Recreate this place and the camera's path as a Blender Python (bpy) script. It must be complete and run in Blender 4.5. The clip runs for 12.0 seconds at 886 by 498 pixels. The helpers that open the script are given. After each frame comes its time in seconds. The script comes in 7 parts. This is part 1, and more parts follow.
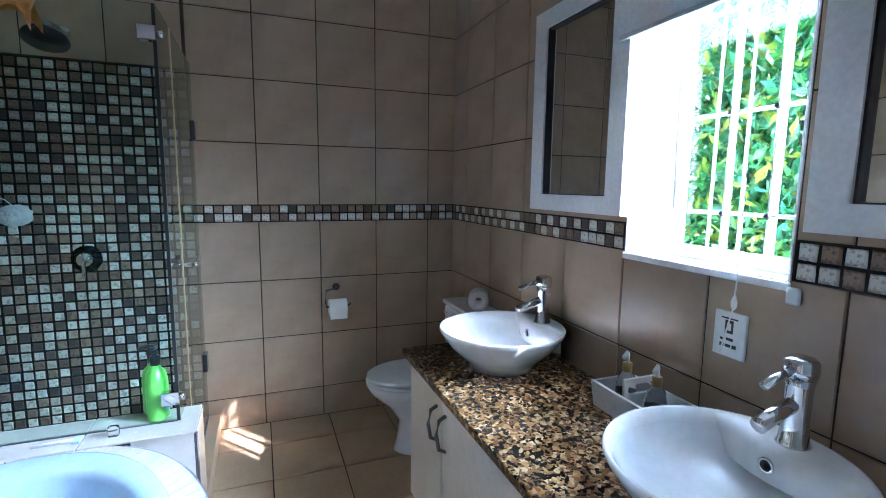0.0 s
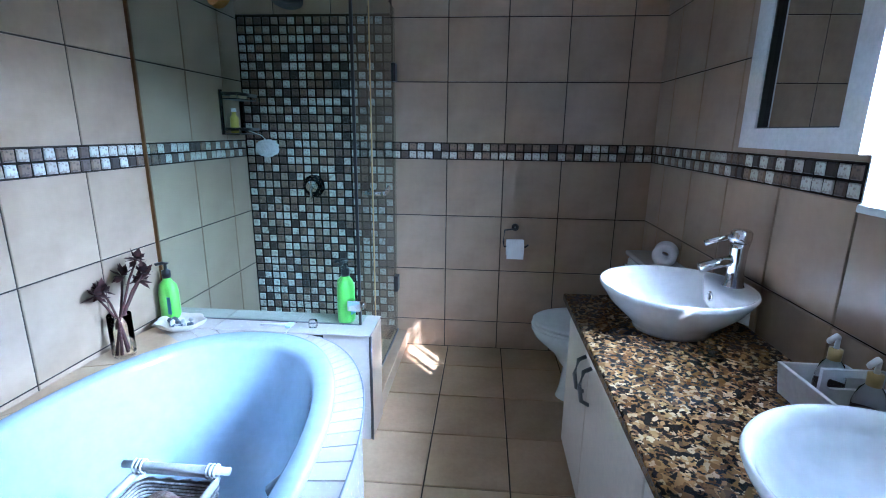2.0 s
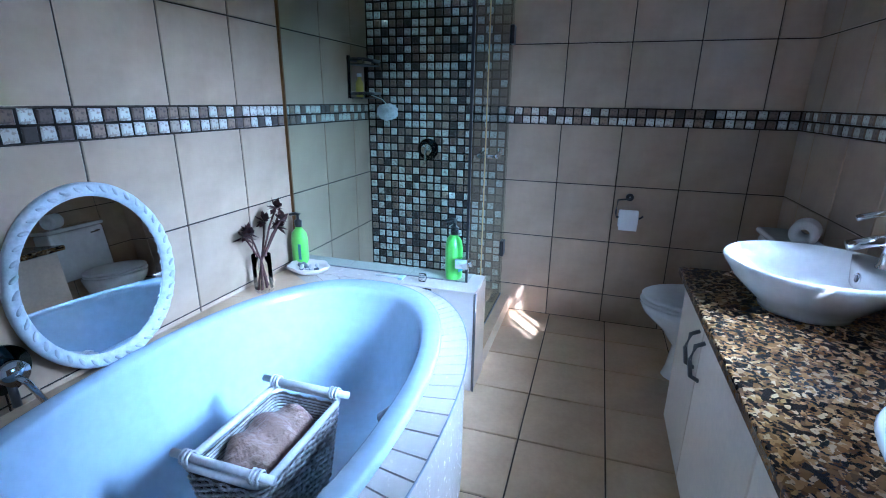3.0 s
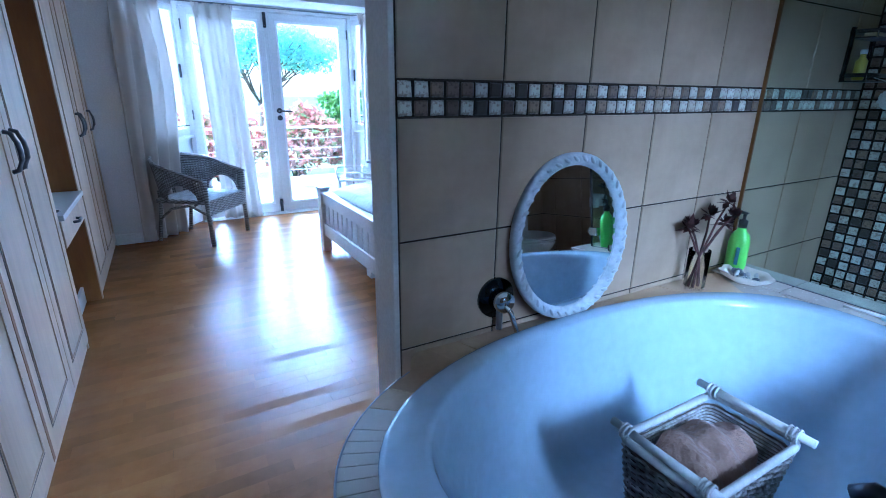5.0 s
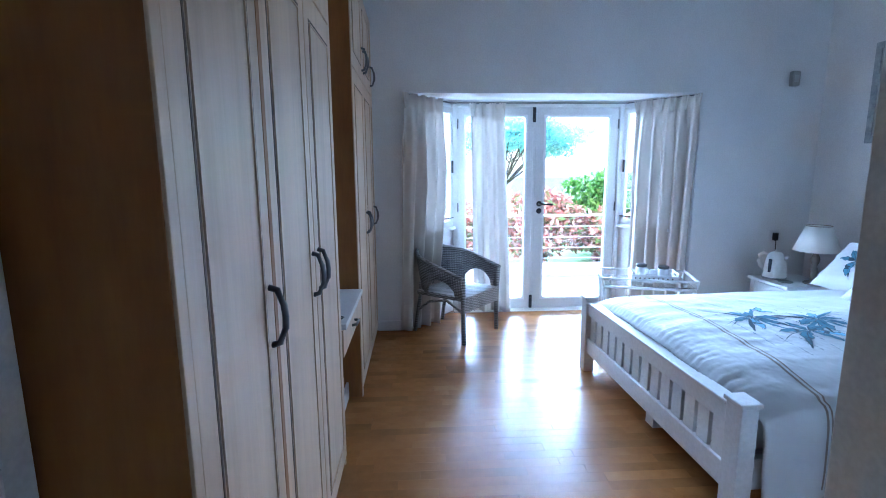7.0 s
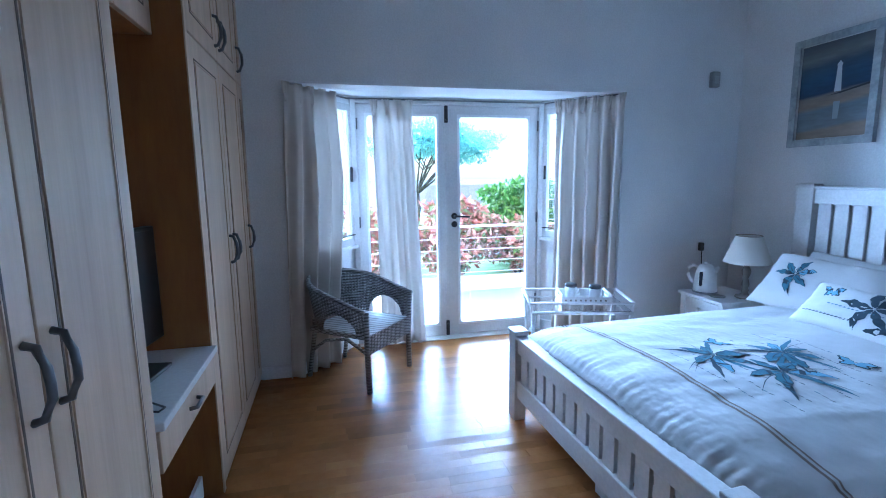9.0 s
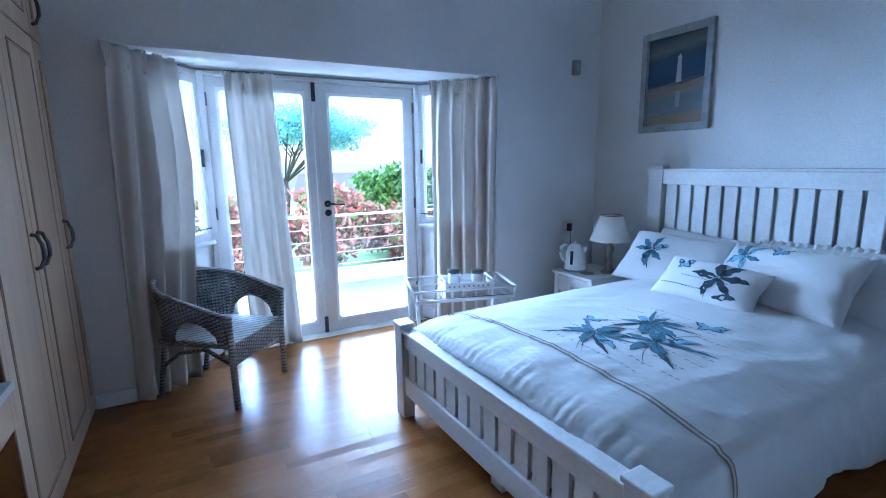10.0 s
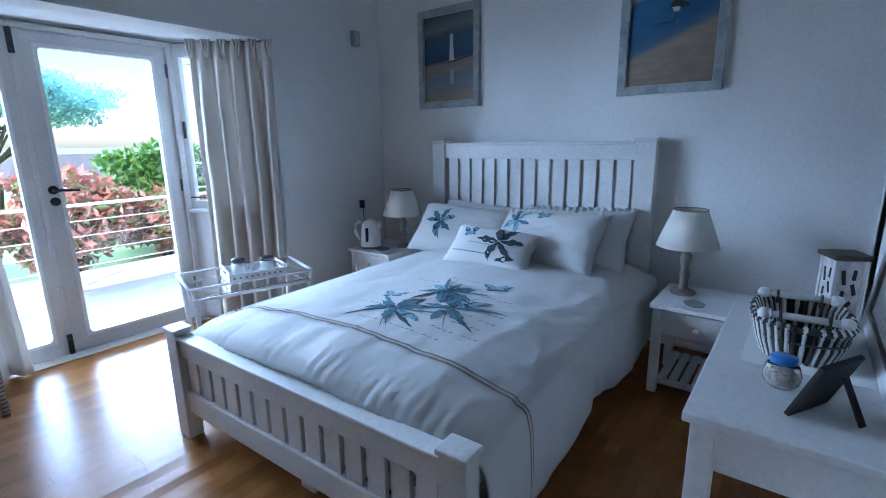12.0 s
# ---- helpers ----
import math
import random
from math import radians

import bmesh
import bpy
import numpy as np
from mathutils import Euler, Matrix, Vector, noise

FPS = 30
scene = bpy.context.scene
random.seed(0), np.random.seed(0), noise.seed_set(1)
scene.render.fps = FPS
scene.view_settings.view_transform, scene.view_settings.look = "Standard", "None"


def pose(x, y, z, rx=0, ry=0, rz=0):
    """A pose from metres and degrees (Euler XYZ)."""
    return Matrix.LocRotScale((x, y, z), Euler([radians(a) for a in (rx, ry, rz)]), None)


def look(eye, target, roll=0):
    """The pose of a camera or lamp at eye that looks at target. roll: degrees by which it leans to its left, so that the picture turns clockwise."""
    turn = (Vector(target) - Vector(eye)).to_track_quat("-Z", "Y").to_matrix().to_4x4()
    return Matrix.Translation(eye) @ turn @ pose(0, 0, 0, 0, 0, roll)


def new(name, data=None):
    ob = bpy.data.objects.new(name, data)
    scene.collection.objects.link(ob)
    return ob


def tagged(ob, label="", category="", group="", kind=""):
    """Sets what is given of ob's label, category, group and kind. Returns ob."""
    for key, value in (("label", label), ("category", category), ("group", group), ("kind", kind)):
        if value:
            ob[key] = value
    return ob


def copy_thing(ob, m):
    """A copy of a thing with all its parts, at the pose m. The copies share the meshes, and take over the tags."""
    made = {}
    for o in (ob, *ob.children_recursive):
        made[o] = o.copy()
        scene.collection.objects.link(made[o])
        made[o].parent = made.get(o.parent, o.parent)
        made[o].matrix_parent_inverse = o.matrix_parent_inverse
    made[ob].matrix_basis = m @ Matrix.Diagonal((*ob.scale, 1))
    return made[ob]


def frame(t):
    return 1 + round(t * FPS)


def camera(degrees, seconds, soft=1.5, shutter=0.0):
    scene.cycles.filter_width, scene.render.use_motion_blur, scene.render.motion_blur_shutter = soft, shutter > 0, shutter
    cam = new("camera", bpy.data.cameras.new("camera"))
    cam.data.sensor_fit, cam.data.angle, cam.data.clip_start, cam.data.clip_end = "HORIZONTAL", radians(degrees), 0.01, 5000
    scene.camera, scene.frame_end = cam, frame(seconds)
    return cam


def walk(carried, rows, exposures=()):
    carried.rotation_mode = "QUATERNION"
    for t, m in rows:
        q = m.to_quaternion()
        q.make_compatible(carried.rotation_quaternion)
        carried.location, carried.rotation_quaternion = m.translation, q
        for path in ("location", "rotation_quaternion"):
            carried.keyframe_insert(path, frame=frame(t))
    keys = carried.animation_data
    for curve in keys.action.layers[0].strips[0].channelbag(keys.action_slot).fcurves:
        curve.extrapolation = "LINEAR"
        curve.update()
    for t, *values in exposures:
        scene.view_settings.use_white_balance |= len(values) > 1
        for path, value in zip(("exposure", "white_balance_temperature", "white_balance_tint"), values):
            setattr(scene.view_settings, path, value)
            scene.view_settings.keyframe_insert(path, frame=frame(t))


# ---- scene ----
cam = camera(85.9, 12.0, 1.0)
PATH = [
    (0, (0.052, 0.004, 1.422), (0.763, 1.855, 1.161), 0.7),
    (0.5, (0.132, 0.021, 1.411), (0.624, 1.941, 1.139), 0.7),
    (1, (0.21, 0.041, 1.415), (0.492, 1.991, 1.074), 0.7),
    (1.5, (0.234, 0.036, 1.396), (0.302, 1.99, 0.979), 0.7),
    (2, (0.269, 0.011, 1.372), (0.105, 1.945, 0.892), 0.7),
    (2.5, (0.281, -0.014, 1.354), (-0.085, 1.878, 0.819), 0.7),
    (2.7, (0.277, -0.03, 1.35), (-0.169, 1.837, 0.788), 0.7),
    (4.3, (0.08, -0.138, 1.262), (-1.158, 1.269, 0.565), 0.7),
    (4.5, (0.055, -0.157, 1.267), (-1.298, 1.144, 0.576), 0.7),
    (5, (-0.031, -0.215, 1.274), (-1.68, 0.728, 0.649), 0.6),
    (5.5, (-0.155, -0.285, 1.297), (-1.995, 0.296, 0.773), 0.4),
    (6, (-0.339, -0.367, 1.339), (-2.273, -0.069, 0.922), -0.1),
    (6.5, (-0.5, -0.372, 1.374), (-2.469, -0.266, 1.039), -0.3),
    (8.3, (-1.165, -0.254, 1.426), (-3.142, -0.059, 1.196), -0.5),
    (8.5, (-1.215, -0.235, 1.42), (-3.182, 0.024, 1.173), -0.6),
    (9, (-1.365, -0.186, 1.405), (-3.291, 0.264, 1.109), -0.7),
    (9.5, (-1.467, -0.147, 1.387), (-3.324, 0.521, 1.064), -0.8),
    (10, (-1.561, -0.137, 1.376), (-3.298, 0.79, 1.024), -0.9),
    (10.5, (-1.589, -0.107, 1.364), (-3.2, 1.016, 0.986), -1.0),
    (11, (-1.606, -0.087, 1.361), (-3.061, 1.226, 0.959), -1.0),
    (11.5, (-1.621, -0.059, 1.35), (-2.931, 1.392, 0.929), -1.0),
    (12, (-1.661, -0.046, 1.34), (-2.841, 1.505, 0.894), -0.9),
]
EXPOSURES = [(0.0, 2.8, 5450, 15), (1.5, 2.75, 5150, 15), (2.7, 2.7, 4800, 16), (4.5, 1.95, 4650, 15), (5.0, 1.8, 4600, 15), (5.6, 1.7, 4800, 15), (6.5, 1.78, 5250, 16), (8.5, 1.4, 4950, 15), (9.5, 1.25, 4950, 15), (10.5, 1.05, 5200, 16), (12.0, 0.82, 5650, 17)]
walk(cam, [(t, look(eye, target, roll)) for t, eye, target, roll in PATH], EXPOSURES)

# ---- sky and sun ----
SUN_DIR = Vector((-1.0, 1.22, -1.25)).normalized()
world = bpy.data.worlds.new("sky")
scene.world = world
world.use_nodes = True
wn = world.node_tree.nodes
sky = wn.new("ShaderNodeTexSky")
sky.sky_type = "NISHITA"
sky.sun_disc = False
sky.sun_elevation = math.asin(-SUN_DIR.z)
sky.sun_rotation = math.atan2(-SUN_DIR.x, -SUN_DIR.y)
wn["Background"].inputs["Strength"].default_value = 0.15
world.node_tree.links.new(sky.outputs["Color"], wn["Background"].inputs["Color"])
sun_data = bpy.data.lights.new("sun", "SUN")
sun_data.energy, sun_data.angle, sun_data.color = 5.0, radians(0.5), (1.0, 0.97, 0.93)
sun = new("sun", sun_data)
sun.matrix_world = look((6, -6, 8), Vector((6, -6, 8)) + SUN_DIR)


# added fill lamps standing in for sky outside bay and bathroom window, unseen
def fill_panel(name, eye, target, w, h, watts, colour):
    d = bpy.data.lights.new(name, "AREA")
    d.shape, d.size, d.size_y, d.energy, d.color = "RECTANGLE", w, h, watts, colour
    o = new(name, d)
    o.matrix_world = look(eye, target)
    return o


fill_panel("bay_fill_lamp", (-24.0, 0.0, 8.2), (-4.6, 0.9, 1.3), 22.0, 6.4, 14000, (0.53, 0.76, 1.0))
# added low lamp aimed through the bay to brighten the head wall
fill_panel("head_wall_fill_lamp", (-12.0, -5.8, 2.6), (-4.9, 1.0, 1.4), 5.0, 2.8, 760, (0.55, 0.78, 1.0))
fill_panel("window_sky_light", (3.5, -0.4, 3.1), (1.2, 1.03, 1.5), 3.8, 1.9, 1000, (0.60, 0.80, 1.0))

# ---- materials ----
def shader(name):
    m = bpy.data.materials.new(name)
    m.use_nodes = True
    nt = m.node_tree
    return m, nt, nt.nodes["Principled BSDF"]


def ramp(nt, fac, stops, mode="LINEAR"):
    r = nt.nodes.new("ShaderNodeValToRGB")
    r.color_ramp.interpolation = mode
    while len(r.color_ramp.elements) < len(stops):
        r.color_ramp.elements.new(0.5)
    for el, (pos, col) in zip(r.color_ramp.elements, stops):
        el.position, el.color = pos, (*col, 1)
    nt.links.new(fac, r.inputs["Fac"])
    return r.outputs["Color"]


def coords(nt, scale=(1, 1, 1), space="Object"):
    tc = nt.nodes.new("ShaderNodeTexCoord")
    mp = nt.nodes.new("ShaderNodeMapping")
    mp.inputs["Scale"].default_value = scale
    nt.links.new(tc.outputs[space], mp.inputs["Vector"])
    return mp.outputs["Vector"]


def noise_tex(nt, vec, scale, detail=4.0, rough=0.55):
    n = nt.nodes.new("ShaderNodeTexNoise")
    n.inputs["Scale"].default_value = scale
    n.inputs["Detail"].default_value = detail
    n.inputs["Roughness"].default_value = rough
    nt.links.new(vec, n.inputs["Vector"])
    return n.outputs["Fac"]


def mix_col(nt, fac, a, b, blend="MIX"):
    x = nt.nodes.new("ShaderNodeMix")
    x.data_type, x.blend_type = "RGBA", blend
    for sock, v in ((x.inputs[0], fac), (x.inputs[6], a), (x.inputs[7], b)):
        if isinstance(v, bpy.types.NodeSocket):
            nt.links.new(v, sock)
        elif isinstance(v, (int, float)):
            sock.default_value = v
        else:
            sock.default_value = (*v, 1)
    return x.outputs[2]


def bump(nt, bsdf, height, strength, dist):
    b = nt.nodes.new("ShaderNodeBump")
    b.inputs["Strength"].default_value = strength
    b.inputs["Distance"].default_value = dist
    nt.links.new(height, b.inputs["Height"])
    nt.links.new(b.outputs["Normal"], bsdf.inputs["Normal"])


def surface(name, a, b, rough=0.5, scale=3.0, grain=60.0, bump_s=0.15, metal=0.0, stretch=(1, 1, 1), coat=0.0, rough_var=0.1, dist=0.002, vary=0.0, speck=0.18):
    """Two-scale mottled surface between colours a and b with a fine grain relief."""
    m, nt, bs = shader(name)
    vec = coords(nt, stretch)
    big, fine = noise_tex(nt, vec, scale), noise_tex(nt, vec, grain, 3)
    col = ramp(nt, big, [(0.3, a), (0.7, b)])
    col = mix_col(nt, speck, col, ramp(nt, fine, [(0.35, tuple(c * 0.7 for c in a)), (0.65, tuple(min(1, c * 1.15) for c in b))]))
    if vary:
        oi = nt.nodes.new("ShaderNodeObjectInfo")
        col = mix_col(nt, 1.0, col, ramp(nt, oi.outputs["Random"], [(0, (1 - vary,) * 3), (1, (1, 1, 1))]), "MULTIPLY")
    nt.links.new(col, bs.inputs["Base Color"])
    mr = nt.nodes.new("ShaderNodeMapRange")
    mr.inputs["To Min"].default_value, mr.inputs["To Max"].default_value = max(0.02, rough - rough_var), min(1, rough + rough_var)
    nt.links.new(fine, mr.inputs["Value"])
    nt.links.new(mr.outputs["Result"], bs.inputs["Roughness"])
    bs.inputs["Metallic"].default_value = metal
    bs.inputs["Coat Weight"].default_value = coat
    bump(nt, bs, fine, bump_s, dist)
    return m


def plain(name, col, rough=0.4, metal=0.0, coat=0.0):
    m, nt, bs = shader(name)
    vec = coords(nt)
    n = noise_tex(nt, vec, 25, 4)
    nt.links.new(ramp(nt, n, [(0.3, tuple(c * 0.9 for c in col)), (0.7, col)]), bs.inputs["Base Color"])
    bs.inputs["Roughness"].default_value, bs.inputs["Metallic"].default_value = rough, metal
    bs.inputs["Coat Weight"].default_value = coat
    return m


def glass(name, col=(1, 1, 1), rough=0.0):
    m, nt, bs = shader(name)
    bs.inputs["Base Color"].default_value = (*col, 1)
    bs.inputs["Roughness"].default_value = rough
    bs.inputs["Transmission Weight"].default_value = 1.0
    bs.inputs["IOR"].default_value = 1.45
    return m


def wood(name, dark, mid, light, rough=0.3, stretch=(1, 1, 1), vary=0.35, coat=0.0, island=False):
    m, nt, bs = shader(name)
    vec = coords(nt, stretch)
    src = nt.nodes.new("ShaderNodeNewGeometry").outputs["Random Per Island"] if island else nt.nodes.new("ShaderNodeObjectInfo").outputs["Random"]
    sh = nt.nodes.new("ShaderNodeVectorMath")
    sh.operation = "SCALE"
    sh.inputs[0].default_value = (37, 17, 11)
    nt.links.new(src, sh.inputs["Scale"])
    ad = nt.nodes.new("ShaderNodeVectorMath")
    nt.links.new(vec, ad.inputs[0])
    nt.links.new(sh.outputs[0], ad.inputs[1])
    g1, g2 = noise_tex(nt, ad.outputs[0], 3.0, 6, 0.6), noise_tex(nt, ad.outputs[0], 16.0, 5, 0.7)
    col = ramp(nt, g1, [(0.28, dark), (0.5, mid), (0.72, light)])
    col = mix_col(nt, 0.3, col, ramp(nt, g2, [(0.3, dark), (0.7, light)]))
    tone = ramp(nt, src, [(0.0, (1 - vary,) * 3), (0.5, (1 - vary * 0.4,) * 3), (1.0, (1, 1, 1))])
    nt.links.new(mix_col(nt, 1.0, col, tone, "MULTIPLY"), bs.inputs["Base Color"])
    bs.inputs["Roughness"].default_value = rough
    bs.inputs["Coat Weight"].default_value = coat
    bs.inputs["Coat Roughness"].default_value = 0.2
    bump(nt, bs, g2, 0.06, 0.001)
    return m


def mosaic_mat(name, tones, vein):
    """Tumbled stone: each piece takes its own tone from cream to dark brown, with pitted veins."""
    m, nt, bs = shader(name)
    oi = nt.nodes.new("ShaderNodeObjectInfo")
    gi = nt.nodes.new("ShaderNodeNewGeometry")
    ad = nt.nodes.new("ShaderNodeMath")
    nt.links.new(oi.outputs["Random"], ad.inputs[0])
    nt.links.new(gi.outputs["Random Per Island"], ad.inputs[1])
    fr = nt.nodes.new("ShaderNodeMath")
    fr.operation = "FRACT"
    nt.links.new(ad.outputs[0], fr.inputs[0])
    tone = ramp(nt, fr.outputs[0], tones, "CONSTANT")
    vec = coords(nt, space="Generated")
    n = noise_tex(nt, coords(nt), 70, 5, 0.65)
    col = mix_col(nt, ramp(nt, n, [(0.50, (0, 0, 0)), (0.60, (0.7, 0.7, 0.7))]), tone, vein)
    nt.links.new(col, bs.inputs["Base Color"])
    bs.inputs["Roughness"].default_value = 0.32
    bump(nt, bs, n, 0.25, 0.002)
    return m


def granite_mat(name):
    m, nt, bs = shader(name)
    vec = coords(nt)
    v = nt.nodes.new("ShaderNodeTexVoronoi")
    v.inputs["Scale"].default_value = 82
    wob = noise_tex(nt, vec, 30, 4)
    mv = nt.nodes.new("ShaderNodeVectorMath")
    mv.operation = "MULTIPLY_ADD"
    cb = nt.nodes.new("ShaderNodeCombineXYZ")
    for k in range(3):
        nt.links.new(wob, cb.inputs[k])
    nt.links.new(cb.outputs[0], mv.inputs[0])
    mv.inputs[1].default_value = (0.03, 0.05, 0.03)
    nt.links.new(vec, mv.inputs[2])
    nt.links.new(mv.outputs[0], v.inputs["Vector"])
    sp = nt.nodes.new("ShaderNodeSeparateColor")
    nt.links.new(v.outputs["Color"], sp.inputs["Color"])
    fleck = ramp(nt, sp.outputs[0], [(0.0, (0.19, 0.10, 0.038)), (0.26, (0.33, 0.19, 0.075)), (0.46, (0.46, 0.32, 0.18)), (0.62, (0.12, 0.062, 0.03)), (0.76, (0.015, 0.012, 0.011))], "CONSTANT")
    cloud = ramp(nt, noise_tex(nt, vec, 9, 4), [(0.35, (0.6, 0.52, 0.45)), (0.65, (1, 1, 1))])
    blot = noise_tex(nt, vec, 75, 3)
    col = mix_col(nt, 1.0, fleck, cloud, "MULTIPLY")
    col = mix_col(nt, ramp(nt, blot, [(0.58, (0, 0, 0)), (0.62, (1, 1, 1))]), col, (0.02, 0.015, 0.012))
    nt.links.new(col, bs.inputs["Base Color"])
    bs.inputs["Roughness"].default_value = 0.14
    return m


def leaf_mat(name, cols, trans=0.25):
    m, nt, bs = shader(name)
    gi = nt.nodes.new("ShaderNodeNewGeometry")
    k = len(cols)
    nt.links.new(ramp(nt, gi.outputs["Random Per Island"], [(i / k, c) for i, c in enumerate(cols)], "CONSTANT"), bs.inputs["Base Color"])
    bs.inputs["Roughness"].default_value = 0.45
    tr = nt.nodes.new("ShaderNodeBsdfTranslucent")
    tr.inputs["Color"].default_value = (*[min(1, c * 1.6) for c in cols[0]], 1)
    mx = nt.nodes.new("ShaderNodeMixShader")
    mx.inputs[0].default_value = trans
    out = nt.nodes["Material Output"]
    nt.links.new(bs.outputs[0], mx.inputs[1])
    nt.links.new(tr.outputs[0], mx.inputs[2])
    nt.links.new(mx.outputs[0], out.inputs["Surface"])
    return m


def weave_mat(name, a, b, freq=90.0, rough=0.6):
    m, nt, bs = shader(name)
    vec = coords(nt)
    w1 = nt.nodes.new("ShaderNodeTexWave")
    w1.bands_direction = "Z"
    w1.inputs["Scale"].default_value = freq / 6.28
    w1.inputs["Distortion"].default_value = 1.5
    nt.links.new(vec, w1.inputs["Vector"])
    w2 = nt.nodes.new("ShaderNodeTexWave")
    w2.bands_direction = "DIAGONAL"
    w2.inputs["Scale"].default_value = freq / 9.0
    nt.links.new(coords(nt, (1, 1, 0.02)), w2.inputs["Vector"])
    df, ab = nt.nodes.new("ShaderNodeMath"), nt.nodes.new("ShaderNodeMath")
    df.operation, ab.operation = "SUBTRACT", "ABSOLUTE"
    nt.links.new(w1.outputs["Fac"], df.inputs[0])
    nt.links.new(w2.outputs["Fac"], df.inputs[1])
    nt.links.new(df.outputs[0], ab.inputs[0])
    n = noise_tex(nt, vec, 18, 4)
    col = mix_col(nt, 0.35, ramp(nt, ab.outputs[0], [(0.1, a), (0.5, b)]), ramp(nt, n, [(0.3, a), (0.7, b)]))
    nt.links.new(col, bs.inputs["Base Color"])
    bs.inputs["Roughness"].default_value = rough
    bump(nt, bs, w1.outputs["Fac"], 0.5, 0.003)
    return m


def fabric(name, col, rough=0.9, fold=0.25, fold_scale=5.0):
    m, nt, bs = shader(name)
    vec = coords(nt)
    n, f = noise_tex(nt, vec, fold_scale, 3), noise_tex(nt, vec, 420, 2)
    nt.links.new(ramp(nt, f, [(0.3, tuple(c * 0.9 for c in col)), (0.7, col)]), bs.inputs["Base Color"])
    bs.inputs["Roughness"].default_value = rough
    bs.inputs["Sheen Weight"].default_value = 0.15
    bump(nt, bs, n, fold, 0.02)
    return m


M_WALL = surface("white_plaster", (0.67, 0.67, 0.66), (0.78, 0.78, 0.77), 0.7, 1.3, 90, 0.3)
M_CEIL = surface("ceiling_paint", (0.78, 0.78, 0.77), (0.83, 0.83, 0.82), 0.85, 1.0, 90, 0.1)
M_TILE = surface("beige_wall_tile", (0.325, 0.222, 0.145), (0.455, 0.326, 0.22), 0.28, 4.0, 45, 0.0, rough_var=0.0, vary=0.12, speck=0.05)
M_FTILE = surface("beige_floor_tile", (0.44, 0.29, 0.165), (0.57, 0.40, 0.245), 0.32, 4.0, 55, 0.04, rough_var=0.06, vary=0.12, speck=0.12)
M_LTILE = surface("pale_edge_tile", (0.52, 0.46, 0.40), (0.62, 0.55, 0.48), 0.24, 3.0, 55, 0.02, vary=0.08, speck=0.05)
M_GROUT = surface("dark_grout", (0.03, 0.023, 0.018), (0.06, 0.047, 0.037), 0.9, 8, 120, 0.3)
M_GROUT_M = surface("black_brown_grout", (0.012, 0.009, 0.007), (0.025, 0.02, 0.016), 0.9, 8, 120, 0.3)
for m_ in (M_GROUT, M_GROUT_M):
    m_.node_tree.nodes["Principled BSDF"].inputs["Specular IOR Level"].default_value = 0.12
M_MOSAIC = mosaic_mat("cream_tumbled_stone", [(0.0, (0.66, 0.66, 0.59)), (0.45, (0.58, 0.56, 0.49)), (0.75, (0.50, 0.45, 0.37)), (0.90, (0.40, 0.32, 0.24))], (0.20, 0.13, 0.09))
M_MOSAIC_D = mosaic_mat("brown_tumbled_stone", [(0.0, (0.25, 0.165, 0.11)), (0.34, (0.18, 0.115, 0.08)), (0.66, (0.10, 0.065, 0.048)), (0.86, (0.045, 0.03, 0.024))], (0.035, 0.022, 0.016))
M_GRANITE = granite_mat("brown_granite")
M_CERAMIC = plain("white_ceramic", (0.82, 0.82, 0.82), 0.07, coat=0.6)
# white tub: the blue cast of the light is put into its colour
M_ACRYLIC = plain("blue_cast_acrylic", (0.46, 0.57, 0.68), 0.13, coat=0.4)
M_CHROME = plain("chrome", (0.75, 0.76, 0.78), 0.06, 1.0)
M_BRASS = plain("brass", (0.62, 0.45, 0.20), 0.3, 1.0)
M_BRONZE = plain("brown_bronze", (0.20, 0.10, 0.035), 0.4, 0.8)
M_BLACKMET = plain("blackened_metal", (0.03, 0.03, 0.032), 0.35, 0.6)
M_PEWTER = plain("dark_pewter", (0.16, 0.16, 0.17), 0.28, 1.0)
M_DKCHROME = plain("dark_chrome", (0.06, 0.085, 0.105), 0.12, 1.0)
M_BEAD = plain("grey_bead", (0.20, 0.22, 0.26), 0.4)
M_MIRROR = plain("mirror_silver", (0.88, 0.9, 0.9), 0.01, 1.0)
M_GLASS = glass("clear_glass", (0.98, 0.99, 0.99))
M_VASE = glass("thin_glass", (0.97, 0.99, 0.98))
M_VASE.node_tree.nodes["Principled BSDF"].inputs["IOR"].default_value = 1.12
M_SHGLASS = glass("shower_glass", (0.80, 0.94, 0.89))
M_SHGLASS.node_tree.nodes["Principled BSDF"].inputs["IOR"].default_value = 1.2
M_WHITE = surface("white_gloss_paint", (0.74, 0.745, 0.75), (0.82, 0.82, 0.82), 0.32, 3, 70, 0.05)
M_FRAME = surface("white_wood_paint", (0.58, 0.57, 0.56), (0.68, 0.67, 0.66), 0.38, 3, 60, 0.12)
M_OLDWHITE = surface("worn_white_gilding", (0.34, 0.38, 0.41), (0.58, 0.61, 0.63), 0.45, 16, 60, 0.5)
M_CREAM = wood("cream_limed_door", (0.44, 0.29, 0.175), (0.58, 0.41, 0.27), (0.70, 0.51, 0.35), 0.36, (3, 3, 0.18), 0.06)
M_CREAMV = surface("cream_cabinet", (0.60, 0.52, 0.43), (0.66, 0.58, 0.49), 0.38, 3, 50, 0.05)
M_GROOVE = plain("door_groove", (0.12, 0.08, 0.055), 0.6)
M_BROWNP = wood("brown_board", (0.17, 0.058, 0.010), (0.27, 0.098, 0.017), (0.36, 0.145, 0.030), 0.5, (2, 2, 0.35), 0.05)
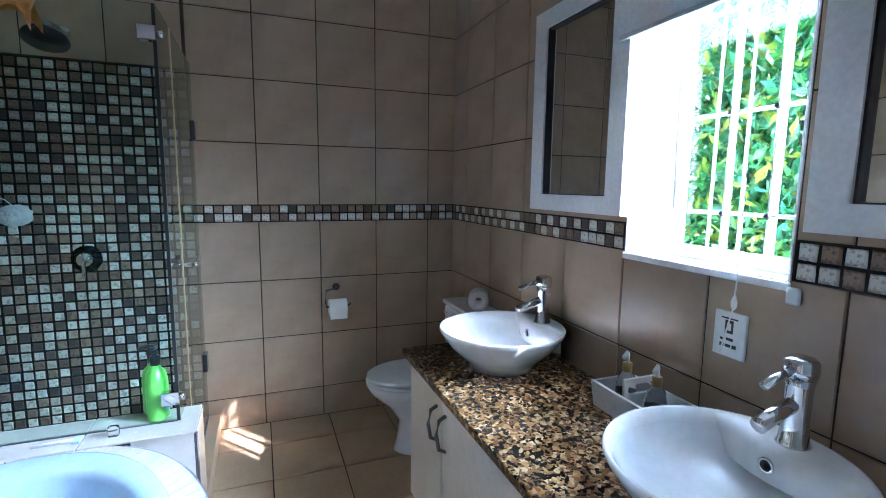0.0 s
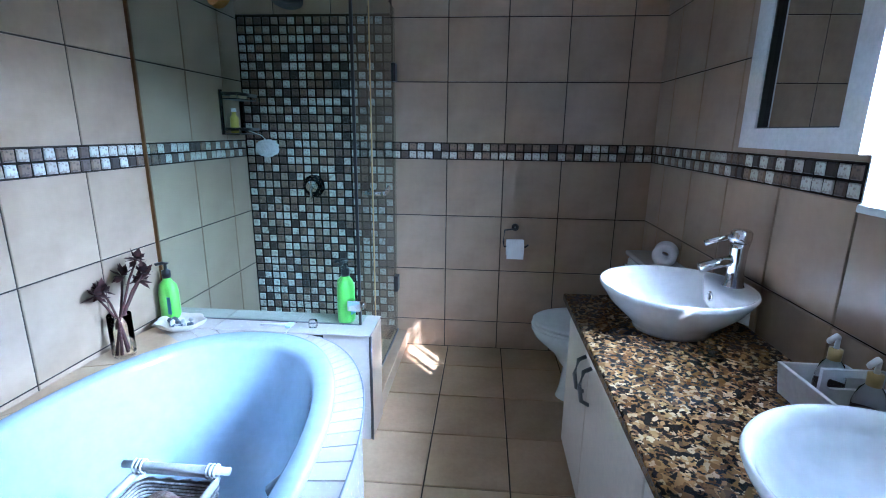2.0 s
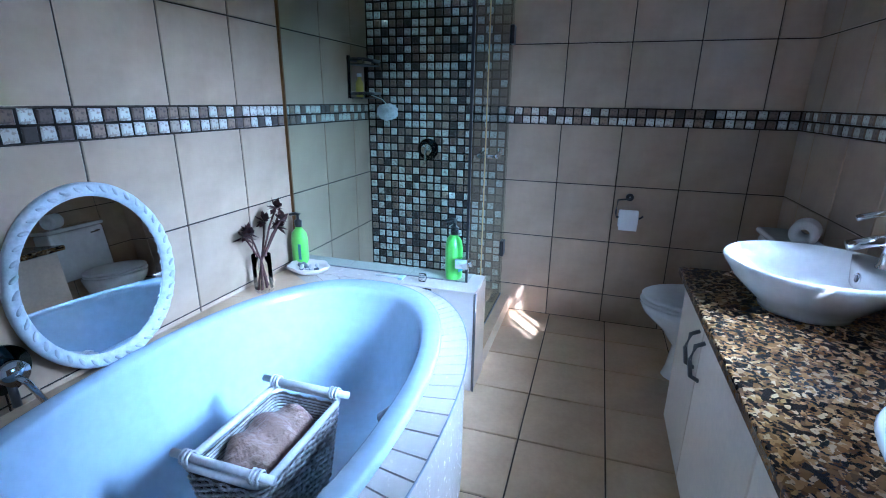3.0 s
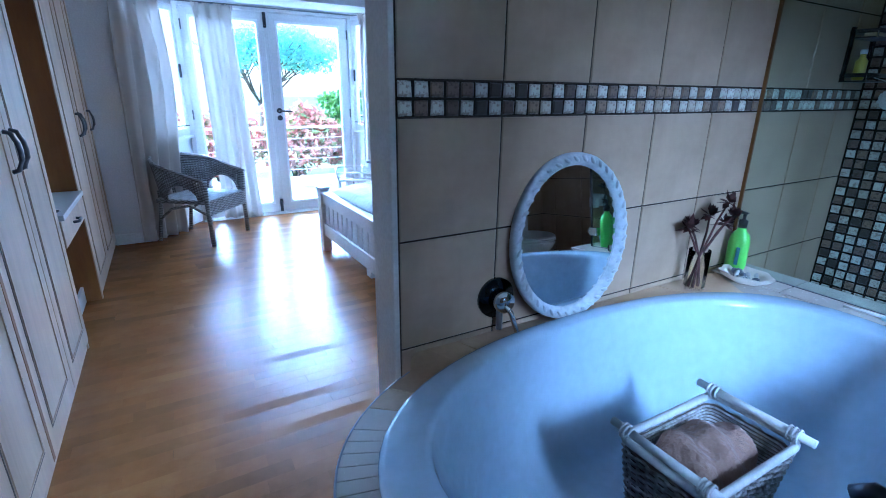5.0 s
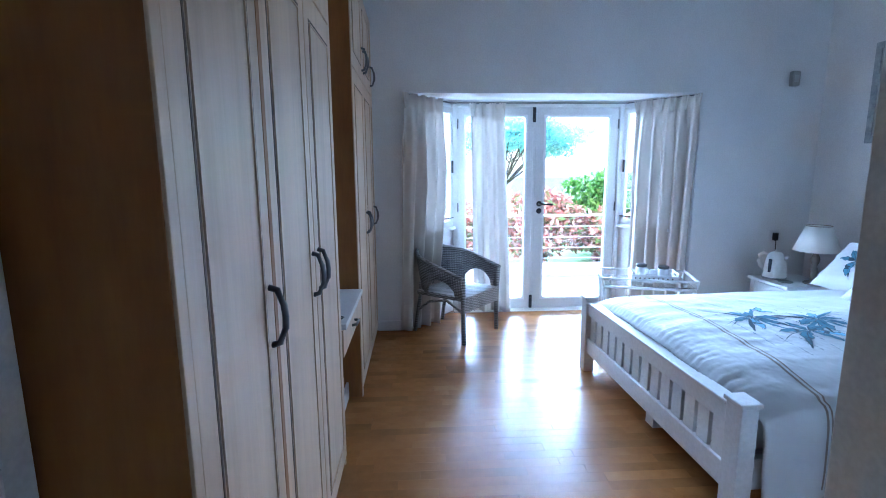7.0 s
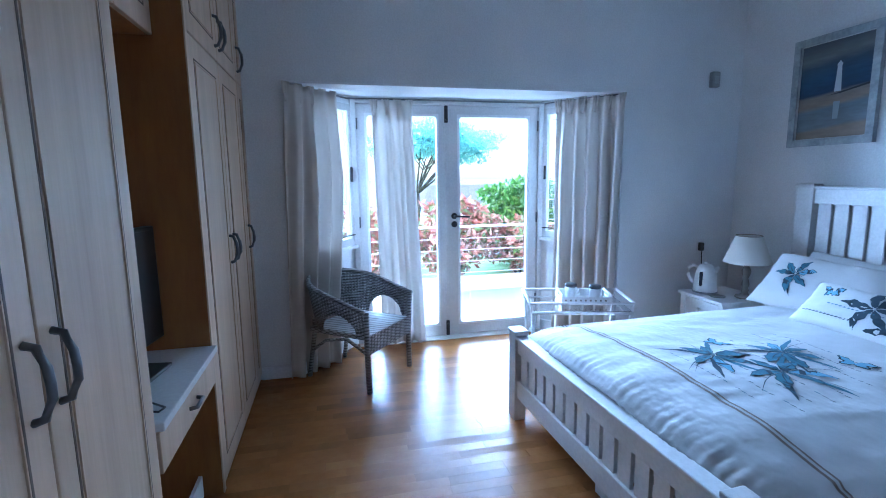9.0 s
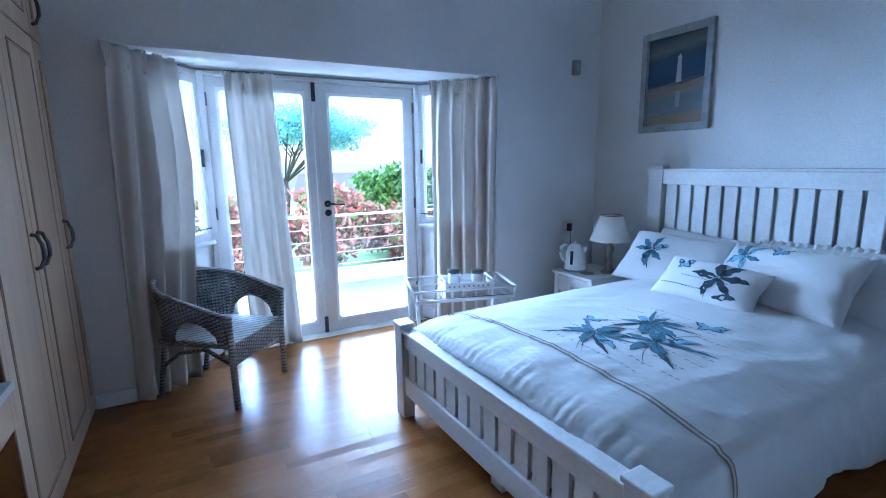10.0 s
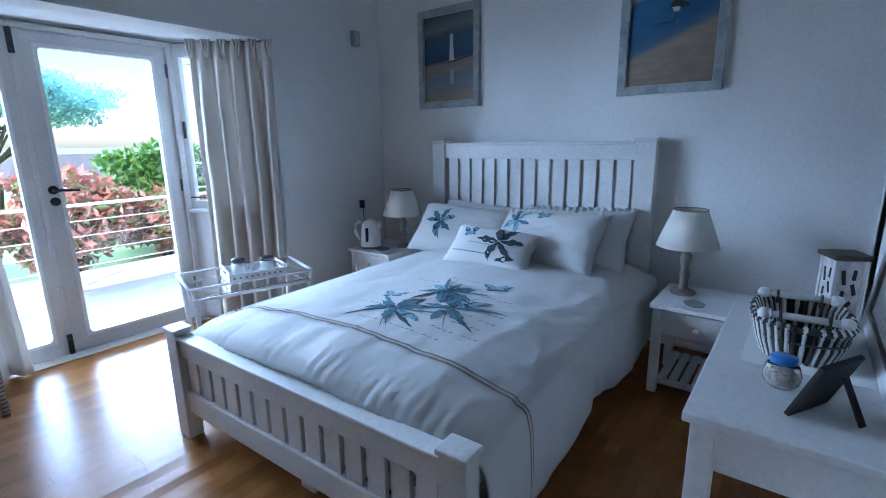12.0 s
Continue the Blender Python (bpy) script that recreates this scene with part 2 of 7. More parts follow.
M_FLOORW = wood("oak_laminate", (0.22, 0.080, 0.018), (0.33, 0.132, 0.034), (0.43, 0.19, 0.058), 0.27, (1.0, 0.10, 1), 0.30)
M_FLOORW.node_tree.nodes["Principled BSDF"].inputs["Specular IOR Level"].default_value = 0.15
M_FLOORGAP = plain("floor_gap", (0.20, 0.085, 0.025), 0.5)
M_CURTAIN = fabric("white_curtain", (0.70, 0.64, 0.58), 0.9, 0.15, 14)
nt = M_CURTAIN.node_tree
tl, mxs = nt.nodes.new("ShaderNodeBsdfTranslucent"), nt.nodes.new("ShaderNodeMixShader")
tl.inputs["Color"].default_value = (0.78, 0.74, 0.70, 1)
mxs.inputs[0].default_value = 0.20
nt.links.new(nt.nodes["Principled BSDF"].outputs[0], mxs.inputs[1])
nt.links.new(tl.outputs[0], mxs.inputs[2])
nt.links.new(mxs.outputs[0], nt.nodes["Material Output"].inputs["Surface"])
M_LINEN = fabric("white_bed_linen", (0.55, 0.54, 0.53), 0.85, 0.7, 5.5)
M_BLACKPL = plain("black_plastic", (0.012, 0.012, 0.013), 0.3)
M_WHITEPL = plain("white_plastic", (0.78, 0.78, 0.77), 0.3)
M_GREENPL = plain("green_plastic", (0.17, 0.50, 0.07), 0.28)
M_WICKER = weave_mat("grey_wicker", (0.05, 0.047, 0.045), (0.46, 0.45, 0.44))
M_CANE = surface("white_cane", (0.55, 0.54, 0.52), (0.70, 0.70, 0.69), 0.5, 6, 80, 0.3)
M_TERRY = fabric("pinkish_towel", (0.33, 0.205, 0.155), 0.95, 0.9, 40)
M_GREYCANE = surface("greywashed_cane", (0.20, 0.17, 0.15), (0.62, 0.61, 0.60), 0.6, 45, 90, 0.4)
M_ORANGE = fabric("orange_cloth", (0.55, 0.24, 0.06), 0.95, 0.5, 14)
M_PAPER = fabric("paper", (0.80, 0.79, 0.77), 0.95, 0.05)
M_PINKSTONE = plain("grey_stone", (0.10, 0.11, 0.14), 0.4)
M_DRIED = surface("dried_flower", (0.03, 0.015, 0.012), (0.10, 0.03, 0.025), 0.9, 30, 80, 0.5)
M_SHADE = fabric("lamp_shade_linen", (0.70, 0.66, 0.60), 0.9, 0.05)
M_GREYWOOD = surface("grey_turned_wood", (0.13, 0.105, 0.085), (0.24, 0.20, 0.165), 0.6, 12, 60, 0.3)
M_BLUELEAF = plain("teal_print", (0.06, 0.17, 0.23), 0.9)
M_BLUEDARK = plain("dark_teal_print", (0.022, 0.045, 0.062), 0.9)
M_BLUEPALE = plain("pale_blue_print", (0.18, 0.38, 0.52), 0.9)
M_TAN = fabric("tan_braid", (0.22, 0.16, 0.125), 0.9, 0.1)
M_PFRAME = surface("distressed_grey_frame", (0.22, 0.25, 0.27), (0.44, 0.47, 0.48), 0.6, 14, 50, 0.5)
M_BLUELID = plain("blue_plastic", (0.02, 0.20, 0.62), 0.3)
M_PATIO = surface("pale_patio", (0.62, 0.60, 0.56), (0.72, 0.70, 0.66), 0.8, 1.2, 40, 0.2)
M_LAWN = surface("lawn", (0.10, 0.17, 0.035), (0.18, 0.26, 0.06), 0.9, 2.0, 60, 0.6)
M_LEAF_G = leaf_mat("green_leaf", [(0.06, 0.16, 0.025), (0.10, 0.22, 0.04), (0.16, 0.27, 0.05), (0.05, 0.11, 0.03)])
M_LEAF_Y = leaf_mat("yellow_green_leaf", [(0.05, 0.22, 0.05), (0.12, 0.34, 0.08), (0.46, 0.46, 0.05), (0.03, 0.13, 0.06), (0.10, 0.34, 0.22), (0.30, 0.45, 0.30)], 0.4)
M_LEAF_R = leaf_mat("croton_leaf", [(0.36, 0.12, 0.09), (0.46, 0.24, 0.17), (0.12, 0.22, 0.06), (0.40, 0.17, 0.12), (0.08, 0.16, 0.05), (0.52, 0.34, 0.26)])
# blue of distant haze and glare is put into these leaf tones
M_LEAF_T = leaf_mat("hazed_tree_leaf", [(0.20, 0.42, 0.42), (0.28, 0.50, 0.50), (0.13, 0.30, 0.31)])
M_BARK = surface("bark", (0.05, 0.04, 0.035), (0.11, 0.09, 0.075), 0.9, 6, 30, 0.8)
M_ROOF = surface("slate_roof", (0.16, 0.17, 0.19), (0.22, 0.23, 0.25), 0.8, 3, 20, 0.3)

# ---- mesh helpers ----
def link_mesh(name, bm, material, smooth=False):
    me = bpy.data.meshes.new(name)
    bm.to_mesh(me)
    bm.free()
    me.materials.append(material)
    if smooth:
        for p in me.polygons:
            p.use_smooth = True
    return new(name, me)


def part(name, bm, material, parent=None, label="", smooth=False):
    ob = link_mesh(name, bm, material, smooth)
    if parent:
        ob.parent = parent
    if label:
        ob["label"] = label
    return ob


def thing(name, m, label, category, group="", kind=""):
    ob = new(name)
    ob.matrix_world = m
    ob.empty_display_size = 0.05
    return tagged(ob, label, category, group, kind)


def box(bm, x0, x1, y0, y1, z0, z1, bev=0.0, m=None):
    vs = [bm.verts.new((x, y, z)) for z in (z0, z1) for y in (y0, y1) for x in (x0, x1)]
    fs = [bm.faces.new([vs[i] for i in q]) for q in ((0, 2, 3, 1), (4, 5, 7, 6), (0, 1, 5, 4), (2, 6, 7, 3), (0, 4, 6, 2), (1, 3, 7, 5))]
    if bev:
        es = list({e for f in fs for e in f.edges})
        r = bmesh.ops.bevel(bm, geom=es, offset=bev, segments=2, affect="EDGES", profile=0.5)
        vs = list({v for v in r["verts"]} | {v for v in vs if v.is_valid})
    if m is not None:
        bmesh.ops.transform(bm, matrix=m, verts=[v for v in vs if v.is_valid])
    return bm


def B(x0, x1, y0, y1, z0, z1, bev=0.0, m=None):
    return box(bmesh.new(), x0, x1, y0, y1, z0, z1, bev, m)


def lathe(bm, prof, seg=28, centre=(0, 0), sx=1.0, sy=1.0):
    """Turn a profile of (radius, z) round the upright axis."""
    rings = []
    for r, z in prof:
        if r < 1e-5:
            rings.append([bm.verts.new((centre[0], centre[1], z))])
        else:
            rings.append([bm.verts.new((centre[0] + r * sx * math.cos(2 * math.pi * k / seg), centre[1] + r * sy * math.sin(2 * math.pi * k / seg), z)) for k in range(seg)])
    for a, b in zip(rings, rings[1:]):
        for k in range(seg):
            q = [a[k % len(a)], a[(k + 1) % len(a)], b[(k + 1) % len(b)], b[k % len(b)]]
            q = list(dict.fromkeys(q))
            if len(q) > 2:
                bm.faces.new(q)
    return bm


def L(prof, seg=28, centre=(0, 0), sx=1.0, sy=1.0):
    return lathe(bmesh.new(), prof, seg, centre, sx, sy)


def tube(bm, pts, r, seg=8, closed=False, taper=1.0):
    pts = [Vector(p) for p in pts]
    n = len(pts)
    rings = []
    up = Vector((0, 0, 1))
    for i, p in enumerate(pts):
        d = (pts[(i + 1) % n] - pts[i - 1]) if closed else (pts[min(i + 1, n - 1)] - pts[max(i - 1, 0)])
        d.normalize()
        u = d.cross(up if abs(d.z) < 0.95 else Vector((1, 0, 0))).normalized()
        v = d.cross(u).normalized()
        rr = r * (1 + (taper - 1) * i / max(1, n - 1))
        rings.append([bm.verts.new(p + rr * (math.cos(2 * math.pi * k / seg) * u + math.sin(2 * math.pi * k / seg) * v)) for k in range(seg)])
    pairs = list(zip(rings, rings[1:])) + ([(rings[-1], rings[0])] if closed else [])
    for a, b in pairs:
        for k in range(seg):
            bm.faces.new([a[k], a[(k + 1) % seg], b[(k + 1) % seg], b[k]])
    if not closed:
        bm.faces.new(rings[0][::-1])
        bm.faces.new(rings[-1])
    return bm


def T(pts, r, seg=8, closed=False, taper=1.0):
    return tube(bmesh.new(), pts, r, seg, closed, taper)


def prism(bm, pts, z0, z1):
    a = [bm.verts.new((x, y, z0)) for x, y in pts]
    b = [bm.verts.new((x, y, z1)) for x, y in pts]
    n = len(pts)
    for k in range(n):
        bm.faces.new([a[k], a[(k + 1) % n], b[(k + 1) % n], b[k]])
    bm.faces.new(a[::-1])
    bm.faces.new(b)
    return bm


def ring_plate(outer, inner, t0, t1, place):
    """A plate with a hole: two loops of the same count in (u, v), from depth t0 to t1; place maps (u, v, t) to a point."""
    bm = bmesh.new()
    n = len(outer)
    lv = [[bm.verts.new(place(u, v, t)) for u, v in loop] for t in (t0, t1) for loop in (outer, inner)]
    for k in range(n):
        j = (k + 1) % n
        for a, b in ((0, 1), (1, 3), (3, 2), (2, 0)):
            bm.faces.new([lv[a][k], lv[a][j], lv[b][j], lv[b][k]])
    bmesh.ops.recalc_face_normals(bm, faces=bm.faces)
    return bm


def rect_loops(u0, u1, v0, v1, bl, br, bb, bt, r=0.0, n=6):
    """Loops of a rectangle with borders and an inner opening with rounded corners."""
    inner, outer = [], []
    iu0, iu1, iv0, iv1 = u0 + bl, u1 - br, v0 + bb, v1 - bt
    for (cu, cv, a0, ou, ov) in ((iu1, iv1, 0, u1, v1), (iu0, iv1, 90, u0, v1), (iu0, iv0, 180, u0, v0), (iu1, iv0, 270, u1, v0)):
        su, sv = (1 if cu == iu1 else -1), (1 if cv == iv1 else -1)
        for k in range(n + 1):
            a = radians(a0 + 90 * k / n)
            inner.append((cu - su * r + r * math.cos(a), cv - sv * r + r * math.sin(a)))
            f = k / n
            if a0 in (0, 180):
                outer.append((ou, cv + (ov - cv) * min(1, 2 * f)) if f <= 0.5 else (ou + (cu - ou) * (2 * f - 1), ov))
            else:
                outer.append((cu + (ou - cu) * min(1, 2 * f), ov) if f <= 0.5 else (ou, ov + (cv - ov) * (2 * f - 1)))
    return outer, inner


def on_x(x):
    return lambda u, v, t: (x + t, u, v)


def on_y(y):
    return lambda u, v, t: (u, y + t, v)


def along(P, Q):
    """Frame of an upright wall from P to Q: local x along it, local y to its left, z up."""
    d = Vector((Q[0] - P[0], Q[1] - P[1], 0))
    return Matrix.Translation((P[0], P[1], 0)) @ Matrix.Rotation(math.atan2(d.y, d.x), 4, "Z"), d.length


def leaves(name, count, size, centre, half, material, seed, parent=None, hollow=0.0, lump=0.35, flat=0.0):
    """Small bent leaves scattered through an uneven ellipsoid crown."""
    rng = np.random.default_rng(seed)
    pts = []
    while len(pts) < count:
        p = rng.uniform(-1, 1, 3)
        d = np.linalg.norm(p)
        q = Vector(p) * 2.3 + Vector((seed, 0, 0))
        if d < 1e-3 or d > 1 - lump * 0.5 + lump * noise.noise(q) or d < hollow or noise.noise(q * 1.9) < -0.32:
            continue
        pts.append(p)
    pts = np.array(pts) * np.array(half) + np.array(centre)
    a = rng.normal(size=(count, 3))
    a[:, 2] *= 1 - flat
    a /= np.linalg.norm(a, axis=1)[:, None]
    b = np.cross(a, rng.normal(size=(count, 3)))
    b /= np.linalg.norm(b, axis=1)[:, None]
    c = np.cross(a, b)
    s = size * rng.uniform(0.6, 1.3, count)[:, None]
    v = np.stack([pts - a * s, pts - b * s * 0.42 + c * s * 0.12, pts + a * s, pts + b * s * 0.42 + c * s * 0.12], 1).reshape(-1, 3)
    f = [[4 * i, 4 * i + 1, 4 * i + 2, 4 * i + 3] for i in range(count)]
    me = bpy.data.meshes.new(name)
    me.from_pydata(v.tolist(), [], f)
    me.materials.append(material)
    ob = new(name, me)
    if parent:
        ob.parent = parent
    return ob


ID = Matrix.Identity(4)
# ---- plan ----
WX, EX, NY = -1.207, 1.235, 2.90          # bathroom faces: west, east, north
BX, HY, SX = -4.79, 3.18, -1.345          # bedroom faces: bay wall, head wall, wall behind the bath
CEIL = 2.95
BAND0, BAND1, ROW = 1.21, 1.305, 0.342    # mosaic band and tile rows
DX = -5.39                                # glazed doors
FRONT = -0.716                            # wardrobe fronts


def structure(name, bm, material, label, category):
    return tagged(link_mesh(name, bm, material), label, category, kind="structure")


# walls
wall_north = structure("wall_north", B(-1.345, 1.435, NY, 3.10, -0.12, CEIL), M_GROUT, "bathroom end wall clad in beige tiles", "wall")
bm = bmesh.new()
box(bm, EX, 1.435, -1.55, 0.752, -0.12, CEIL)
box(bm, EX, 1.435, 1.309, NY, -0.12, CEIL)
box(bm, EX, 1.435, 0.752, 1.309, -0.12, 1.197)
box(bm, EX, 1.435, 0.752, 1.309, 2.12, CEIL)
wall_east = structure("wall_east", bm, M_GROUT, "bathroom window wall clad in beige tiles", "wall")
wall_west = structure("wall_west", B(SX, WX, 0.31, 3.38, 0, CEIL), M_WALL, "white wall end between bath and bedroom", "wall")
wall_south = structure("wall_south", B(-1.31, 1.435, -1.70, -1.45, -0.12, CEIL), M_WALL, "plain white bathroom wall", "wall")
wall_stub = structure("wall_stub", B(-1.362, -1.31, -1.45, -0.93, 0, CEIL), M_WALL, "white wall beside the wardrobe", "wall")
wall_bedroom_south = structure("wall_bedroom_south", B(-4.99, -1.362, -1.70, -1.36, -0.12, CEIL), M_WALL, "white bedroom wall behind the wardrobes", "wall")
wall_head = structure("wall_head", B(-4.99, SX, HY, 3.38, -0.12, CEIL), M_WALL, "white bedroom wall behind the headboard", "wall")
bm = bmesh.new()
box(bm, -4.99, BX, -1.36, -0.45, 0, CEIL)
box(bm, -4.99, BX, 2.09, HY, 0, CEIL)
box(bm, -4.99, BX, -0.45, 2.09, 2.055, CEIL)
wall_bay = structure("wall_bay", bm, M_WALL, "white bedroom wall with a bay opening", "wall")
ceiling = structure("ceiling", B(-4.99, 1.435, -1.70, 3.38, CEIL, 3.06), M_CEIL, "plain white painted ceiling", "ceiling")
bm = bmesh.new()
prism(bm, [(BX - 0.2, -0.52), (BX - 0.2, 2.16), (DX - 0.12, 1.74), (DX - 0.12, -0.08)], 2.057, 2.30)
bay_soffit = structure("bay_ceiling", bm, M_CEIL, "white painted ceiling of the bay", "ceiling")
bm = B(BX - 0.2, BX + 0.003, -0.45, 2.09, 2.040, 2.0545)
structure("bay_lintel_trim", bm, M_WHITE, "white edge of the bay lintel", "trim")

# slabs under the floors
bath_floor = structure("floor_bathroom", B(WX, EX, -1.45, NY, -0.12, -0.006), M_GROUT, "beige tiled bathroom floor with dark joints", "floor")
bm = B(-4.99, WX, -1.36, HY, -0.12, -0.008)
prism(bm, [(-4.99, -0.45), (-4.99, 2.09), (DX, 1.66), (DX, 0.0)], -0.12, -0.008)
bed_floor = structure("floor_bedroom", bm, M_FLOORGAP, "glossy oak laminate floor", "floor")
structure("door_sill", B(DX - 0.05, -5.27, 0.0, 1.66, -0.05, 0.006, 0.002), M_LTILE, "pale stone threshold under the glazed doors", "threshold")

# bay sides: low wall, window and trim on each slanted side
def bay_side(P, Q, num, inward):
    m, ln = along(P, Q)
    s = inward
    lo, hi = 0.20, ln - 0.03
    bm = bmesh.new()
    box(bm, 0, ln, min(0, -s * 0.12), max(0, -s * 0.12), -0.1, 0.86, m=m)
    box(bm, 0, lo, min(0, -s * 0.12), max(0, -s * 0.12), 0.86, 2.057, m=m)
    box(bm, lo, ln, min(0, -s * 0.12), max(0, -s * 0.12), 1.99, 2.057, m=m)
    structure("bay_wall_%d" % num, bm, M_WHITE, "white painted bay side under a narrow window", "wall")
    structure("baseboard_%d" % (num + 4), B(0.01, ln - 0.01, min(0.002 * s, 0.016 * s), max(0.002 * s, 0.016 * s), 0.0, 0.09, 0.003, m=m), M_WHITE, "white skirting along the bay", "baseboard")
    w = thing("window_%d" % num, ID, "narrow white timber bay window with small fittings", "window", kind="structure")
    outer, inner = rect_loops(lo, hi, 0.862, 1.99, 0.05, 0.05, 0.06, 0.05)
    part("window_frame", ring_plate(outer, inner, -0.03, 0.025, lambda u, v, t: m @ Vector((u, s * t, v))), M_FRAME, w)
    p = part("pane", B(lo + 0.05, hi - 0.05, -0.004, 0.004, 0.922, 1.94, m=m), M_GLASS, w)
    p.visible_shadow = False
    y0, y1 = sorted((s * 0.0, s * 0.05))
    part("window_sill", B(lo - 0.02, hi, y0, y1, 0.835, 0.862, 0.004, m=m), M_WHITE, w)
    y0, y1 = sorted((s * 0.026, s * 0.045))
    part("window_catch", B(hi - 0.045, hi - 0.03, y0, y1, 1.38, 1.50, 0.004, m=m), M_BLACKMET, w, "black window catch")
    for z in (1.02, 1.20, 1.38, 1.56, 1.74, 1.90):
        part("window_bar", T([m @ Vector((lo + 0.02, -s * 0.05, z)), m @ Vector((hi - 0.02, -s * 0.05, z))], 0.005, 6), M_FRAME, w, smooth=True)
    part("window_stay", T([m @ Vector((lo + 0.2, s * 0.03, 0.95)), m @ Vector((hi - 0.02, s * 0.035, 0.95))], 0.005, 6), M_BLACKMET, w)


bay_side((BX, -0.45), (DX, 0.0), 2, -1)
bay_side((BX, 2.09), (DX, 1.66), 3, 1)

# glazed double doors
frame1 = thing("door_frame", ID, "white timber frame round the glazed doors", "door frame", kind="structure")
part("jamb", B(DX - 0.05, DX + 0.05, -0.005, 0.037, 0, 2.04, 0.004), M_FRAME, frame1)
part("jamb", B(DX - 0.05, DX + 0.05, 1.625, 1.665, 0, 2.04, 0.004), M_FRAME, frame1)
part("head", B(DX - 0.05, DX + 0.05, 0.037, 1.625, 2.003, 2.045, 0.004), M_FRAME, frame1)


def glazed_door(num, u0, u1, bl, br, label):
    d = thing("door_%d" % num, ID, label, "door", kind="structure")
    outer, inner = rect_loops(u0, u1, 0.012, 2.0, bl, br, 0.108, 0.088, 0.03)
    part("leaf", ring_plate(outer, inner, -0.022, 0.022, on_x(DX)), M_FRAME, d)
    p = part("pane", B(DX - 0.004, DX + 0.004, u0 + bl - 0.008, u1 - br + 0.008, 0.112, 1.92), M_GLASS, d)
    p.visible_shadow = False
    outer, inner = rect_loops(u0 + bl - 0.02, u1 - br + 0.02, 0.10, 1.932, 0.02, 0.02, 0.02, 0.02, 0.028)
    part("glazing_bead", ring_plate(outer, inner, 0.0215, 0.027, on_x(DX)), M_WHITE, d)
    return d


door_l = glazed_door(1, 0.040, 0.795, 0.085, 0.092, "white glazed timber door leaf, closed")
door_r = glazed_door(2, 0.800, 1.622, 0.105, 0.098, "white glazed timber door leaf with a dark handle, closed")
part("meeting_strip", B(DX + 0.022, DX + 0.034, 0.775, 0.805, 0.015, 1.995, 0.003), M_FRAME, door_l)
x = DX + 0.022
bolt_t = part("top_bolt", B(x + 0.012, x + 0.03, 0.768, 0.798, 1.86, 2.0, 0.004), M_BLACKMET, door_l, "black barrel bolt")
part("knob", T([(x + 0.03, 0.783, 1.885), (x + 0.05, 0.783, 1.885)], 0.008), M_BLACKMET, bolt_t, smooth=True)
bolt_b = part("bottom_bolt", B(x + 0.012, x + 0.03, 0.768, 0.798, 0.015, 0.15, 0.004), M_BLACKMET, door_l, "black barrel bolt")
part("knob", T([(x + 0.03, 0.783, 0.12), (x + 0.05, 0.783, 0.12)], 0.008), M_BLACKMET, bolt_b, smooth=True)
rot = Matrix.Translation((x, 0.853, 1.075)) @ Matrix.Rotation(radians(90), 4, "Y")
for nm, dz in (("handle_rose", 0.0), ("keyhole_rose", -0.072)):
    bm = L([(0, 0), (0.027, 0), (0.027, 0.006), (0.02, 0.012), (0, 0.012)], 20)
    bmesh.ops.transform(bm, matrix=Matrix.Translation((0, 0, dz)) @ rot, verts=bm.verts)
    part(nm, bm, M_BLACKMET, door_r, "dark bronze rose", True)
part("door_handle", T([(x + 0.01, 0.853, 1.075), (x + 0.05, 0.853, 1.075), (x + 0.058, 0.875, 1.075), (x + 0.055, 0.975, 1.068)], 0.009, 8), M_BLACKMET, door_r, "dark bronze lever", True)
for y, par in ((1.618, door_r), (0.043, door_l)):
    for z in (0.25, 1.0, 1.80):
        part("hinge", T([(x + 0.008, y, z), (x + 0.008, y, z + 0.09)], 0.007), M_PEWTER, par, smooth=True)

# skirting in the bedroom
for k, (x0, x1, y0, y1) in enumerate(((BX, BX + 0.015, FRONT, -0.45), (BX, BX + 0.015, 2.09, HY), (BX + 0.015, SX - 0.015, HY - 0.015, HY), (SX - 0.015, SX, 0.31, HY))):
    structure("baseboard_%d" % (k + 1), B(x0, x1, y0 + 0.002, y1 - 0.002, 0.0, 0.09, 0.003), M_WHITE, "white painted skirting board", "baseboard")
part("tile_bed", B(WX - 0.001, WX + 0.0025, 0.311, NY, 0.0, CEIL - 0.001), M_GROUT, wall_west, "dark grout bed")
structure("jamb_trim", B(SX - 0.004, WX + 0.004, 0.292, 0.3085, 0.0, CEIL, 0.003), M_WALL, "plain white plastered door reveal", "trim")

# bathroom window
w1 = thing("window_1", ID, "white framed bathroom window with burglar bars", "window", kind="structure")
outer, inner = rect_loops(0.752, 1.309, 1.20, 2.12, 0.035, 0.035, 0.04, 0.04)
part("window_frame", ring_plate(outer, inner, 0.0, 0.05, on_x(1.33)), M_WHITE, w1)
for y in (0.897, 1.034):
    part("mullion", B(1.340, 1.366, y - 0.004, y + 0.004, 1.24, 2.08, 0.002), M_WHITE, w1)
part("mullion", B(1.335, 1.375, 1.195, 1.215, 1.24, 2.08, 0.003), M_WHITE, w1)
for z in (1.352, 1.645, 1.94):
    part("glazing_bar", B(1.342, 1.364, 0.787, 1.274, z - 0.005, z + 0.005, 0.002), M_WHITE, w1)
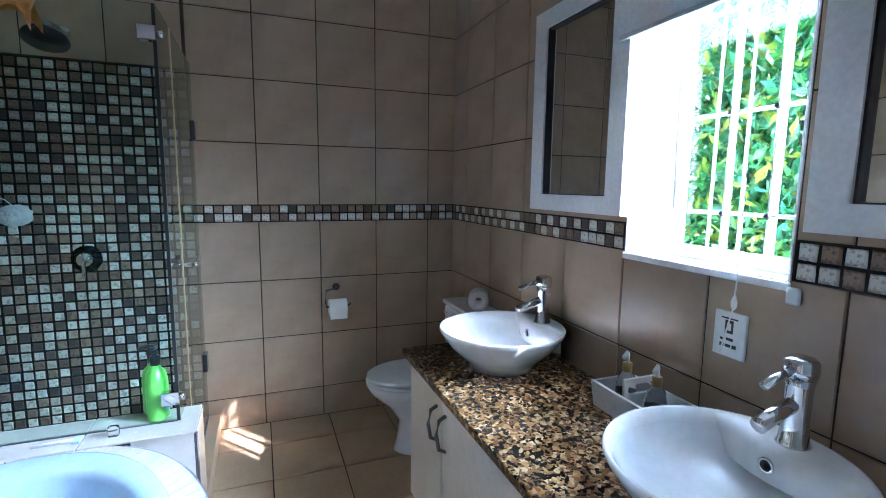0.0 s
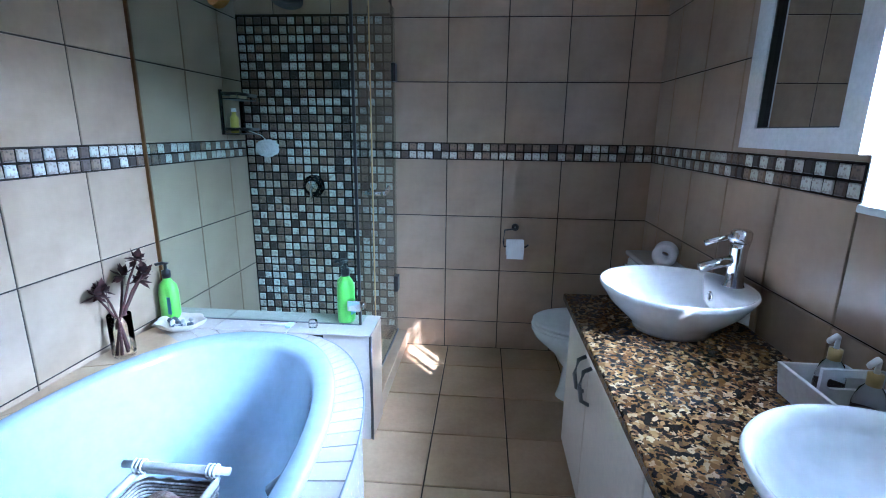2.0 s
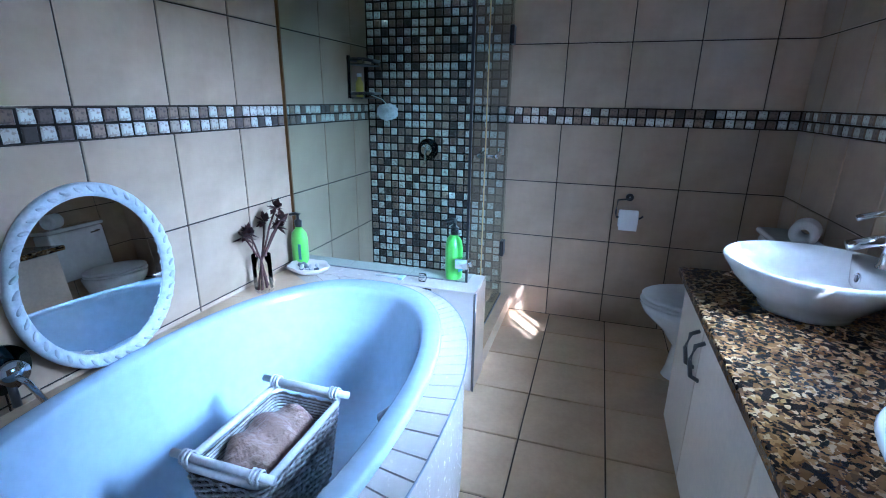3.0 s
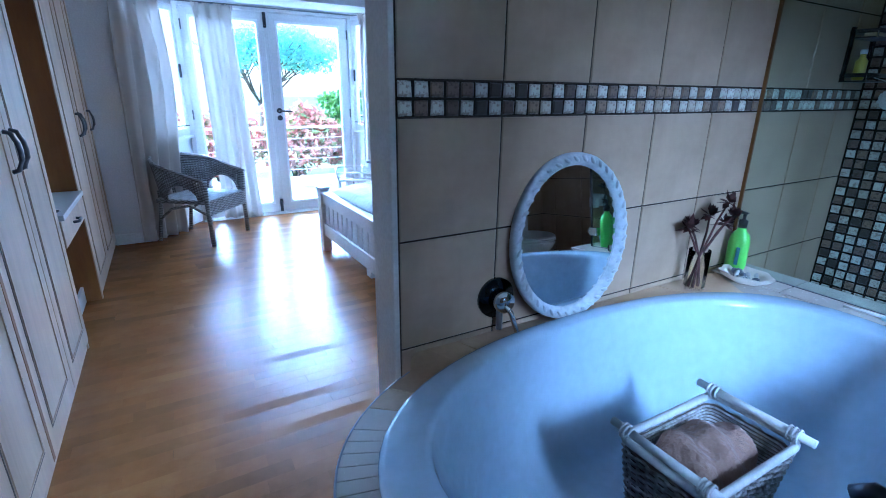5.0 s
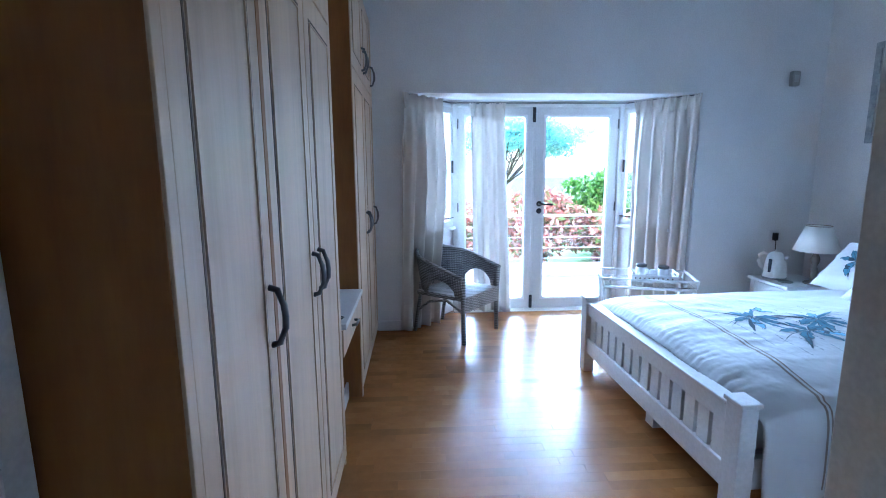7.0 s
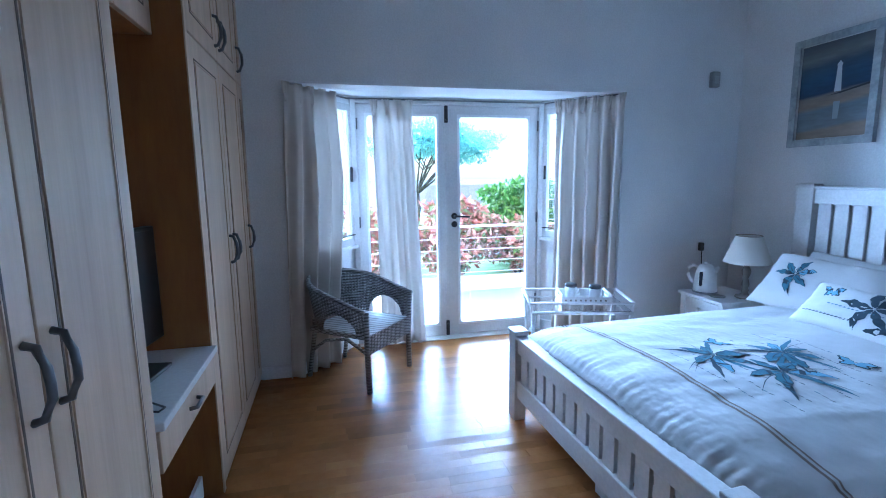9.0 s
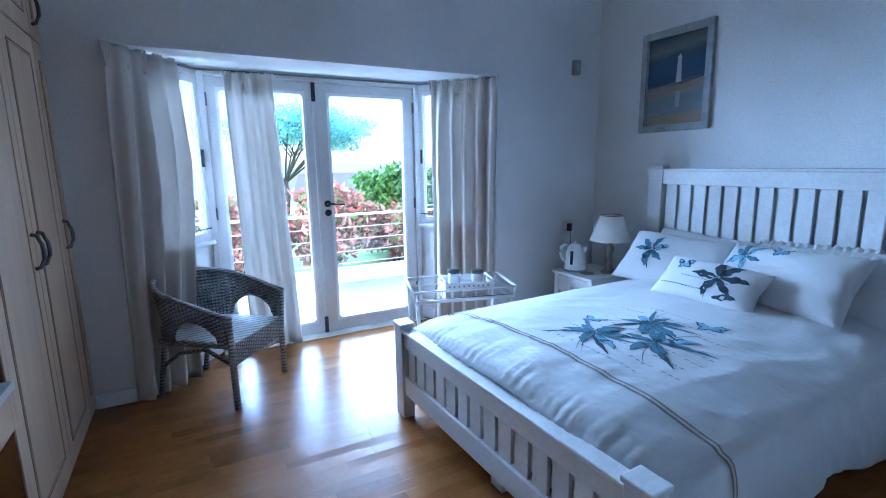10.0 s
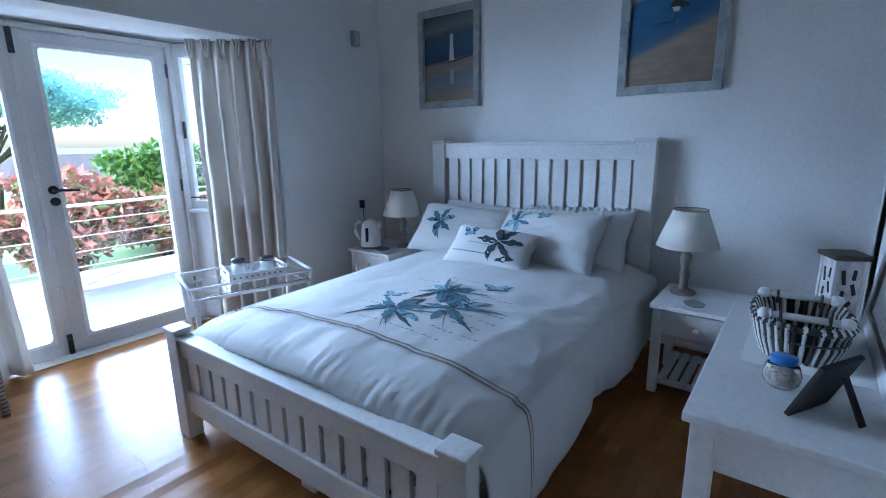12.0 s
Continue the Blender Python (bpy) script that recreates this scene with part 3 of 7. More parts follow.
for y in (0.897, 1.034):
    for z in (1.352, 1.645, 1.94):
        bm = L([(0, 0), (0.010, 0), (0.007, 0.006), (0, 0.007)], 8)
        bmesh.ops.transform(bm, matrix=Matrix.Translation((1.337, y, z)) @ Matrix.Rotation(radians(-90), 4, "Y"), verts=bm.verts)
        part("rosette", bm, M_PEWTER, w1)
for k in range(5):
    part("burglar_bar", B(1.40, 1.406, 0.81 + 0.105 * k, 0.816 + 0.105 * k, 1.2, 2.12), M_WHITE, w1)
p = part("pane", B(1.352, 1.358, 0.785, 1.276, 1.238, 2.082), M_GLASS, w1)
p.visible_shadow = False
part("window_sill", B(1.222, 1.33, 0.748, 1.313, 1.182, 1.204, 0.004), M_WHITE, w1, "white glazed sill")
part("reveal", B(EX - 0.006, 1.33, 0.752, 0.758, 1.204, 2.12), M_WHITE, w1)
part("reveal", B(EX - 0.006, 1.33, 1.303, 1.309, 1.204, 2.12), M_WHITE, w1)
part("reveal", B(EX - 0.006, 1.33, 0.758, 1.303, 2.114, 2.12), M_WHITE, w1)
part("stay", T([(1.325, 1.20, 1.28), (1.325, 1.205, 1.5), (1.325, 1.21, 1.78)], 0.004, 6), M_PEWTER, w1, smooth=True)


# ---- tiles: pieces share meshes by size ----
def chamfered(w, h, t, bev=0.0022):
    """A tile lying in x and z, front to -y, back at y = 0."""
    bm = bmesh.new()
    a = [bm.verts.new((x, 0, z)) for x, z in ((0, 0), (w, 0), (w, h), (0, h))]
    b = [bm.verts.new((x, -t + bev, z)) for x, z in ((0, 0), (w, 0), (w, h), (0, h))]
    c = [bm.verts.new((x, -t, z)) for x, z in ((bev, bev), (w - bev, bev), (w - bev, h - bev), (bev, h - bev))]
    for k in range(4):
        j = (k + 1) % 4
        bm.faces.new([a[k], a[j], b[j], b[k]])
        bm.faces.new([b[k], b[j], c[j], c[k]])
    bm.faces.new(c)
    return bm


TILE_CACHE = {}


def tile_mesh(w, h, t, material, bev=0.0022):
    key = (round(w, 4), round(h, 4), t, material.name)
    if key not in TILE_CACHE:
        bm = chamfered(w, h, t, bev)
        me = bpy.data.meshes.new("tile")
        bm.to_mesh(me)
        bm.free()
        me.materials.append(material)
        TILE_CACHE[key] = me
    return TILE_CACHE[key]


def lay(parent, us, vs, place, material, t=0.006, gap=0.0062, skip=None, name="tile"):
    """Tiles between the joint lines us and vs; place(u, v) gives the pose of the tile's corner."""
    for u0, u1 in zip(us, us[1:]):
        for v0, v1 in zip(vs, vs[1:]):
            if u1 - u0 < 0.02 or v1 - v0 < 0.02 or (skip and skip(u0, u1, v0, v1)):
                continue
            ob = new(name, tile_mesh(u1 - u0 - gap, v1 - v0 - gap, t, material))
            ob.parent = parent
            ob.matrix_basis = place(u0 + gap / 2, v0 + gap / 2)


def lines(lo, hi, start, step):
    k0 = math.ceil((lo - start) / step + 1e-6)
    inner = [start + step * k for k in range(k0, k0 + 60) if start + step * k < hi - 1e-6]
    return [lo] + inner + [hi]


TILE_LOW = [0.0, 0.184, 0.526, 0.868, BAND0]
TILE_HIGH = [BAND1, 1.648, 1.992, 2.335, 2.678, CEIL]
QUARTER = Matrix.Rotation(radians(90), 4, "Z")
FLAT = Matrix.Rotation(radians(-90), 4, "X")


def north_pose(u, v):
    return pose(u, NY, v)


def east_pose(u, v):
    """u runs towards -y."""
    return Matrix.Translation((EX, -u, v)) @ QUARTER.inverted()


def west_pose(u, v):
    return Matrix.Translation((WX, u, v)) @ QUARTER


def floor_pose(u, v):
    return Matrix.Translation((u, v, -0.006)) @ FLAT


# ---- bathroom things ----
# bath: an oval tub set in a tiled deck that curves round its south end
BCX, BCY, BRX, BRY = -0.635, 0.925, 0.485, 0.885
DECK = 0.51


def oval(rx, ry, n=64, cx=BCX, cy=BCY, p=2.3):
    out = []
    for k in range(n):
        a = 2 * math.pi * k / n
        c, s = math.cos(a), math.sin(a)
        out.append((cx + rx * math.copysign(abs(c) ** (2 / p), c), cy + ry * math.copysign(abs(s) ** (2 / p), s)))
    return out


bath = thing("bath", pose(BCX, BCY, 0), "white oval acrylic bath set in a tiled deck", "bath")
bm = bmesh.new()
prof = [(1.0, DECK + 0.004), (1.0, DECK + 0.024), (0.994, DECK + 0.032), (0.98, DECK + 0.035), (0.885, DECK + 0.033), (0.872, DECK + 0.027), (0.862, DECK + 0.010), (0.84, DECK - 0.06), (0.80, 0.36), (0.75, 0.22), (0.66, 0.14), (0.5, 0.11), (0.25, 0.105)]
rings = []
for s, z in prof:
    rings.append([bm.verts.new((x, y, z)) for x, y in oval(BRX * s, (BRY + 0.06 * min(0, (s - 0.85))) * s + (0.0 if s > 0.8 else -0.02), 72, 0, 0, 2.3)])
for a, b in zip(rings, rings[1:]):
    for k in range(72):
        bm.faces.new([a[k], a[(k + 1) % 72], b[(k + 1) % 72], b[k]])
bm.faces.new(rings[-1])
bmesh.ops.recalc_face_normals(bm, faces=bm.faces)
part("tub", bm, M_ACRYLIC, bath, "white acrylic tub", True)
bm = L([(0, 0.108), (0.032, 0.108), (0.036, 0.112), (0.03, 0.116), (0.012, 0.113), (0, 0.118)], 20, (0.19, -0.02))
part("drain", bm, M_CHROME, bath, "chrome drain ring", True)
flt = part("bath_filler", T([(0.40, 0.27, 0.33), (0.325, 0.27, 0.33), (0.295, 0.265, 0.30)], 0.030, 12), M_PEWTER, bath, "dark chrome overflow filler", True)
part("collar", T([(0.40, 0.27, 0.33), (0.352, 0.27, 0.33)], 0.040, 14), M_CHROME, flt, smooth=True)

# deck and skirt of the bath surround
surround = thing("bath_surround", pose(BCX, BCY, 0), "tiled bath surround with a curved outer edge", "bath surround", kind="structure")
outer, inner = [], []
for (x, y), (ox, oy) in zip(oval(BRX * 0.97, BRY * 0.97, 96, 0, 0), oval(BRX + 0.095, BRY + 0.085, 96, 0, 0)):
    ox = max(ox, WX + 0.008 - BCX)
    inner.append((x, y))
    outer.append((ox, min(oy, 0.945)))
for k in range(96):
    ox, oy = outer[k]
    a = 2 * math.pi * k / 96
    if math.pi * 0.5 < a < math.pi:
        # square corner against the west wall and the shower ledge
        c, s = abs(math.cos(a)), abs(math.sin(a))
        q = max(c / (BCX - WX - 0.008), s / 0.945)
        outer[k] = (-c / q, s / q)
    elif math.pi <= a < math.pi * 1.20:
        outer[k] = (WX + 0.008 - BCX, oy)
skirt_bm = bmesh.new()
lo = [skirt_bm.verts.new((x * 0.985, y * 0.985, 0.0)) for x, y in outer]
hi = [skirt_bm.verts.new((x * 0.985, y * 0.985, DECK - 0.01)) for x, y in outer]
ih = [skirt_bm.verts.new((x, y, DECK - 0.01)) for x, y in inner]
for k in range(96):
    j = (k + 1) % 96
    skirt_bm.faces.new([lo[k], lo[j], hi[j], hi[k]])
bmesh.ops.delete(skirt_bm, geom=ih, context="VERTS")
part("skirt", skirt_bm, M_LTILE, surround, "pale glazed skirt", False)
deck_bm = bmesh.new()
hi = [deck_bm.verts.new((x * 0.985, y * 0.985, DECK - 0.006)) for x, y in outer]
ih = [deck_bm.verts.new((x, y, DECK - 0.006)) for x, y in inner]
for k in range(96):
    deck_bm.faces.new([hi[k], hi[(k + 1) % 96], ih[(k + 1) % 96], ih[k]])
part("deck_bed", deck_bm, M_GROUT, surround)
# deck tiles, cut like wedges round the oval
for k0 in [k for k in range(96) if not 24 <= k < 64 or k % 2 == 0]:  # narrow tiles on the open side, wide ones along the wall
    bm = bmesh.new()
    def at(k, f):
        i = int(k) % 96
        j = (i + 1) % 96
        g = k - int(k)
        o = [outer[i][c] * (1 - g) + outer[j][c] * g for c in (0, 1)]
        n = [inner[i][c] * (1 - g) + inner[j][c] * g for c in (0, 1)]
        return [n[c] * (1 - f) + o[c] * f for c in (0, 1)]
    span = 2.0 if 24 <= k0 < 64 else 1.0
    ks = [k0 + 0.04, k0 + span * 0.34, k0 + span * 0.66, k0 + span - 0.04]
    if 28 < k0 < 60 and k0 % 6 > 0:
        ks[0] = k0 - 0.04
    a = [[bm.verts.new((*at(k, f), z)) for k in ks] for f, z in ((0.0, DECK - 0.008), (0.0, DECK), (0.985, DECK), (0.985, DECK - 0.008))]
    for r0, r1 in zip(a, a[1:]):
        for i in range(3):
            bm.faces.new([r0[i], r0[i + 1], r1[i + 1], r1[i]])
    for i in (0, 3):
        bm.faces.new([a[0][i], a[1][i], a[2][i], a[3][i]])
    bmesh.ops.recalc_face_normals(bm, faces=bm.faces)
    part("deck_tile", bm, M_LTILE if not 30 < k0 < 62 else M_FTILE, surround)
# blue-grey edge bead along the curve
ks = list(range(58, 96)) + list(range(0, 20))
part("edge_bead", T([(outer[k][0], outer[k][1], DECK - 0.002) for k in ks], 0.0035, 6), M_BEAD, surround, "grey tile bead", True)

# low shower wall and kerb
ledge = thing("shower_ledge", pose(-0.71, 1.975, 0), "low tiled wall under the shower glass", "shower ledge", kind="structure")
part("core", B(WX + 0.008 + 0.71, 0.504, -0.085, 0.115, 0, DECK - 0.003), M_GROUT, ledge)
for u0, u1 in ((-0.489, -0.20), (-0.196, 0.14), (0.144, 0.509)):
    part("tile", B(u0, u1, -0.104, 0.13, DECK - 0.0028, DECK + 0.005, 0.002), M_LTILE, ledge)
part("tile", B(0.5045, 0.511, -0.086, 0.115, 0.0, DECK - 0.004), M_TILE, ledge)
part("tile", B(0.30, 0.502, -0.092, -0.0855, 0.0, DECK - 0.004), M_LTILE, ledge)
part("edge_bead", T([(0.511, -0.09, 0.0), (0.511, -0.09, DECK - 0.004)], 0.005, 6), M_PEWTER, ledge, "dark metal tile bead", True)
kerb = thing("shower_kerb", pose(-0.24, 2.5, 0), "tiled kerb at the shower door", "shower kerb", kind="structure")
part("kerb_tile", B(-0.055, 0.035, -0.41, 0.39, 0.0, 0.10, 0.003), M_FTILE, kerb)
part("door_seal", B(-0.035, -0.02, -0.40, 0.385, 0.101, 0.112), M_PEWTER, kerb)
structure("shower_tray", B(WX + 0.008, -0.296, 2.092, NY - 0.01, 0.0, 0.03), M_FTILE, "tiled shower floor", "shower floor")

# shower screen
GX, GY = -0.268, 1.985
screen = thing("shower_screen", pose(GX, GY, DECK), "frameless clear glass shower screen", "shower screen")
GT = 2.034 - DECK
p = part("front_pane", B(WX + 0.012 - GX, -0.006, -0.004, 0.004, 0.006, GT), M_SHGLASS, screen)
p.visible_shadow = False
p = part("return_pane", B(-0.004, 0.004, 0.006, 0.262, -0.40, GT), M_SHGLASS, screen)
p.visible_shadow = False
part("corner_seal", B(-0.0075, 0.0045, -0.0055, 0.0055, 0.006, GT, 0.001), M_BLACKPL, screen, "black edge of the glass")
part("wall_channel", B(WX + 0.008 - GX, WX + 0.022 - GX, -0.005, 0.005, 0.006, GT), M_BRONZE, screen, "bronze wall channel")
part("sill_seal", B(WX + 0.022 - GX, -0.006, -0.006, 0.006, 0.001, 0.008), M_PEWTER, screen)
for z in (GT - 0.10, 0.10):
    cl = part("glass_clamp", B(-0.055, 0.006, -0.02, 0.02, z - 0.025, z + 0.025, 0.004), M_CHROME, screen, "chrome glass clamp")
    part("clamp_screw", T([(0.006, 0.0, z), (0.024, 0.0, z)], 0.014, 12), M_CHROME, cl, smooth=True)
gdoor = thing("shower_door", pose(GX, 2.262, 0.115), "frameless glass shower door with a chrome handle, closed", "shower door")
p = part("door_pane", B(-0.004, 0.004, 0.006, 0.618, 0.0, 2.034 - 0.115), M_SHGLASS, gdoor)
p.visible_shadow = False
part("door_edge_seal", B(-0.006, 0.006, -0.002, 0.006, 0.0, 2.034 - 0.115), M_BRASS, gdoor, "amber edge seal")
for z in (1.695 - 0.115, 0.435 - 0.115):
    part("hinge", B(-0.016, 0.016, 0.56, 0.632, z - 0.05, z + 0.05, 0.005), M_BLACKMET, gdoor, "black glass hinge")
h = part("handle", T([(0.045, 0.03, 0.955), (0.05, 0.06, 0.957), (0.05, 0.13, 0.965), (0.045, 0.17, 0.975)], 0.012, 10), M_CHROME, gdoor, "chrome bar handle", True)
part("handle_post", T([(-0.05, 0.05, 0.955), (0.05, 0.05, 0.955)], 0.011, 10), M_CHROME, h, smooth=True)
part("handle", T([(-0.045, 0.03, 0.955), (-0.05, 0.09, 0.957), (-0.045, 0.15, 0.96)], 0.011, 10), M_CHROME, gdoor, "chrome bar handle", True)

# shower fittings
head = thing("overhead_shower", pose(-0.80, NY - 0.008, 2.10), "dark round shower head on a short arm", "shower head")
part("arm", T([(0, 0, 0.03), (0, -0.08, 0.035), (0, -0.16, 0.02), (0, -0.19, -0.01)], 0.011, 10), M_BLACKMET, head, smooth=True)
part("flange", T([(0, 0, 0.03), (0, -0.012, 0.03)], 0.03, 18), M_CHROME, head, smooth=True)
bm = L([(0, 0.0), (0.03, 0.0), (0.045, -0.02), (0.085, -0.045), (0.088, -0.058), (0, -0.060)], 28)
bmesh.ops.transform(bm, matrix=Matrix.Translation((0, -0.20, -0.01)) @ Matrix.Rotation(radians(-24), 4, "X"), verts=bm.verts)
part("rose", bm, M_BLACKMET, head, "blackened rose", True)
part("joint", L([(0, -0.03), (0.022, -0.02), (0.028, 0), (0.022, 0.02), (0, 0.03)], 16, (0, -0.19)), M_CHROME, head, smooth=True)
valve = thing("shower_mixer", pose(-0.78, NY - 0.010, 1.035), "round chrome shower mixer with a lever", "mixer")
for nm, r, y0, y1, mt in (("plate", 0.068, 0, -0.012, M_CHROME), ("body", 0.034, -0.012, -0.05, M_CHROME)):
    part(nm, T([(0, y0, 0), (0, y1, 0)], r, 28), M_DKCHROME if nm == "plate" else mt, valve, smooth=True)
part("lever", T([(0, -0.045, 0), (0, -0.06, -0.02), (0, -0.075, -0.085)], 0.010, 8), M_CHROME, valve, smooth=True)
caddy = thing("shower_caddy", pose(WX + 0.013, 2.74, 1.34), "dark wire shower caddy on the tiles", "shower caddy")
for z in (0.0, 0.19):
    part("basket_rim", T([(0.0, -0.11, z + 0.03), (0.10, -0.11, z + 0.03), (0.10, 0.11, z + 0.03), (0.0, 0.11, z + 0.03)], 0.010, 6, True), M_BLACKMET, caddy, smooth=True)
    part("shelf", B(0.0, 0.10, -0.11, 0.11, z, z + 0.006, 0.002), M_BLACKMET, caddy)
    for y in (-0.11, 0.11):
        part("rod", T([(0.10, y, z), (0.10, y, z + 0.03)], 0.004, 6), M_CHROME, caddy, smooth=True)
for y in (-0.11, 0.11):
    part("upright", T([(0.005, y, 0.0), (0.005, y, 0.24)], 0.010, 6), M_DKCHROME, caddy, smooth=True)


def pump_bottle(m, body_mat, cap_mat, label, h=0.2, r=0.042, group=""):
    b = thing("pump_bottle", m, label, "bottle", group)
    part("bottle_body", L([(0, 0), (r * 0.92, 0), (r, 0.012), (r, h * 0.72), (r * 0.86, h * 0.9), (r * 0.45, h), (r * 0.4, h + 0.012), (0, h + 0.012)], 24, sy=0.8), body_mat, b, smooth=True)
    part("cap", L([(0, h + 0.012), (r * 0.42, h + 0.012), (r * 0.42, h + 0.045), (r * 0.16, h + 0.05), (r * 0.16, h + 0.07), (0, h + 0.07)], 18), cap_mat, b, smooth=True)
    part("pump_spout", T([(0, 0, h + 0.068), (0.012, 0, h + 0.076), (-0.012, 0, h + 0.078), (-0.045, 0, h + 0.07)], 0.0075, 8), cap_mat, b, smooth=True)
    return b


g1 = pump_bottle(pose(-1.135, 1.935, DECK), M_GREENPL, M_BLACKPL, "green pump bottle with a black top on the bath deck", 0.20, 0.044, "green bottles")
part("print_panel", B(0.012, 0.028, -0.0362, -0.0352, 0.05, 0.13), M_BLUELEAF, g1)
g2 = pump_bottle(pose(-0.345, 2.032, DECK + 0.005, 0, 0, 70), M_GREENPL, M_BLACKPL, "green pump bottle with a black top behind the shower glass", 0.205, 0.046, "green bottles")
part("print_panel", B(-0.018, 0.018, -0.0385, -0.0375, 0.04, 0.075), M_BLUEPALE, g2)
g3 = pump_bottle(pose(-0.368, 2.098, DECK + 0.005, 0, 0, 20), M_GREENPL, M_BLACKPL, "green pump bottle with a black top behind the shower glass", 0.195, 0.040, "green bottles")
yb = thing("small_bottle", pose(WX + 0.06, 2.68, 1.348), "small yellow bottle in the caddy", "bottle")
part("bottle_body", L([(0, 0), (0.022, 0), (0.024, 0.01), (0.024, 0.085), (0.012, 0.1), (0.012, 0.115), (0, 0.115)], 16), plain("yellow_plastic", (0.55, 0.42, 0.06), 0.35), yb, smooth=True)
part("cap", L([(0, 0.115), (0.014, 0.115), (0.014, 0.135), (0, 0.137)], 14), M_WHITEPL, yb, smooth=True)
soap = thing("soap_bar", pose(WX + 0.055, 2.76, 1.539), "cream bar of soap on the caddy", "soap")
part("bar", B(-0.03, 0.03, -0.045, 0.045, 0, 0.026, 0.01), plain("cream_soap", (0.62, 0.50, 0.30), 0.45), soap, smooth=True)
# net bath puff: a ball of crinkled folds
puff = bmesh.new()
bmesh.ops.create_icosphere(puff, subdivisions=4, radius=0.062)
for v in puff.verts:
    v.co *= 1 + 0.22 * noise.noise(v.co * 60) + 0.12 * noise.noise(v.co * 140)
    v.co.z *= 0.8
sp = tagged(part("bath_puff", puff, fabric("white_net", (0.74, 0.76, 0.78), 0.95, 0.6, 80), None, "", True), "white net bath puff hanging from the caddy", "bath puff")
sp.matrix_world = pose(-1.02, 2.80, 1.262)
part("cord", T([(0, 0, 0.04), (-0.03, -0.01, 0.075), (-0.10, -0.02, 0.10)], 0.0025, 6), M_WHITEPL, sp, smooth=True)
razor = thing("razor", pose(-0.62, 1.925, DECK + 0.005), "pale plastic razor lying on the ledge", "razor")
part("razor_handle", T([(-0.09, 0, 0.006), (-0.02, 0.002, 0.008), (0.03, 0.004, 0.009)], 0.006, 8), M_WHITEPL, razor, smooth=True)
part("razor_head", B(0.03, 0.055, -0.02, 0.028, 0.002, 0.013, 0.003), plain("pale_teal_plastic", (0.45, 0.62, 0.62), 0.3), razor)
stp = thing("glass_stopper", pose(-0.47, 1.93, DECK + 0.005), "small clear glass block on the ledge", "glass block")
part("block", B(-0.018, 0.018, -0.014, 0.014, 0, 0.04, 0.008), M_GLASS, stp)
# cloth thrown over the top of the glass
bm = bmesh.new()
n = 22
prev = None
for i in range(n + 1):
    u = i / n
    colm = []
    for j in range(15):
        s = (j - 7) / 7
        x = -0.86 + 0.26 * u + 0.01 * math.sin(s * 5 + u * 9)
        drop = (0.16 + 0.05 * math.sin(u * 7.0) - 0.05 * u) * abs(s) ** 1.2
        side = math.copysign(min(1, abs(s) * 2.2) * (0.012 + 0.018 * abs(math.sin(u * 11 + j))), s) if j != 7 else 0
        colm.append(bm.verts.new((x, GY + side, 2.045 - drop + 0.012 * math.sin(u * 13 + s * 3))))
    if prev:
        for a in range(14):
            bm.faces.new([prev[a], prev[a + 1], colm[a + 1], colm[a]])
    prev = colm
bmesh.ops.solidify(bm, geom=bm.faces[:], thickness=0.006)
cl = tagged(part("cloth", bm, M_ORANGE, None, "", True), "orange-brown cloth draped over the shower glass", "cloth")

# oval mirror leaning on the tiles
om = thing("oval_mirror", pose(WX + 0.050, 0.943, DECK + 0.003, 0, -4.5, 0), "oval mirror in a carved white frame leaning on the tiles", "mirror")
bm = bmesh.new()
seg = 72
rings = []
for s, x in ((1.0, 0.0), (1.0, 0.018), (0.975, 0.030), (0.93, 0.032), (0.885, 0.024), (0.855, 0.014), (0.855, 0.0)):
    ring = []
    for k in range(seg):
        a = 2 * math.pi * k / seg
        w = 1 + (0.002 * math.sin(a * 17) if 0.85 < s <= 1.0 and x > 0.015 else 0)
        ring.append(bm.verts.new((x + (0.002 * math.sin(a * 23) if x > 0.02 else 0), 0.258 * s * w * math.cos(a), 0.292 + 0.288 * s * w * math.sin(a))))
    rings.append(ring)
for a, b in zip(rings, rings[1:] + rings[:1]):
    for k in range(seg):
        bm.faces.new([a[k], a[(k + 1) % seg], b[(k + 1) % seg], b[k]])
bmesh.ops.recalc_face_normals(bm, faces=bm.faces)
fr = part("frame", bm, M_OLDWHITE, om, "carved white painted frame", True)
for k in range(40):
    a = 2 * math.pi * k / 40 + 0.05
    bm = bmesh.new()
    bmesh.ops.create_icosphere(bm, subdivisions=2, radius=0.0145)
    bmesh.ops.transform(bm, matrix=Matrix.Translation((0.031, 0.258 * 0.932 * math.cos(a), 0.292 + 0.288 * 0.932 * math.sin(a))) @ Matrix.Rotation(a + 0.9, 4, "X") @ Matrix.Diagonal((0.55, 1.1, 0.45, 1)), verts=bm.verts)
    part("carved_leaf", bm, M_OLDWHITE, fr, smooth=True)
bm = bmesh.new()
bm.faces.new([bm.verts.new((0.010, 0.258 * 0.865 * math.cos(2 * math.pi * k / seg), 0.292 + 0.288 * 0.865 * math.sin(2 * math.pi * k / seg))) for k in range(seg)])
part("glass", bm, M_MIRROR, om, "mirror glass")
bm = bmesh.new()
prismv = [(0.258 * 0.97 * math.cos(2 * math.pi * k / 40), 0.292 + 0.288 * 0.97 * math.sin(2 * math.pi * k / 40)) for k in range(40)]
a = [bm.verts.new((-0.012, u, v)) for u, v in prismv]
b = [bm.verts.new((-0.001, u, v)) for u, v in prismv]
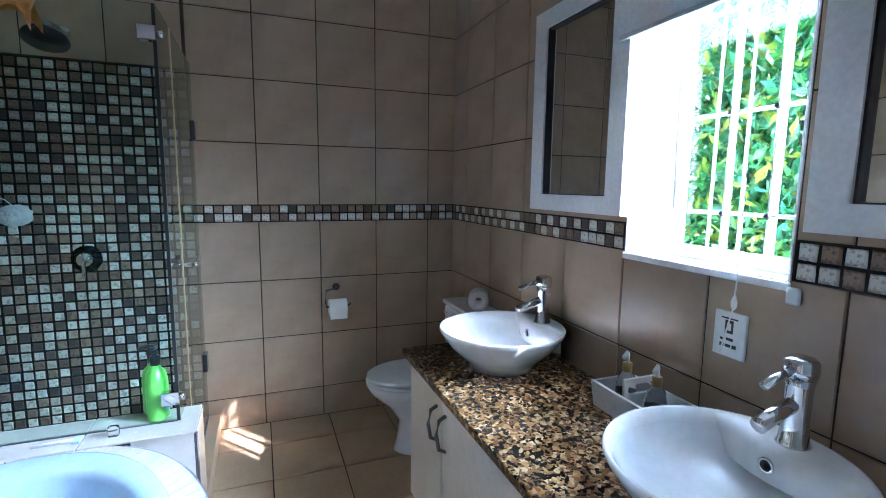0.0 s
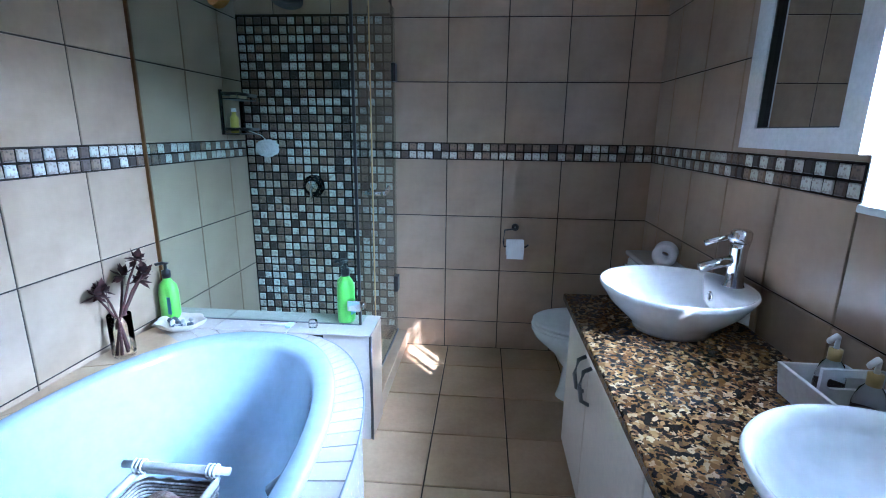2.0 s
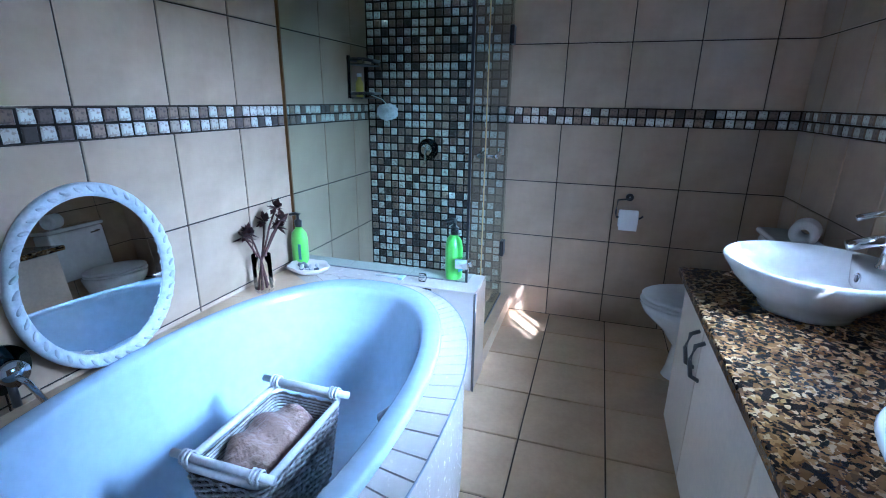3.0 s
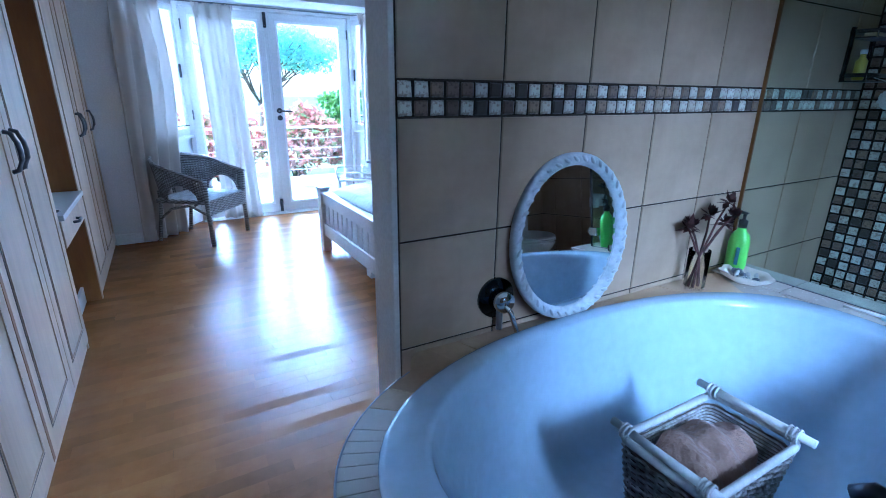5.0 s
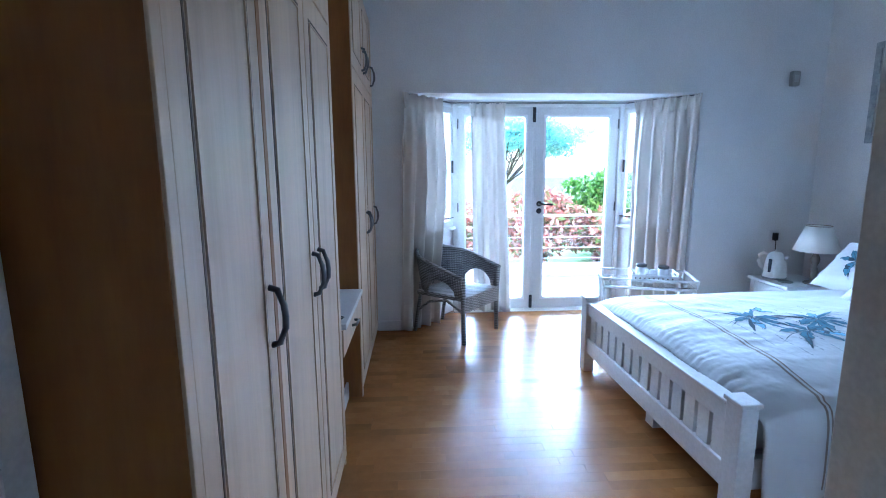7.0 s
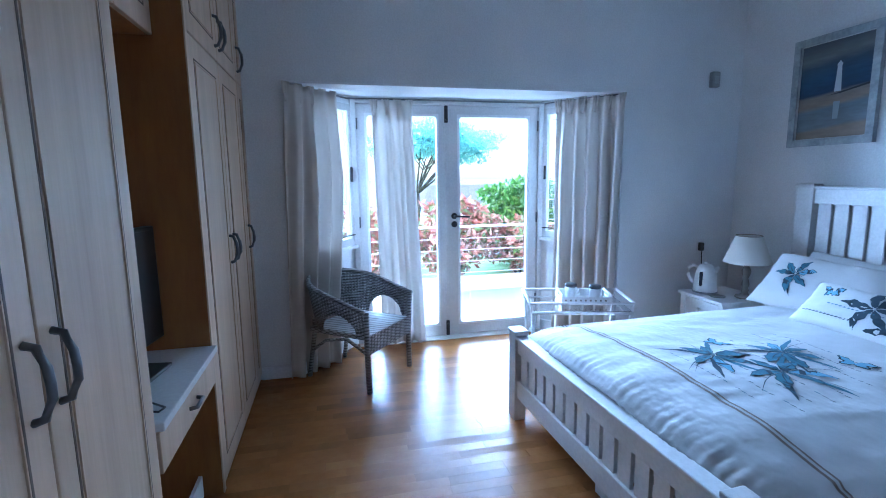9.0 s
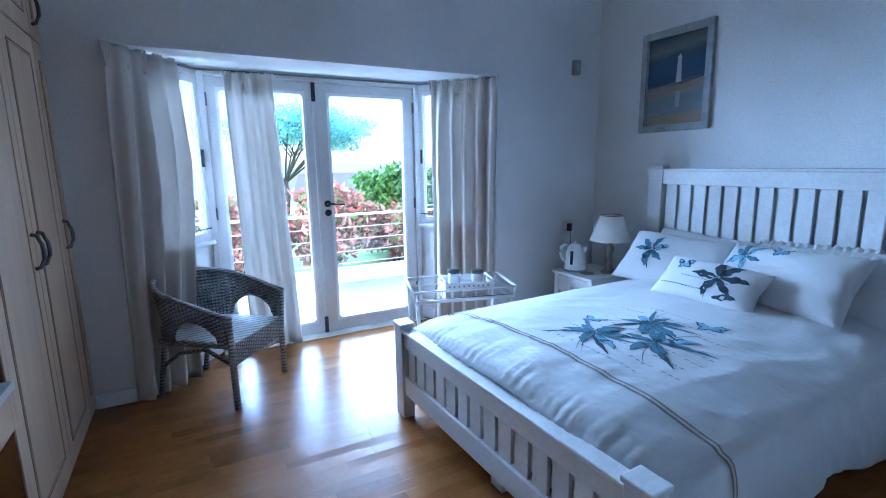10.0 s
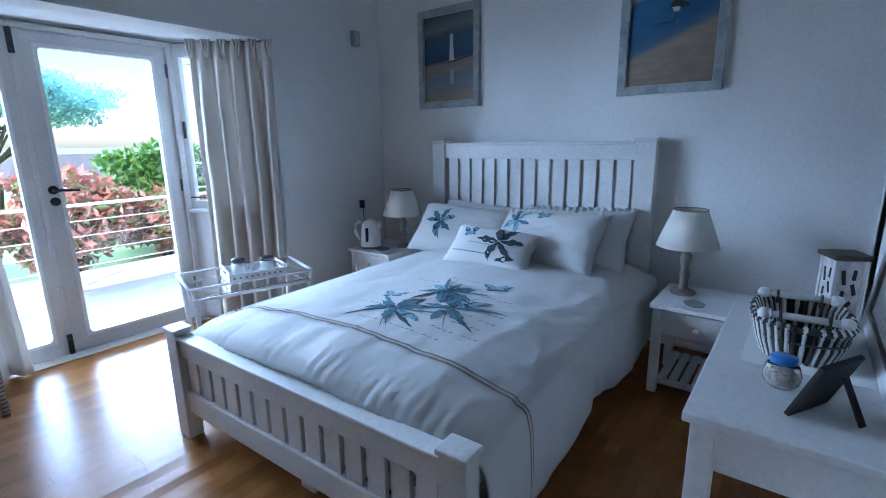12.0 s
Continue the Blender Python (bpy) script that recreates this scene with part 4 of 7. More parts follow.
for k in range(40):
    bm.faces.new([a[k], a[(k + 1) % 40], b[(k + 1) % 40], b[k]])
bm.faces.new(a)
bm.faces.new(b)
part("backing", bm, plain("dark_backing", (0.03, 0.025, 0.02), 0.8), om)
# bath mixer on the wall
bt = thing("bath_mixer", pose(WX + 0.006, 0.652, 0.635), "round chrome wall mixer above the bath", "mixer")
part("plate", T([(0, 0, 0), (0.014, 0, 0)], 0.068, 28), M_DKCHROME, bt, smooth=True)
part("body", T([(0.014, 0, 0), (0.065, 0, 0)], 0.034, 24), M_CHROME, bt, smooth=True)
part("lever", T([(0.06, 0.0, -0.01), (0.075, 0.012, -0.03), (0.085, 0.035, -0.10)], 0.009, 8), M_CHROME, bt, smooth=True)
part("spindle", T([(0.03, -0.0, -0.03), (0.04, -0.005, -0.10)], 0.011, 8), M_PEWTER, bt, smooth=True)

# vase with dried flowers, and the dish of shells
vase = thing("glass_vase", pose(-1.105, 1.60, DECK), "clear glass vase holding dried dark flowers", "vase")
v = part("vase_glass", L([(0, 0), (0.038, 0), (0.041, 0.01), (0.041, 0.17), (0.038, 0.17), (0.038, 0.014), (0, 0.012)], 24), M_VASE, vase, smooth=True)
v.visible_shadow = False
rr = random.Random(8)
for k in range(6):
    a = rr.uniform(0, 6.28)
    dx, dy, hh = 0.07 * math.cos(a), 0.09 * math.sin(a) + 0.03, rr.uniform(0.24, 0.36)
    st = part("dried_stem", T([(-dx * 0.3, -dy * 0.3, 0.015), (0, 0, 0.13), (dx * 0.5, dy * 0.6, hh * 0.8), (dx, dy, hh)], 0.006, 6, taper=0.6), M_DRIED, vase, smooth=True)
    bm = bmesh.new()
    for q in range(20):
        t0 = rr.uniform(0, 6.28)
        ph = rr.uniform(-0.6, 1.3)
        ln = rr.uniform(0.03, 0.062)
        c = Vector((dx, dy, hh))
        d = Vector((math.cos(t0) * math.cos(ph), math.sin(t0) * math.cos(ph), math.sin(ph)))
        sd = d.cross(Vector((0.3, 0.2, 1))).normalized() * 0.013
        pv = [bm.verts.new(pp) for pp in (c, c + d * ln * 0.5 + sd, c + d * ln, c + d * ln * 0.5 - sd)]
        bm.faces.new(pv)
    bmesh.ops.solidify(bm, geom=bm.faces[:], thickness=0.003)
    part("dried_flower", bm, M_DRIED, st)
dish = thing("shell_dish", pose(-1.045, 1.865, DECK), "scalloped shell dish with small dark stones", "dish")
bm = bmesh.new()
prev = None
for s, z in ((0.15, 0.004), (0.6, 0.006), (0.85, 0.02), (1.0, 0.04), (0.97, 0.043), (0.8, 0.026), (0.55, 0.012), (0.1, 0.01)):
    ring = [bm.verts.new((0.105 * s * (1 + 0.07 * s * math.sin(7 * k / 36 * 6.28)) * math.cos(k / 36 * 6.28), 0.085 * s * (1 + 0.07 * s * math.sin(7 * k / 36 * 6.28)) * math.sin(k / 36 * 6.28), z)) for k in range(36)]
    if prev:
        for k in range(36):
            bm.faces.new([prev[k], prev[(k + 1) % 36], ring[(k + 1) % 36], ring[k]])
    else:
        bm.faces.new(ring[::-1])
    prev = ring
bm.faces.new(prev)
part("shell", bm, plain("pale_shell", (0.66, 0.58, 0.50), 0.4), dish, smooth=True)
for k in range(16):
    bm = bmesh.new()
    bmesh.ops.create_icosphere(bm, subdivisions=1, radius=rr.uniform(0.009, 0.016))
    pb = tagged(part("pebble", bm, M_PINKSTONE if k % 3 else plain("pale_stone", (0.5, 0.48, 0.46), 0.5), None, "", True), "small smooth stone lying in the shell dish", "pebble", "stones in the dish")
    a = rr.uniform(0, 6.28)
    q = rr.uniform(0, 0.055)
    pb.matrix_world = pose(-1.045 + q * math.cos(a), 1.865 + q * 0.8 * math.sin(a), DECK + 0.021 + 0.012 * (k % 2), 20 * k, 33 * k, 0) @ Matrix.Diagonal((1.3, 1, 0.7, 1))

# wicker basket standing in the bath
bk = thing("wicker_basket", pose(-0.585, 0.925, 0.114, 0, 0, 0), "whitewashed wicker basket with dowel handles in the bath", "basket")
BH = 0.285
def basket_ring(z, grow=1.0):
    hx, hy = (0.095 + 0.03 * z / BH) * grow, (0.165 + 0.035 * z / BH) * grow
    pts = []
    for cx, cy, a0 in ((hx, hy, 0), (-hx, hy, 90), (-hx, -hy, 180), (hx, -hy, 270)):
        for k in range(4):
            a = radians(a0 + 30 * k)
            pts.append(((cx - math.copysign(0.03, cx)) + 0.03 * math.cos(a), (cy - math.copysign(0.03, cy)) + 0.03 * math.sin(a)))
    return pts
# dark inner shell: shade between the strands is put into its colour
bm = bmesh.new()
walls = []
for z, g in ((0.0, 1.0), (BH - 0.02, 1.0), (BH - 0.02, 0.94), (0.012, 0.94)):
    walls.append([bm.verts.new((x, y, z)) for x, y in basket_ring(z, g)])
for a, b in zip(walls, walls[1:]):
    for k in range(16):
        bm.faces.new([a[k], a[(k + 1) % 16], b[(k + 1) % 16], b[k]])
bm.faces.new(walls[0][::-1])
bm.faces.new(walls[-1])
part("basket_shade_core", bm, plain("wicker_shadow", (0.16, 0.13, 0.11), 0.9), bk)
bm, bi = bmesh.new(), bmesh.new()
N = 88
def lerp_ring(r, f):
    seg_l = [math.hypot(r[(i + 1) % 16][0] - r[i][0], r[(i + 1) % 16][1] - r[i][1]) for i in range(16)]
    d, i = f * sum(seg_l), 0
    while i < 15 and d > seg_l[i]:
        d -= seg_l[i]
        i += 1
    g, j = d / seg_l[i], (i + 1) % 16
    return Vector((r[i][0] * (1 - g) + r[j][0] * g, r[i][1] * (1 - g) + r[j][1] * g, 0))
rows_n = 26
for q in range(rows_n):
    z = 0.006 + (BH - 0.03) * q / (rows_n - 1)
    r = basket_ring(z, 1.012)
    r_in = basket_ring(z, 0.93)
    # woven strands: over and under the stakes
    edge = []
    inn = []
    for k in range(N):
        p0 = lerp_ring(r, k / N)
        wv = 0.0042 * (1 if (k // 2 + q) % 2 else -1)
        edge.append(p0 + p0.normalized() * wv + Vector((0, 0, z)))
        inn.append(lerp_ring(r_in, k / N) + Vector((0, 0, z + 0.003)))
    tube(bm, edge, 0.0046, 5, True)
    if q > 12:
        tube(bi, inn, 0.004, 4, True)
o = part("weave", bm, M_GREYCANE, bk, "whitewashed woven cane", True)
part("weave_inside", bi, M_GREYCANE, bk, "", True)
part("rim", T([Vector((x, y, BH - 0.016 + 0.022 * (abs(y) / 0.2) ** 2)) for x, y in basket_ring(BH, 1.0)], 0.011, 8, True), M_CANE, bk, smooth=True)
for sgn in (-1, 1):
    hb = part("dowel_handle", T([(-0.16, sgn * 0.19, BH + 0.028), (0.16, sgn * 0.19, BH + 0.028)], 0.0115, 12), M_CANE, bk, "white dowel handle", True)
    for sx in (-1, 1):
        for q in range(3):
            part("binding", T([Vector((sx * (0.098 + 0.012 * q), sgn * 0.19 + 0.017 * math.cos(a), BH + 0.024 + 0.02 * math.sin(a))) for a in [k / 10 * 6.283 for k in range(10)]], 0.004, 5, True), M_CANE, hb, smooth=True)
tw = bmesh.new()
bmesh.ops.create_icosphere(tw, subdivisions=4, radius=1)
for v in tw.verts:
    v.co = Vector((v.co.x * 0.104, v.co.y * 0.172, v.co.z * 0.062))
    v.co += v.co.normalized() * 0.014 * noise.noise(v.co * 14) + Vector((0, 0, 0.012 * math.sin(v.co.y * 60 + v.co.x * 20)))
towel = tagged(part("rolled_towel", tw, M_TERRY, None, "", True), "pinkish brown folded towel inside the wicker basket", "towel")
towel.matrix_world = pose(-0.585, 0.925, 0.114 + BH - 0.055)
st2 = tagged(part("towel_stack", B(-0.08, 0.08, -0.145, 0.145, 0.0, 0.20, 0.03), M_TERRY, None, "", True), "folded towels filling the wicker basket", "towel")
st2.matrix_world = pose(-0.585, 0.925, 0.128)

# vanity
vn = thing("vanity_cabinet", pose(0.94, 1.03, 0), "cream vanity cabinet with dark bow handles", "vanity")
part("carcass", B(-0.27, 0.288, -0.88, 0.90, 0.0, 0.672), M_CREAMV, vn)
for y0, y1, hy in ((0.53, 0.916, 0.575), (-0.06, 0.526, 0.485), (-0.47, -0.064, -0.42), (-0.88, -0.474, -0.52)):
    dr = part("door", B(-0.288, -0.271, y0 + 0.002, y1 - 0.002, 0.03, 0.664, 0.003), M_CREAMV, vn, "cream flat door")
    part("handle", T([(-0.288, hy, 0.60), (-0.315, hy, 0.585), (-0.325, hy, 0.53), (-0.315, hy, 0.475), (-0.288, hy, 0.46)], 0.0075, 8), M_PEWTER, dr, "dark pewter bow handle", True)
top = thing("granite_worktop", pose(0.94, 1.03, 0.673), "polished brown granite worktop with black flecks", "worktop")
part("slab", B(-0.318, 0.286, -0.90, 0.955, 0.0, 0.032, 0.005), M_GRANITE, top)
CT = 0.706


def vessel_basin(m, label):
    b = thing("vessel_basin", m, label, "basin", "vessel basins")
    prof = [(0.130, 0.0), (0.135, 0.014), (0.140, 0.024), (0.172, 0.050), (0.220, 0.098), (0.248, 0.140), (0.254, 0.154), (0.250, 0.161), (0.242, 0.159), (0.226, 0.128), (0.195, 0.078), (0.13, 0.042), (0.05, 0.031), (0.0, 0.030)]
    bm = L(prof, 56, (0, 0), 1.0, 0.97)
    bm.faces.new([v for v in sorted([v for v in bm.verts if abs(v.co.z) < 1e-6], key=lambda v: math.atan2(v.co.y, v.co.x))][::-1])
    part("bowl", bm, M_CERAMIC, b, smooth=True)
    # tap deck: a crescent fills the back of the bowl
    bm = bmesh.new()
    n = 18
    a0 = radians(46)
    o, i, ol, il = [], [], [], []
    for k in range(n + 1):
        a = -a0 + 2 * a0 * k / n
        ox, oy = 0.243 * math.cos(a), 0.236 * math.sin(a)
        ix = 0.165 - 0.045 * math.cos(1.57 * (k / n * 2 - 1)) + 0.0
        iy = oy * 0.97
        if k in (0, n):
            ix, iy = ox - 0.004, oy
        o.append(bm.verts.new((ox, oy, 0.1595)))
        i.append(bm.verts.new((ix, iy, 0.153)))
        il.append(bm.verts.new((ix + 0.006, iy * 0.96, 0.078)))
    for k in range(n):
        bm.faces.new([o[k], o[k + 1], i[k + 1], i[k]])
        bm.faces.new([i[k], i[k + 1], il[k + 1], il[k]])
    part("tap_deck", bm, M_CERAMIC, b, smooth=True)
    bm = bmesh.new()
    ring = T([Vector((0.119, 0.0 + 0.0145 * math.cos(a), 0.120 + 0.0145 * math.sin(a))) for a in [k / 16 * 6.283 for k in range(16)]], 0.004, 6, True)
    part("overflow_ring", ring, M_CHROME, b, "chrome overflow ring", True)
    part("overflow_hole", T([(0.116, 0, 0.120), (0.124, 0, 0.120)], 0.0115, 14), M_BLACKPL, b, smooth=True)
    part("waste", L([(0, 0.031), (0.03, 0.031), (0.032, 0.035), (0.02, 0.040), (0, 0.041)], 20), M_CHROME, b, "chrome waste", True)
    return b


def basin_mixer(m, label):
    t = thing("basin_mixer", m, label, "mixer tap", "basin mixers")
    part("tap_body", L([(0, 0), (0.031, 0), (0.031, 0.004), (0.026, 0.012), (0.023, 0.05), (0.024, 0.12), (0.027, 0.135), (0, 0.135)], 24), M_CHROME, t, smooth=True)
    part("spout", T([(-0.01, 0, 0.085), (-0.06, 0, 0.07), (-0.105, 0, 0.055)], 0.0155, 14), M_CHROME, t, smooth=True)
    part("lever_cap", L([(0, 0.137), (0.028, 0.137), (0.030, 0.15), (0.029, 0.168), (0.022, 0.175), (0, 0.176)], 24), M_CHROME, t, smooth=True)
    part("lever", T([(-0.02, 0, 0.155), (-0.06, 0, 0.145), (-0.10, 0, 0.132)], 0.0085, 10), M_CHROME, t, smooth=True)
    return t


b1 = vessel_basin(pose(0.945, 1.655, CT), "white oval ceramic vessel basin on the granite")
copy_thing(b1, pose(0.945, 0.655, CT))
t1 = basin_mixer(pose(1.140, 1.665, CT + 0.155) @ Matrix.Scale(1.15, 4), "chrome single-lever basin mixer")
copy_thing(t1, pose(1.145, 0.655, CT + 0.155))

# tray with soap pumps
ty = thing("wooden_tray", pose(1.145, 1.105, CT, 0, 0, 0), "white wooden tote tray with a centre handle", "tray")
hx, hy = 0.07, 0.125
part("base", B(-hx, hx, -hy, hy, 0, 0.012, 0.002), M_FRAME, ty)
for nm, (x0, x1, y0, y1, z1) in (("side", (-hx - 0.008, -hx + 0.002, -hy, hy, 0.085)), ("side", (hx - 0.002, hx + 0.008, -hy, hy, 0.085)), ("end", (-hx + 0.002, hx - 0.002, -hy, -hy + 0.01, 0.085)), ("end", (-hx + 0.002, hx - 0.002, hy - 0.01, hy, 0.085))):
    bm = B(x0, x1, y0, y1, 0.0, z1, 0.002)
    for v in bm.verts:
        if v.co.z > 0.05:
            v.co.x *= 1.10
            v.co.y *= 1.08
    part(nm, bm, M_FRAME, ty)
part("handle", ring_plate(*rect_loops(-hx, hx, 0.0, 0.135, 0.014, 0.014, 0.085, 0.018, 0.015), -0.005, 0.005, lambda u, v, t: (u, t, v)), M_FRAME, ty)
for y in (0.065, -0.060):
    sb = thing("soap_dispenser", pose(1.145, 1.105 + y, CT + 0.0125, 0, 0, 10) @ Matrix.Diagonal((1, 1, 1.3, 1)), "clear soap dispenser with a gold collar", "soap dispenser", "soap dispensers")
    q = part("bottle_body", L([(0, 0), (0.030, 0), (0.032, 0.006), (0.032, 0.055), (0.024, 0.08), (0.012, 0.092), (0, 0.092)], 20), M_VASE, sb, smooth=True)
    q.visible_shadow = False
    part("print_band", L([(0.0326, 0.012), (0.0328, 0.012), (0.0328, 0.04), (0.0326, 0.04)], 20), plain("brown_label", (0.09, 0.06, 0.05), 0.6), sb)
    part("collar", L([(0, 0.09), (0.015, 0.09), (0.015, 0.112), (0, 0.113)], 16), M_BRASS, sb, "gold collar", True)
    part("pump", T([(0, 0, 0.11), (0, 0, 0.135), (-0.012, -0.006, 0.140), (-0.04, -0.015, 0.134)], 0.006, 8), M_WHITEPL, sb, smooth=True)

# framed wall mirrors
def wall_mirror(y0, y1):
    w = thing("wall_mirror", pose(EX - 0.006, (y0 + y1) / 2, 1.328), "rectangular mirror in a wide white frame", "mirror", "white wall mirrors")
    hw = (y1 - y0) / 2
    part("frame", ring_plate(*rect_loops(-hw, hw, 0, 0.823, 0.086, 0.086, 0.066, 0.072), -0.038, 0.0, lambda u, v, t: (t, u, v)), M_WHITE, w)
    part("inner_edge", ring_plate(*rect_loops(-hw + 0.078, hw - 0.078, 0.058, 0.758, 0.014, 0.014, 0.012, 0.012), -0.030, -0.004, lambda u, v, t: (t, u, v)), M_BLACKPL, w, "dark inner edge")
    part("glass", B(-0.014, -0.010, -hw + 0.085, hw - 0.085, 0.064, 0.752), M_MIRROR, w, "mirror glass")
    return w


wm = wall_mirror(1.298, 1.880)
copy_thing(wm, pose(EX - 0.006, 0.421, 1.330))
# roller blind at the window head
rb = thing("roller_blind", pose(1.19, 1.03, 1.905), "white roller blind rolled up at the window", "roller blind")
part("fabric", B(-0.002, 0.001, -0.315, 0.315, 0.012, 0.30), M_WHITE, rb)
part("hem_bar", B(-0.009, 0.007, -0.318, 0.318, 0.0, 0.018, 0.004), M_FRAME, rb, "grey-white hem bar")
part("roller", T([(0.0, -0.318, 0.32), (0.0, 0.318, 0.32)], 0.028, 18), M_WHITE, rb, smooth=True)
part("bracket", B(-0.03, 0.029, -0.328, -0.3185, 0.285, 0.355), M_FRAME, rb)
part("bracket", B(-0.03, 0.029, 0.3185, 0.328, 0.285, 0.355), M_FRAME, rb)
cord = part("pull_cord", T([(0.02, -0.15, 0.30), (0.018, -0.16, -0.72), (0.018, -0.155, -0.80), (0.018, -0.13, -0.92)], 0.0022, 6), M_WHITEPL, rb, smooth=True)
part("cord_toggle", L([(0, -0.80), (0.007, -0.79), (0.008, -0.775), (0.003, -0.76), (0, -0.755)], 12, (0.018, -0.158)), M_WHITEPL, cord, smooth=True)
ck = thing("cord_hook", pose(EX - 0.008, 0.735, 1.165), "white plastic cord hook under the window", "hook")
part("hook_plate", B(-0.012, 0, -0.016, 0.016, -0.012, 0.03, 0.005), M_WHITEPL, ck)
# shaver socket
sk = thing("shaver_socket", pose(EX - 0.006, 0.886, 1.035), "white shaver socket plate", "socket")
part("plate", B(-0.012, 0, -0.046, 0.046, -0.062, 0.062, 0.004), M_WHITEPL, sk)
for y, z, w, h in ((0.0, 0.022, 0.012, 0.018), (-0.004, -0.012, 0.010, 0.004), (0.018, -0.014, 0.006, 0.003), (-0.018, -0.030, 0.006, 0.005), (0.0, -0.030, 0.008, 0.004), (0.018, -0.030, 0.006, 0.005), (0.0, 0.045, 0.024, 0.002)):
    part("socket_hole", B(-0.0128, -0.0118, y - w, y + w, z - h, z + h), M_BLACKPL, sk)
part("rocker", B(-0.0134, -0.0126, -0.006, 0.006, 0.012, 0.032), M_WHITEPL, sk)

# toilet
wc = thing("toilet", pose(0.88, 2.36, 0), "white ceramic toilet with a closed lid", "toilet")
bm = bmesh.new()
prev = None
for cx, rx, ry, z in ((0.02, 0.215, 0.115, 0.0), (0.02, 0.20, 0.105, 0.05), (0.0, 0.165, 0.095, 0.17), (-0.03, 0.20, 0.13, 0.26), (-0.07, 0.25, 0.17, 0.34), (-0.08, 0.262, 0.182, 0.385), (-0.08, 0.25, 0.172, 0.395)):
    ring = [bm.verts.new((cx + rx * math.cos(k / 36 * 6.2832), ry * math.sin(k / 36 * 6.2832), z)) for k in range(36)]
    if prev:
        for k in range(36):
            bm.faces.new([prev[k], prev[(k + 1) % 36], ring[(k + 1) % 36], ring[k]])
    prev = ring
bm.faces.new(prev)
part("pan", bm, M_CERAMIC, wc, smooth=True)
for nm, z0, z1, g in (("seat", 0.397, 0.413, 1.0), ("lid", 0.416, 0.437, 0.98)):
    bm = bmesh.new()
    lp = [(-0.085 + 0.258 * g * math.cos(k / 44 * 6.2832) * (1 if math.cos(k / 44 * 6.2832) < 0 else 0.86), 0.186 * g * math.sin(k / 44 * 6.2832)) for k in range(44)]
    rr_ = []
    for s, z in ((0.97, z0), (1.0, z0 + 0.004), (1.0, z1 - 0.006), (0.96, z1), (0.5, z1 + (0.006 if nm == "lid" else 0))):
        rr_.append([bm.verts.new((-0.085 + (x + 0.085) * s, y * s, z)) for x, y in lp])
    for a, b in zip(rr_, rr_[1:]):
        for k in range(44):
            bm.faces.new([a[k], a[(k + 1) % 44], b[(k + 1) % 44], b[k]])
    bm.faces.new(rr_[-1])
    bm.faces.new(rr_[0][::-1])
    part(nm, bm, M_WHITEPL, wc, smooth=True)
part("cistern", B(0.165, 0.345, -0.20, 0.20, 0.38, 0.74, 0.02), M_CERAMIC, wc, smooth=False)
part("cistern_lid", B(0.155, 0.347, -0.208, 0.208, 0.741, 0.768, 0.010), M_CERAMIC, wc)
part("flush_lever", T([(0.165, 0.14, 0.70), (0.135, 0.14, 0.70), (0.13, 0.07, 0.695)], 0.007, 8), M_CHROME, wc, "chrome flush lever", True)
for x, y, a in ((1.13, 2.27, -25),):
    sp_ = thing("spare_roll", pose(x, y, 0.769, 0, 0, a), "spare white toilet roll on the cistern", "toilet roll", "toilet rolls")
    bm = L([(0.02, -0.05), (0.052, -0.05), (0.054, -0.046), (0.054, 0.046), (0.052, 0.05), (0.02, 0.05), (0.02, -0.05)], 28)
    bmesh.ops.transform(bm, matrix=Matrix.Translation((0, 0, 0.054)) @ Matrix.Rotation(radians(90), 4, "X"), verts=bm.verts)
    part("roll", bm, M_PAPER, sp_, smooth=True)
# paper holder on the end wall
ph = thing("paper_holder", pose(0.42, NY - 0.007, 0.80), "dark metal toilet paper holder", "paper holder")
part("rose", T([(0.045, 0, 0.01), (0.045, -0.012, 0.01)], 0.022, 18), M_BLACKMET, ph, smooth=True)
part("arm", T([(0.045, -0.012, 0.01), (0.045, -0.055, 0.01), (-0.02, -0.06, 0.0), (-0.025, -0.06, -0.07), (-0.02, -0.06, -0.10), (0.11, -0.06, -0.10), (0.125, -0.06, -0.085)], 0.0055, 8), M_BLACKMET, ph, smooth=True)
bm = L([(0.02, -0.052), (0.048, -0.052), (0.05, -0.048), (0.05, 0.048), (0.048, 0.052), (0.02, 0.052), (0.02, -0.052)], 28)
bmesh.ops.transform(bm, matrix=Matrix.Rotation(radians(90), 4, "Y"), verts=bm.verts)
pr = tagged(part("toilet_roll", bm, M_PAPER, None, "", True), "white toilet roll on the wall holder", "toilet roll", "toilet rolls")
pr.matrix_world = pose(0.465, NY - 0.067, 0.695)
part("hanging_sheet", B(-0.05, 0.05, -0.0505, -0.0495, -0.06, 0.0), M_PAPER, pr)

# laundry basket with a knitted scarf by the wardrobe
lb = thing("laundry_basket", pose(-1.09, -0.87, 0), "white perforated plastic laundry basket", "laundry basket")
for k in range(28):
    a = k / 28 * 6.2832
    part("stave", T([(0.15 * math.cos(a), 0.15 * math.sin(a), 0.02), (0.185 * math.cos(a), 0.185 * math.sin(a), 0.55)], 0.010, 6), M_WHITEPL, lb, smooth=True)
for z in (0.02, 0.16, 0.30, 0.44, 0.55):
    r = 0.15 + 0.035 * (z - 0.02) / 0.53
    part("hoop", T([(r * math.cos(k / 36 * 6.2832), r * math.sin(k / 36 * 6.2832), z) for k in range(36)], 0.012 if z < 0.5 else 0.018, 8, True), M_WHITEPL, lb, smooth=True)
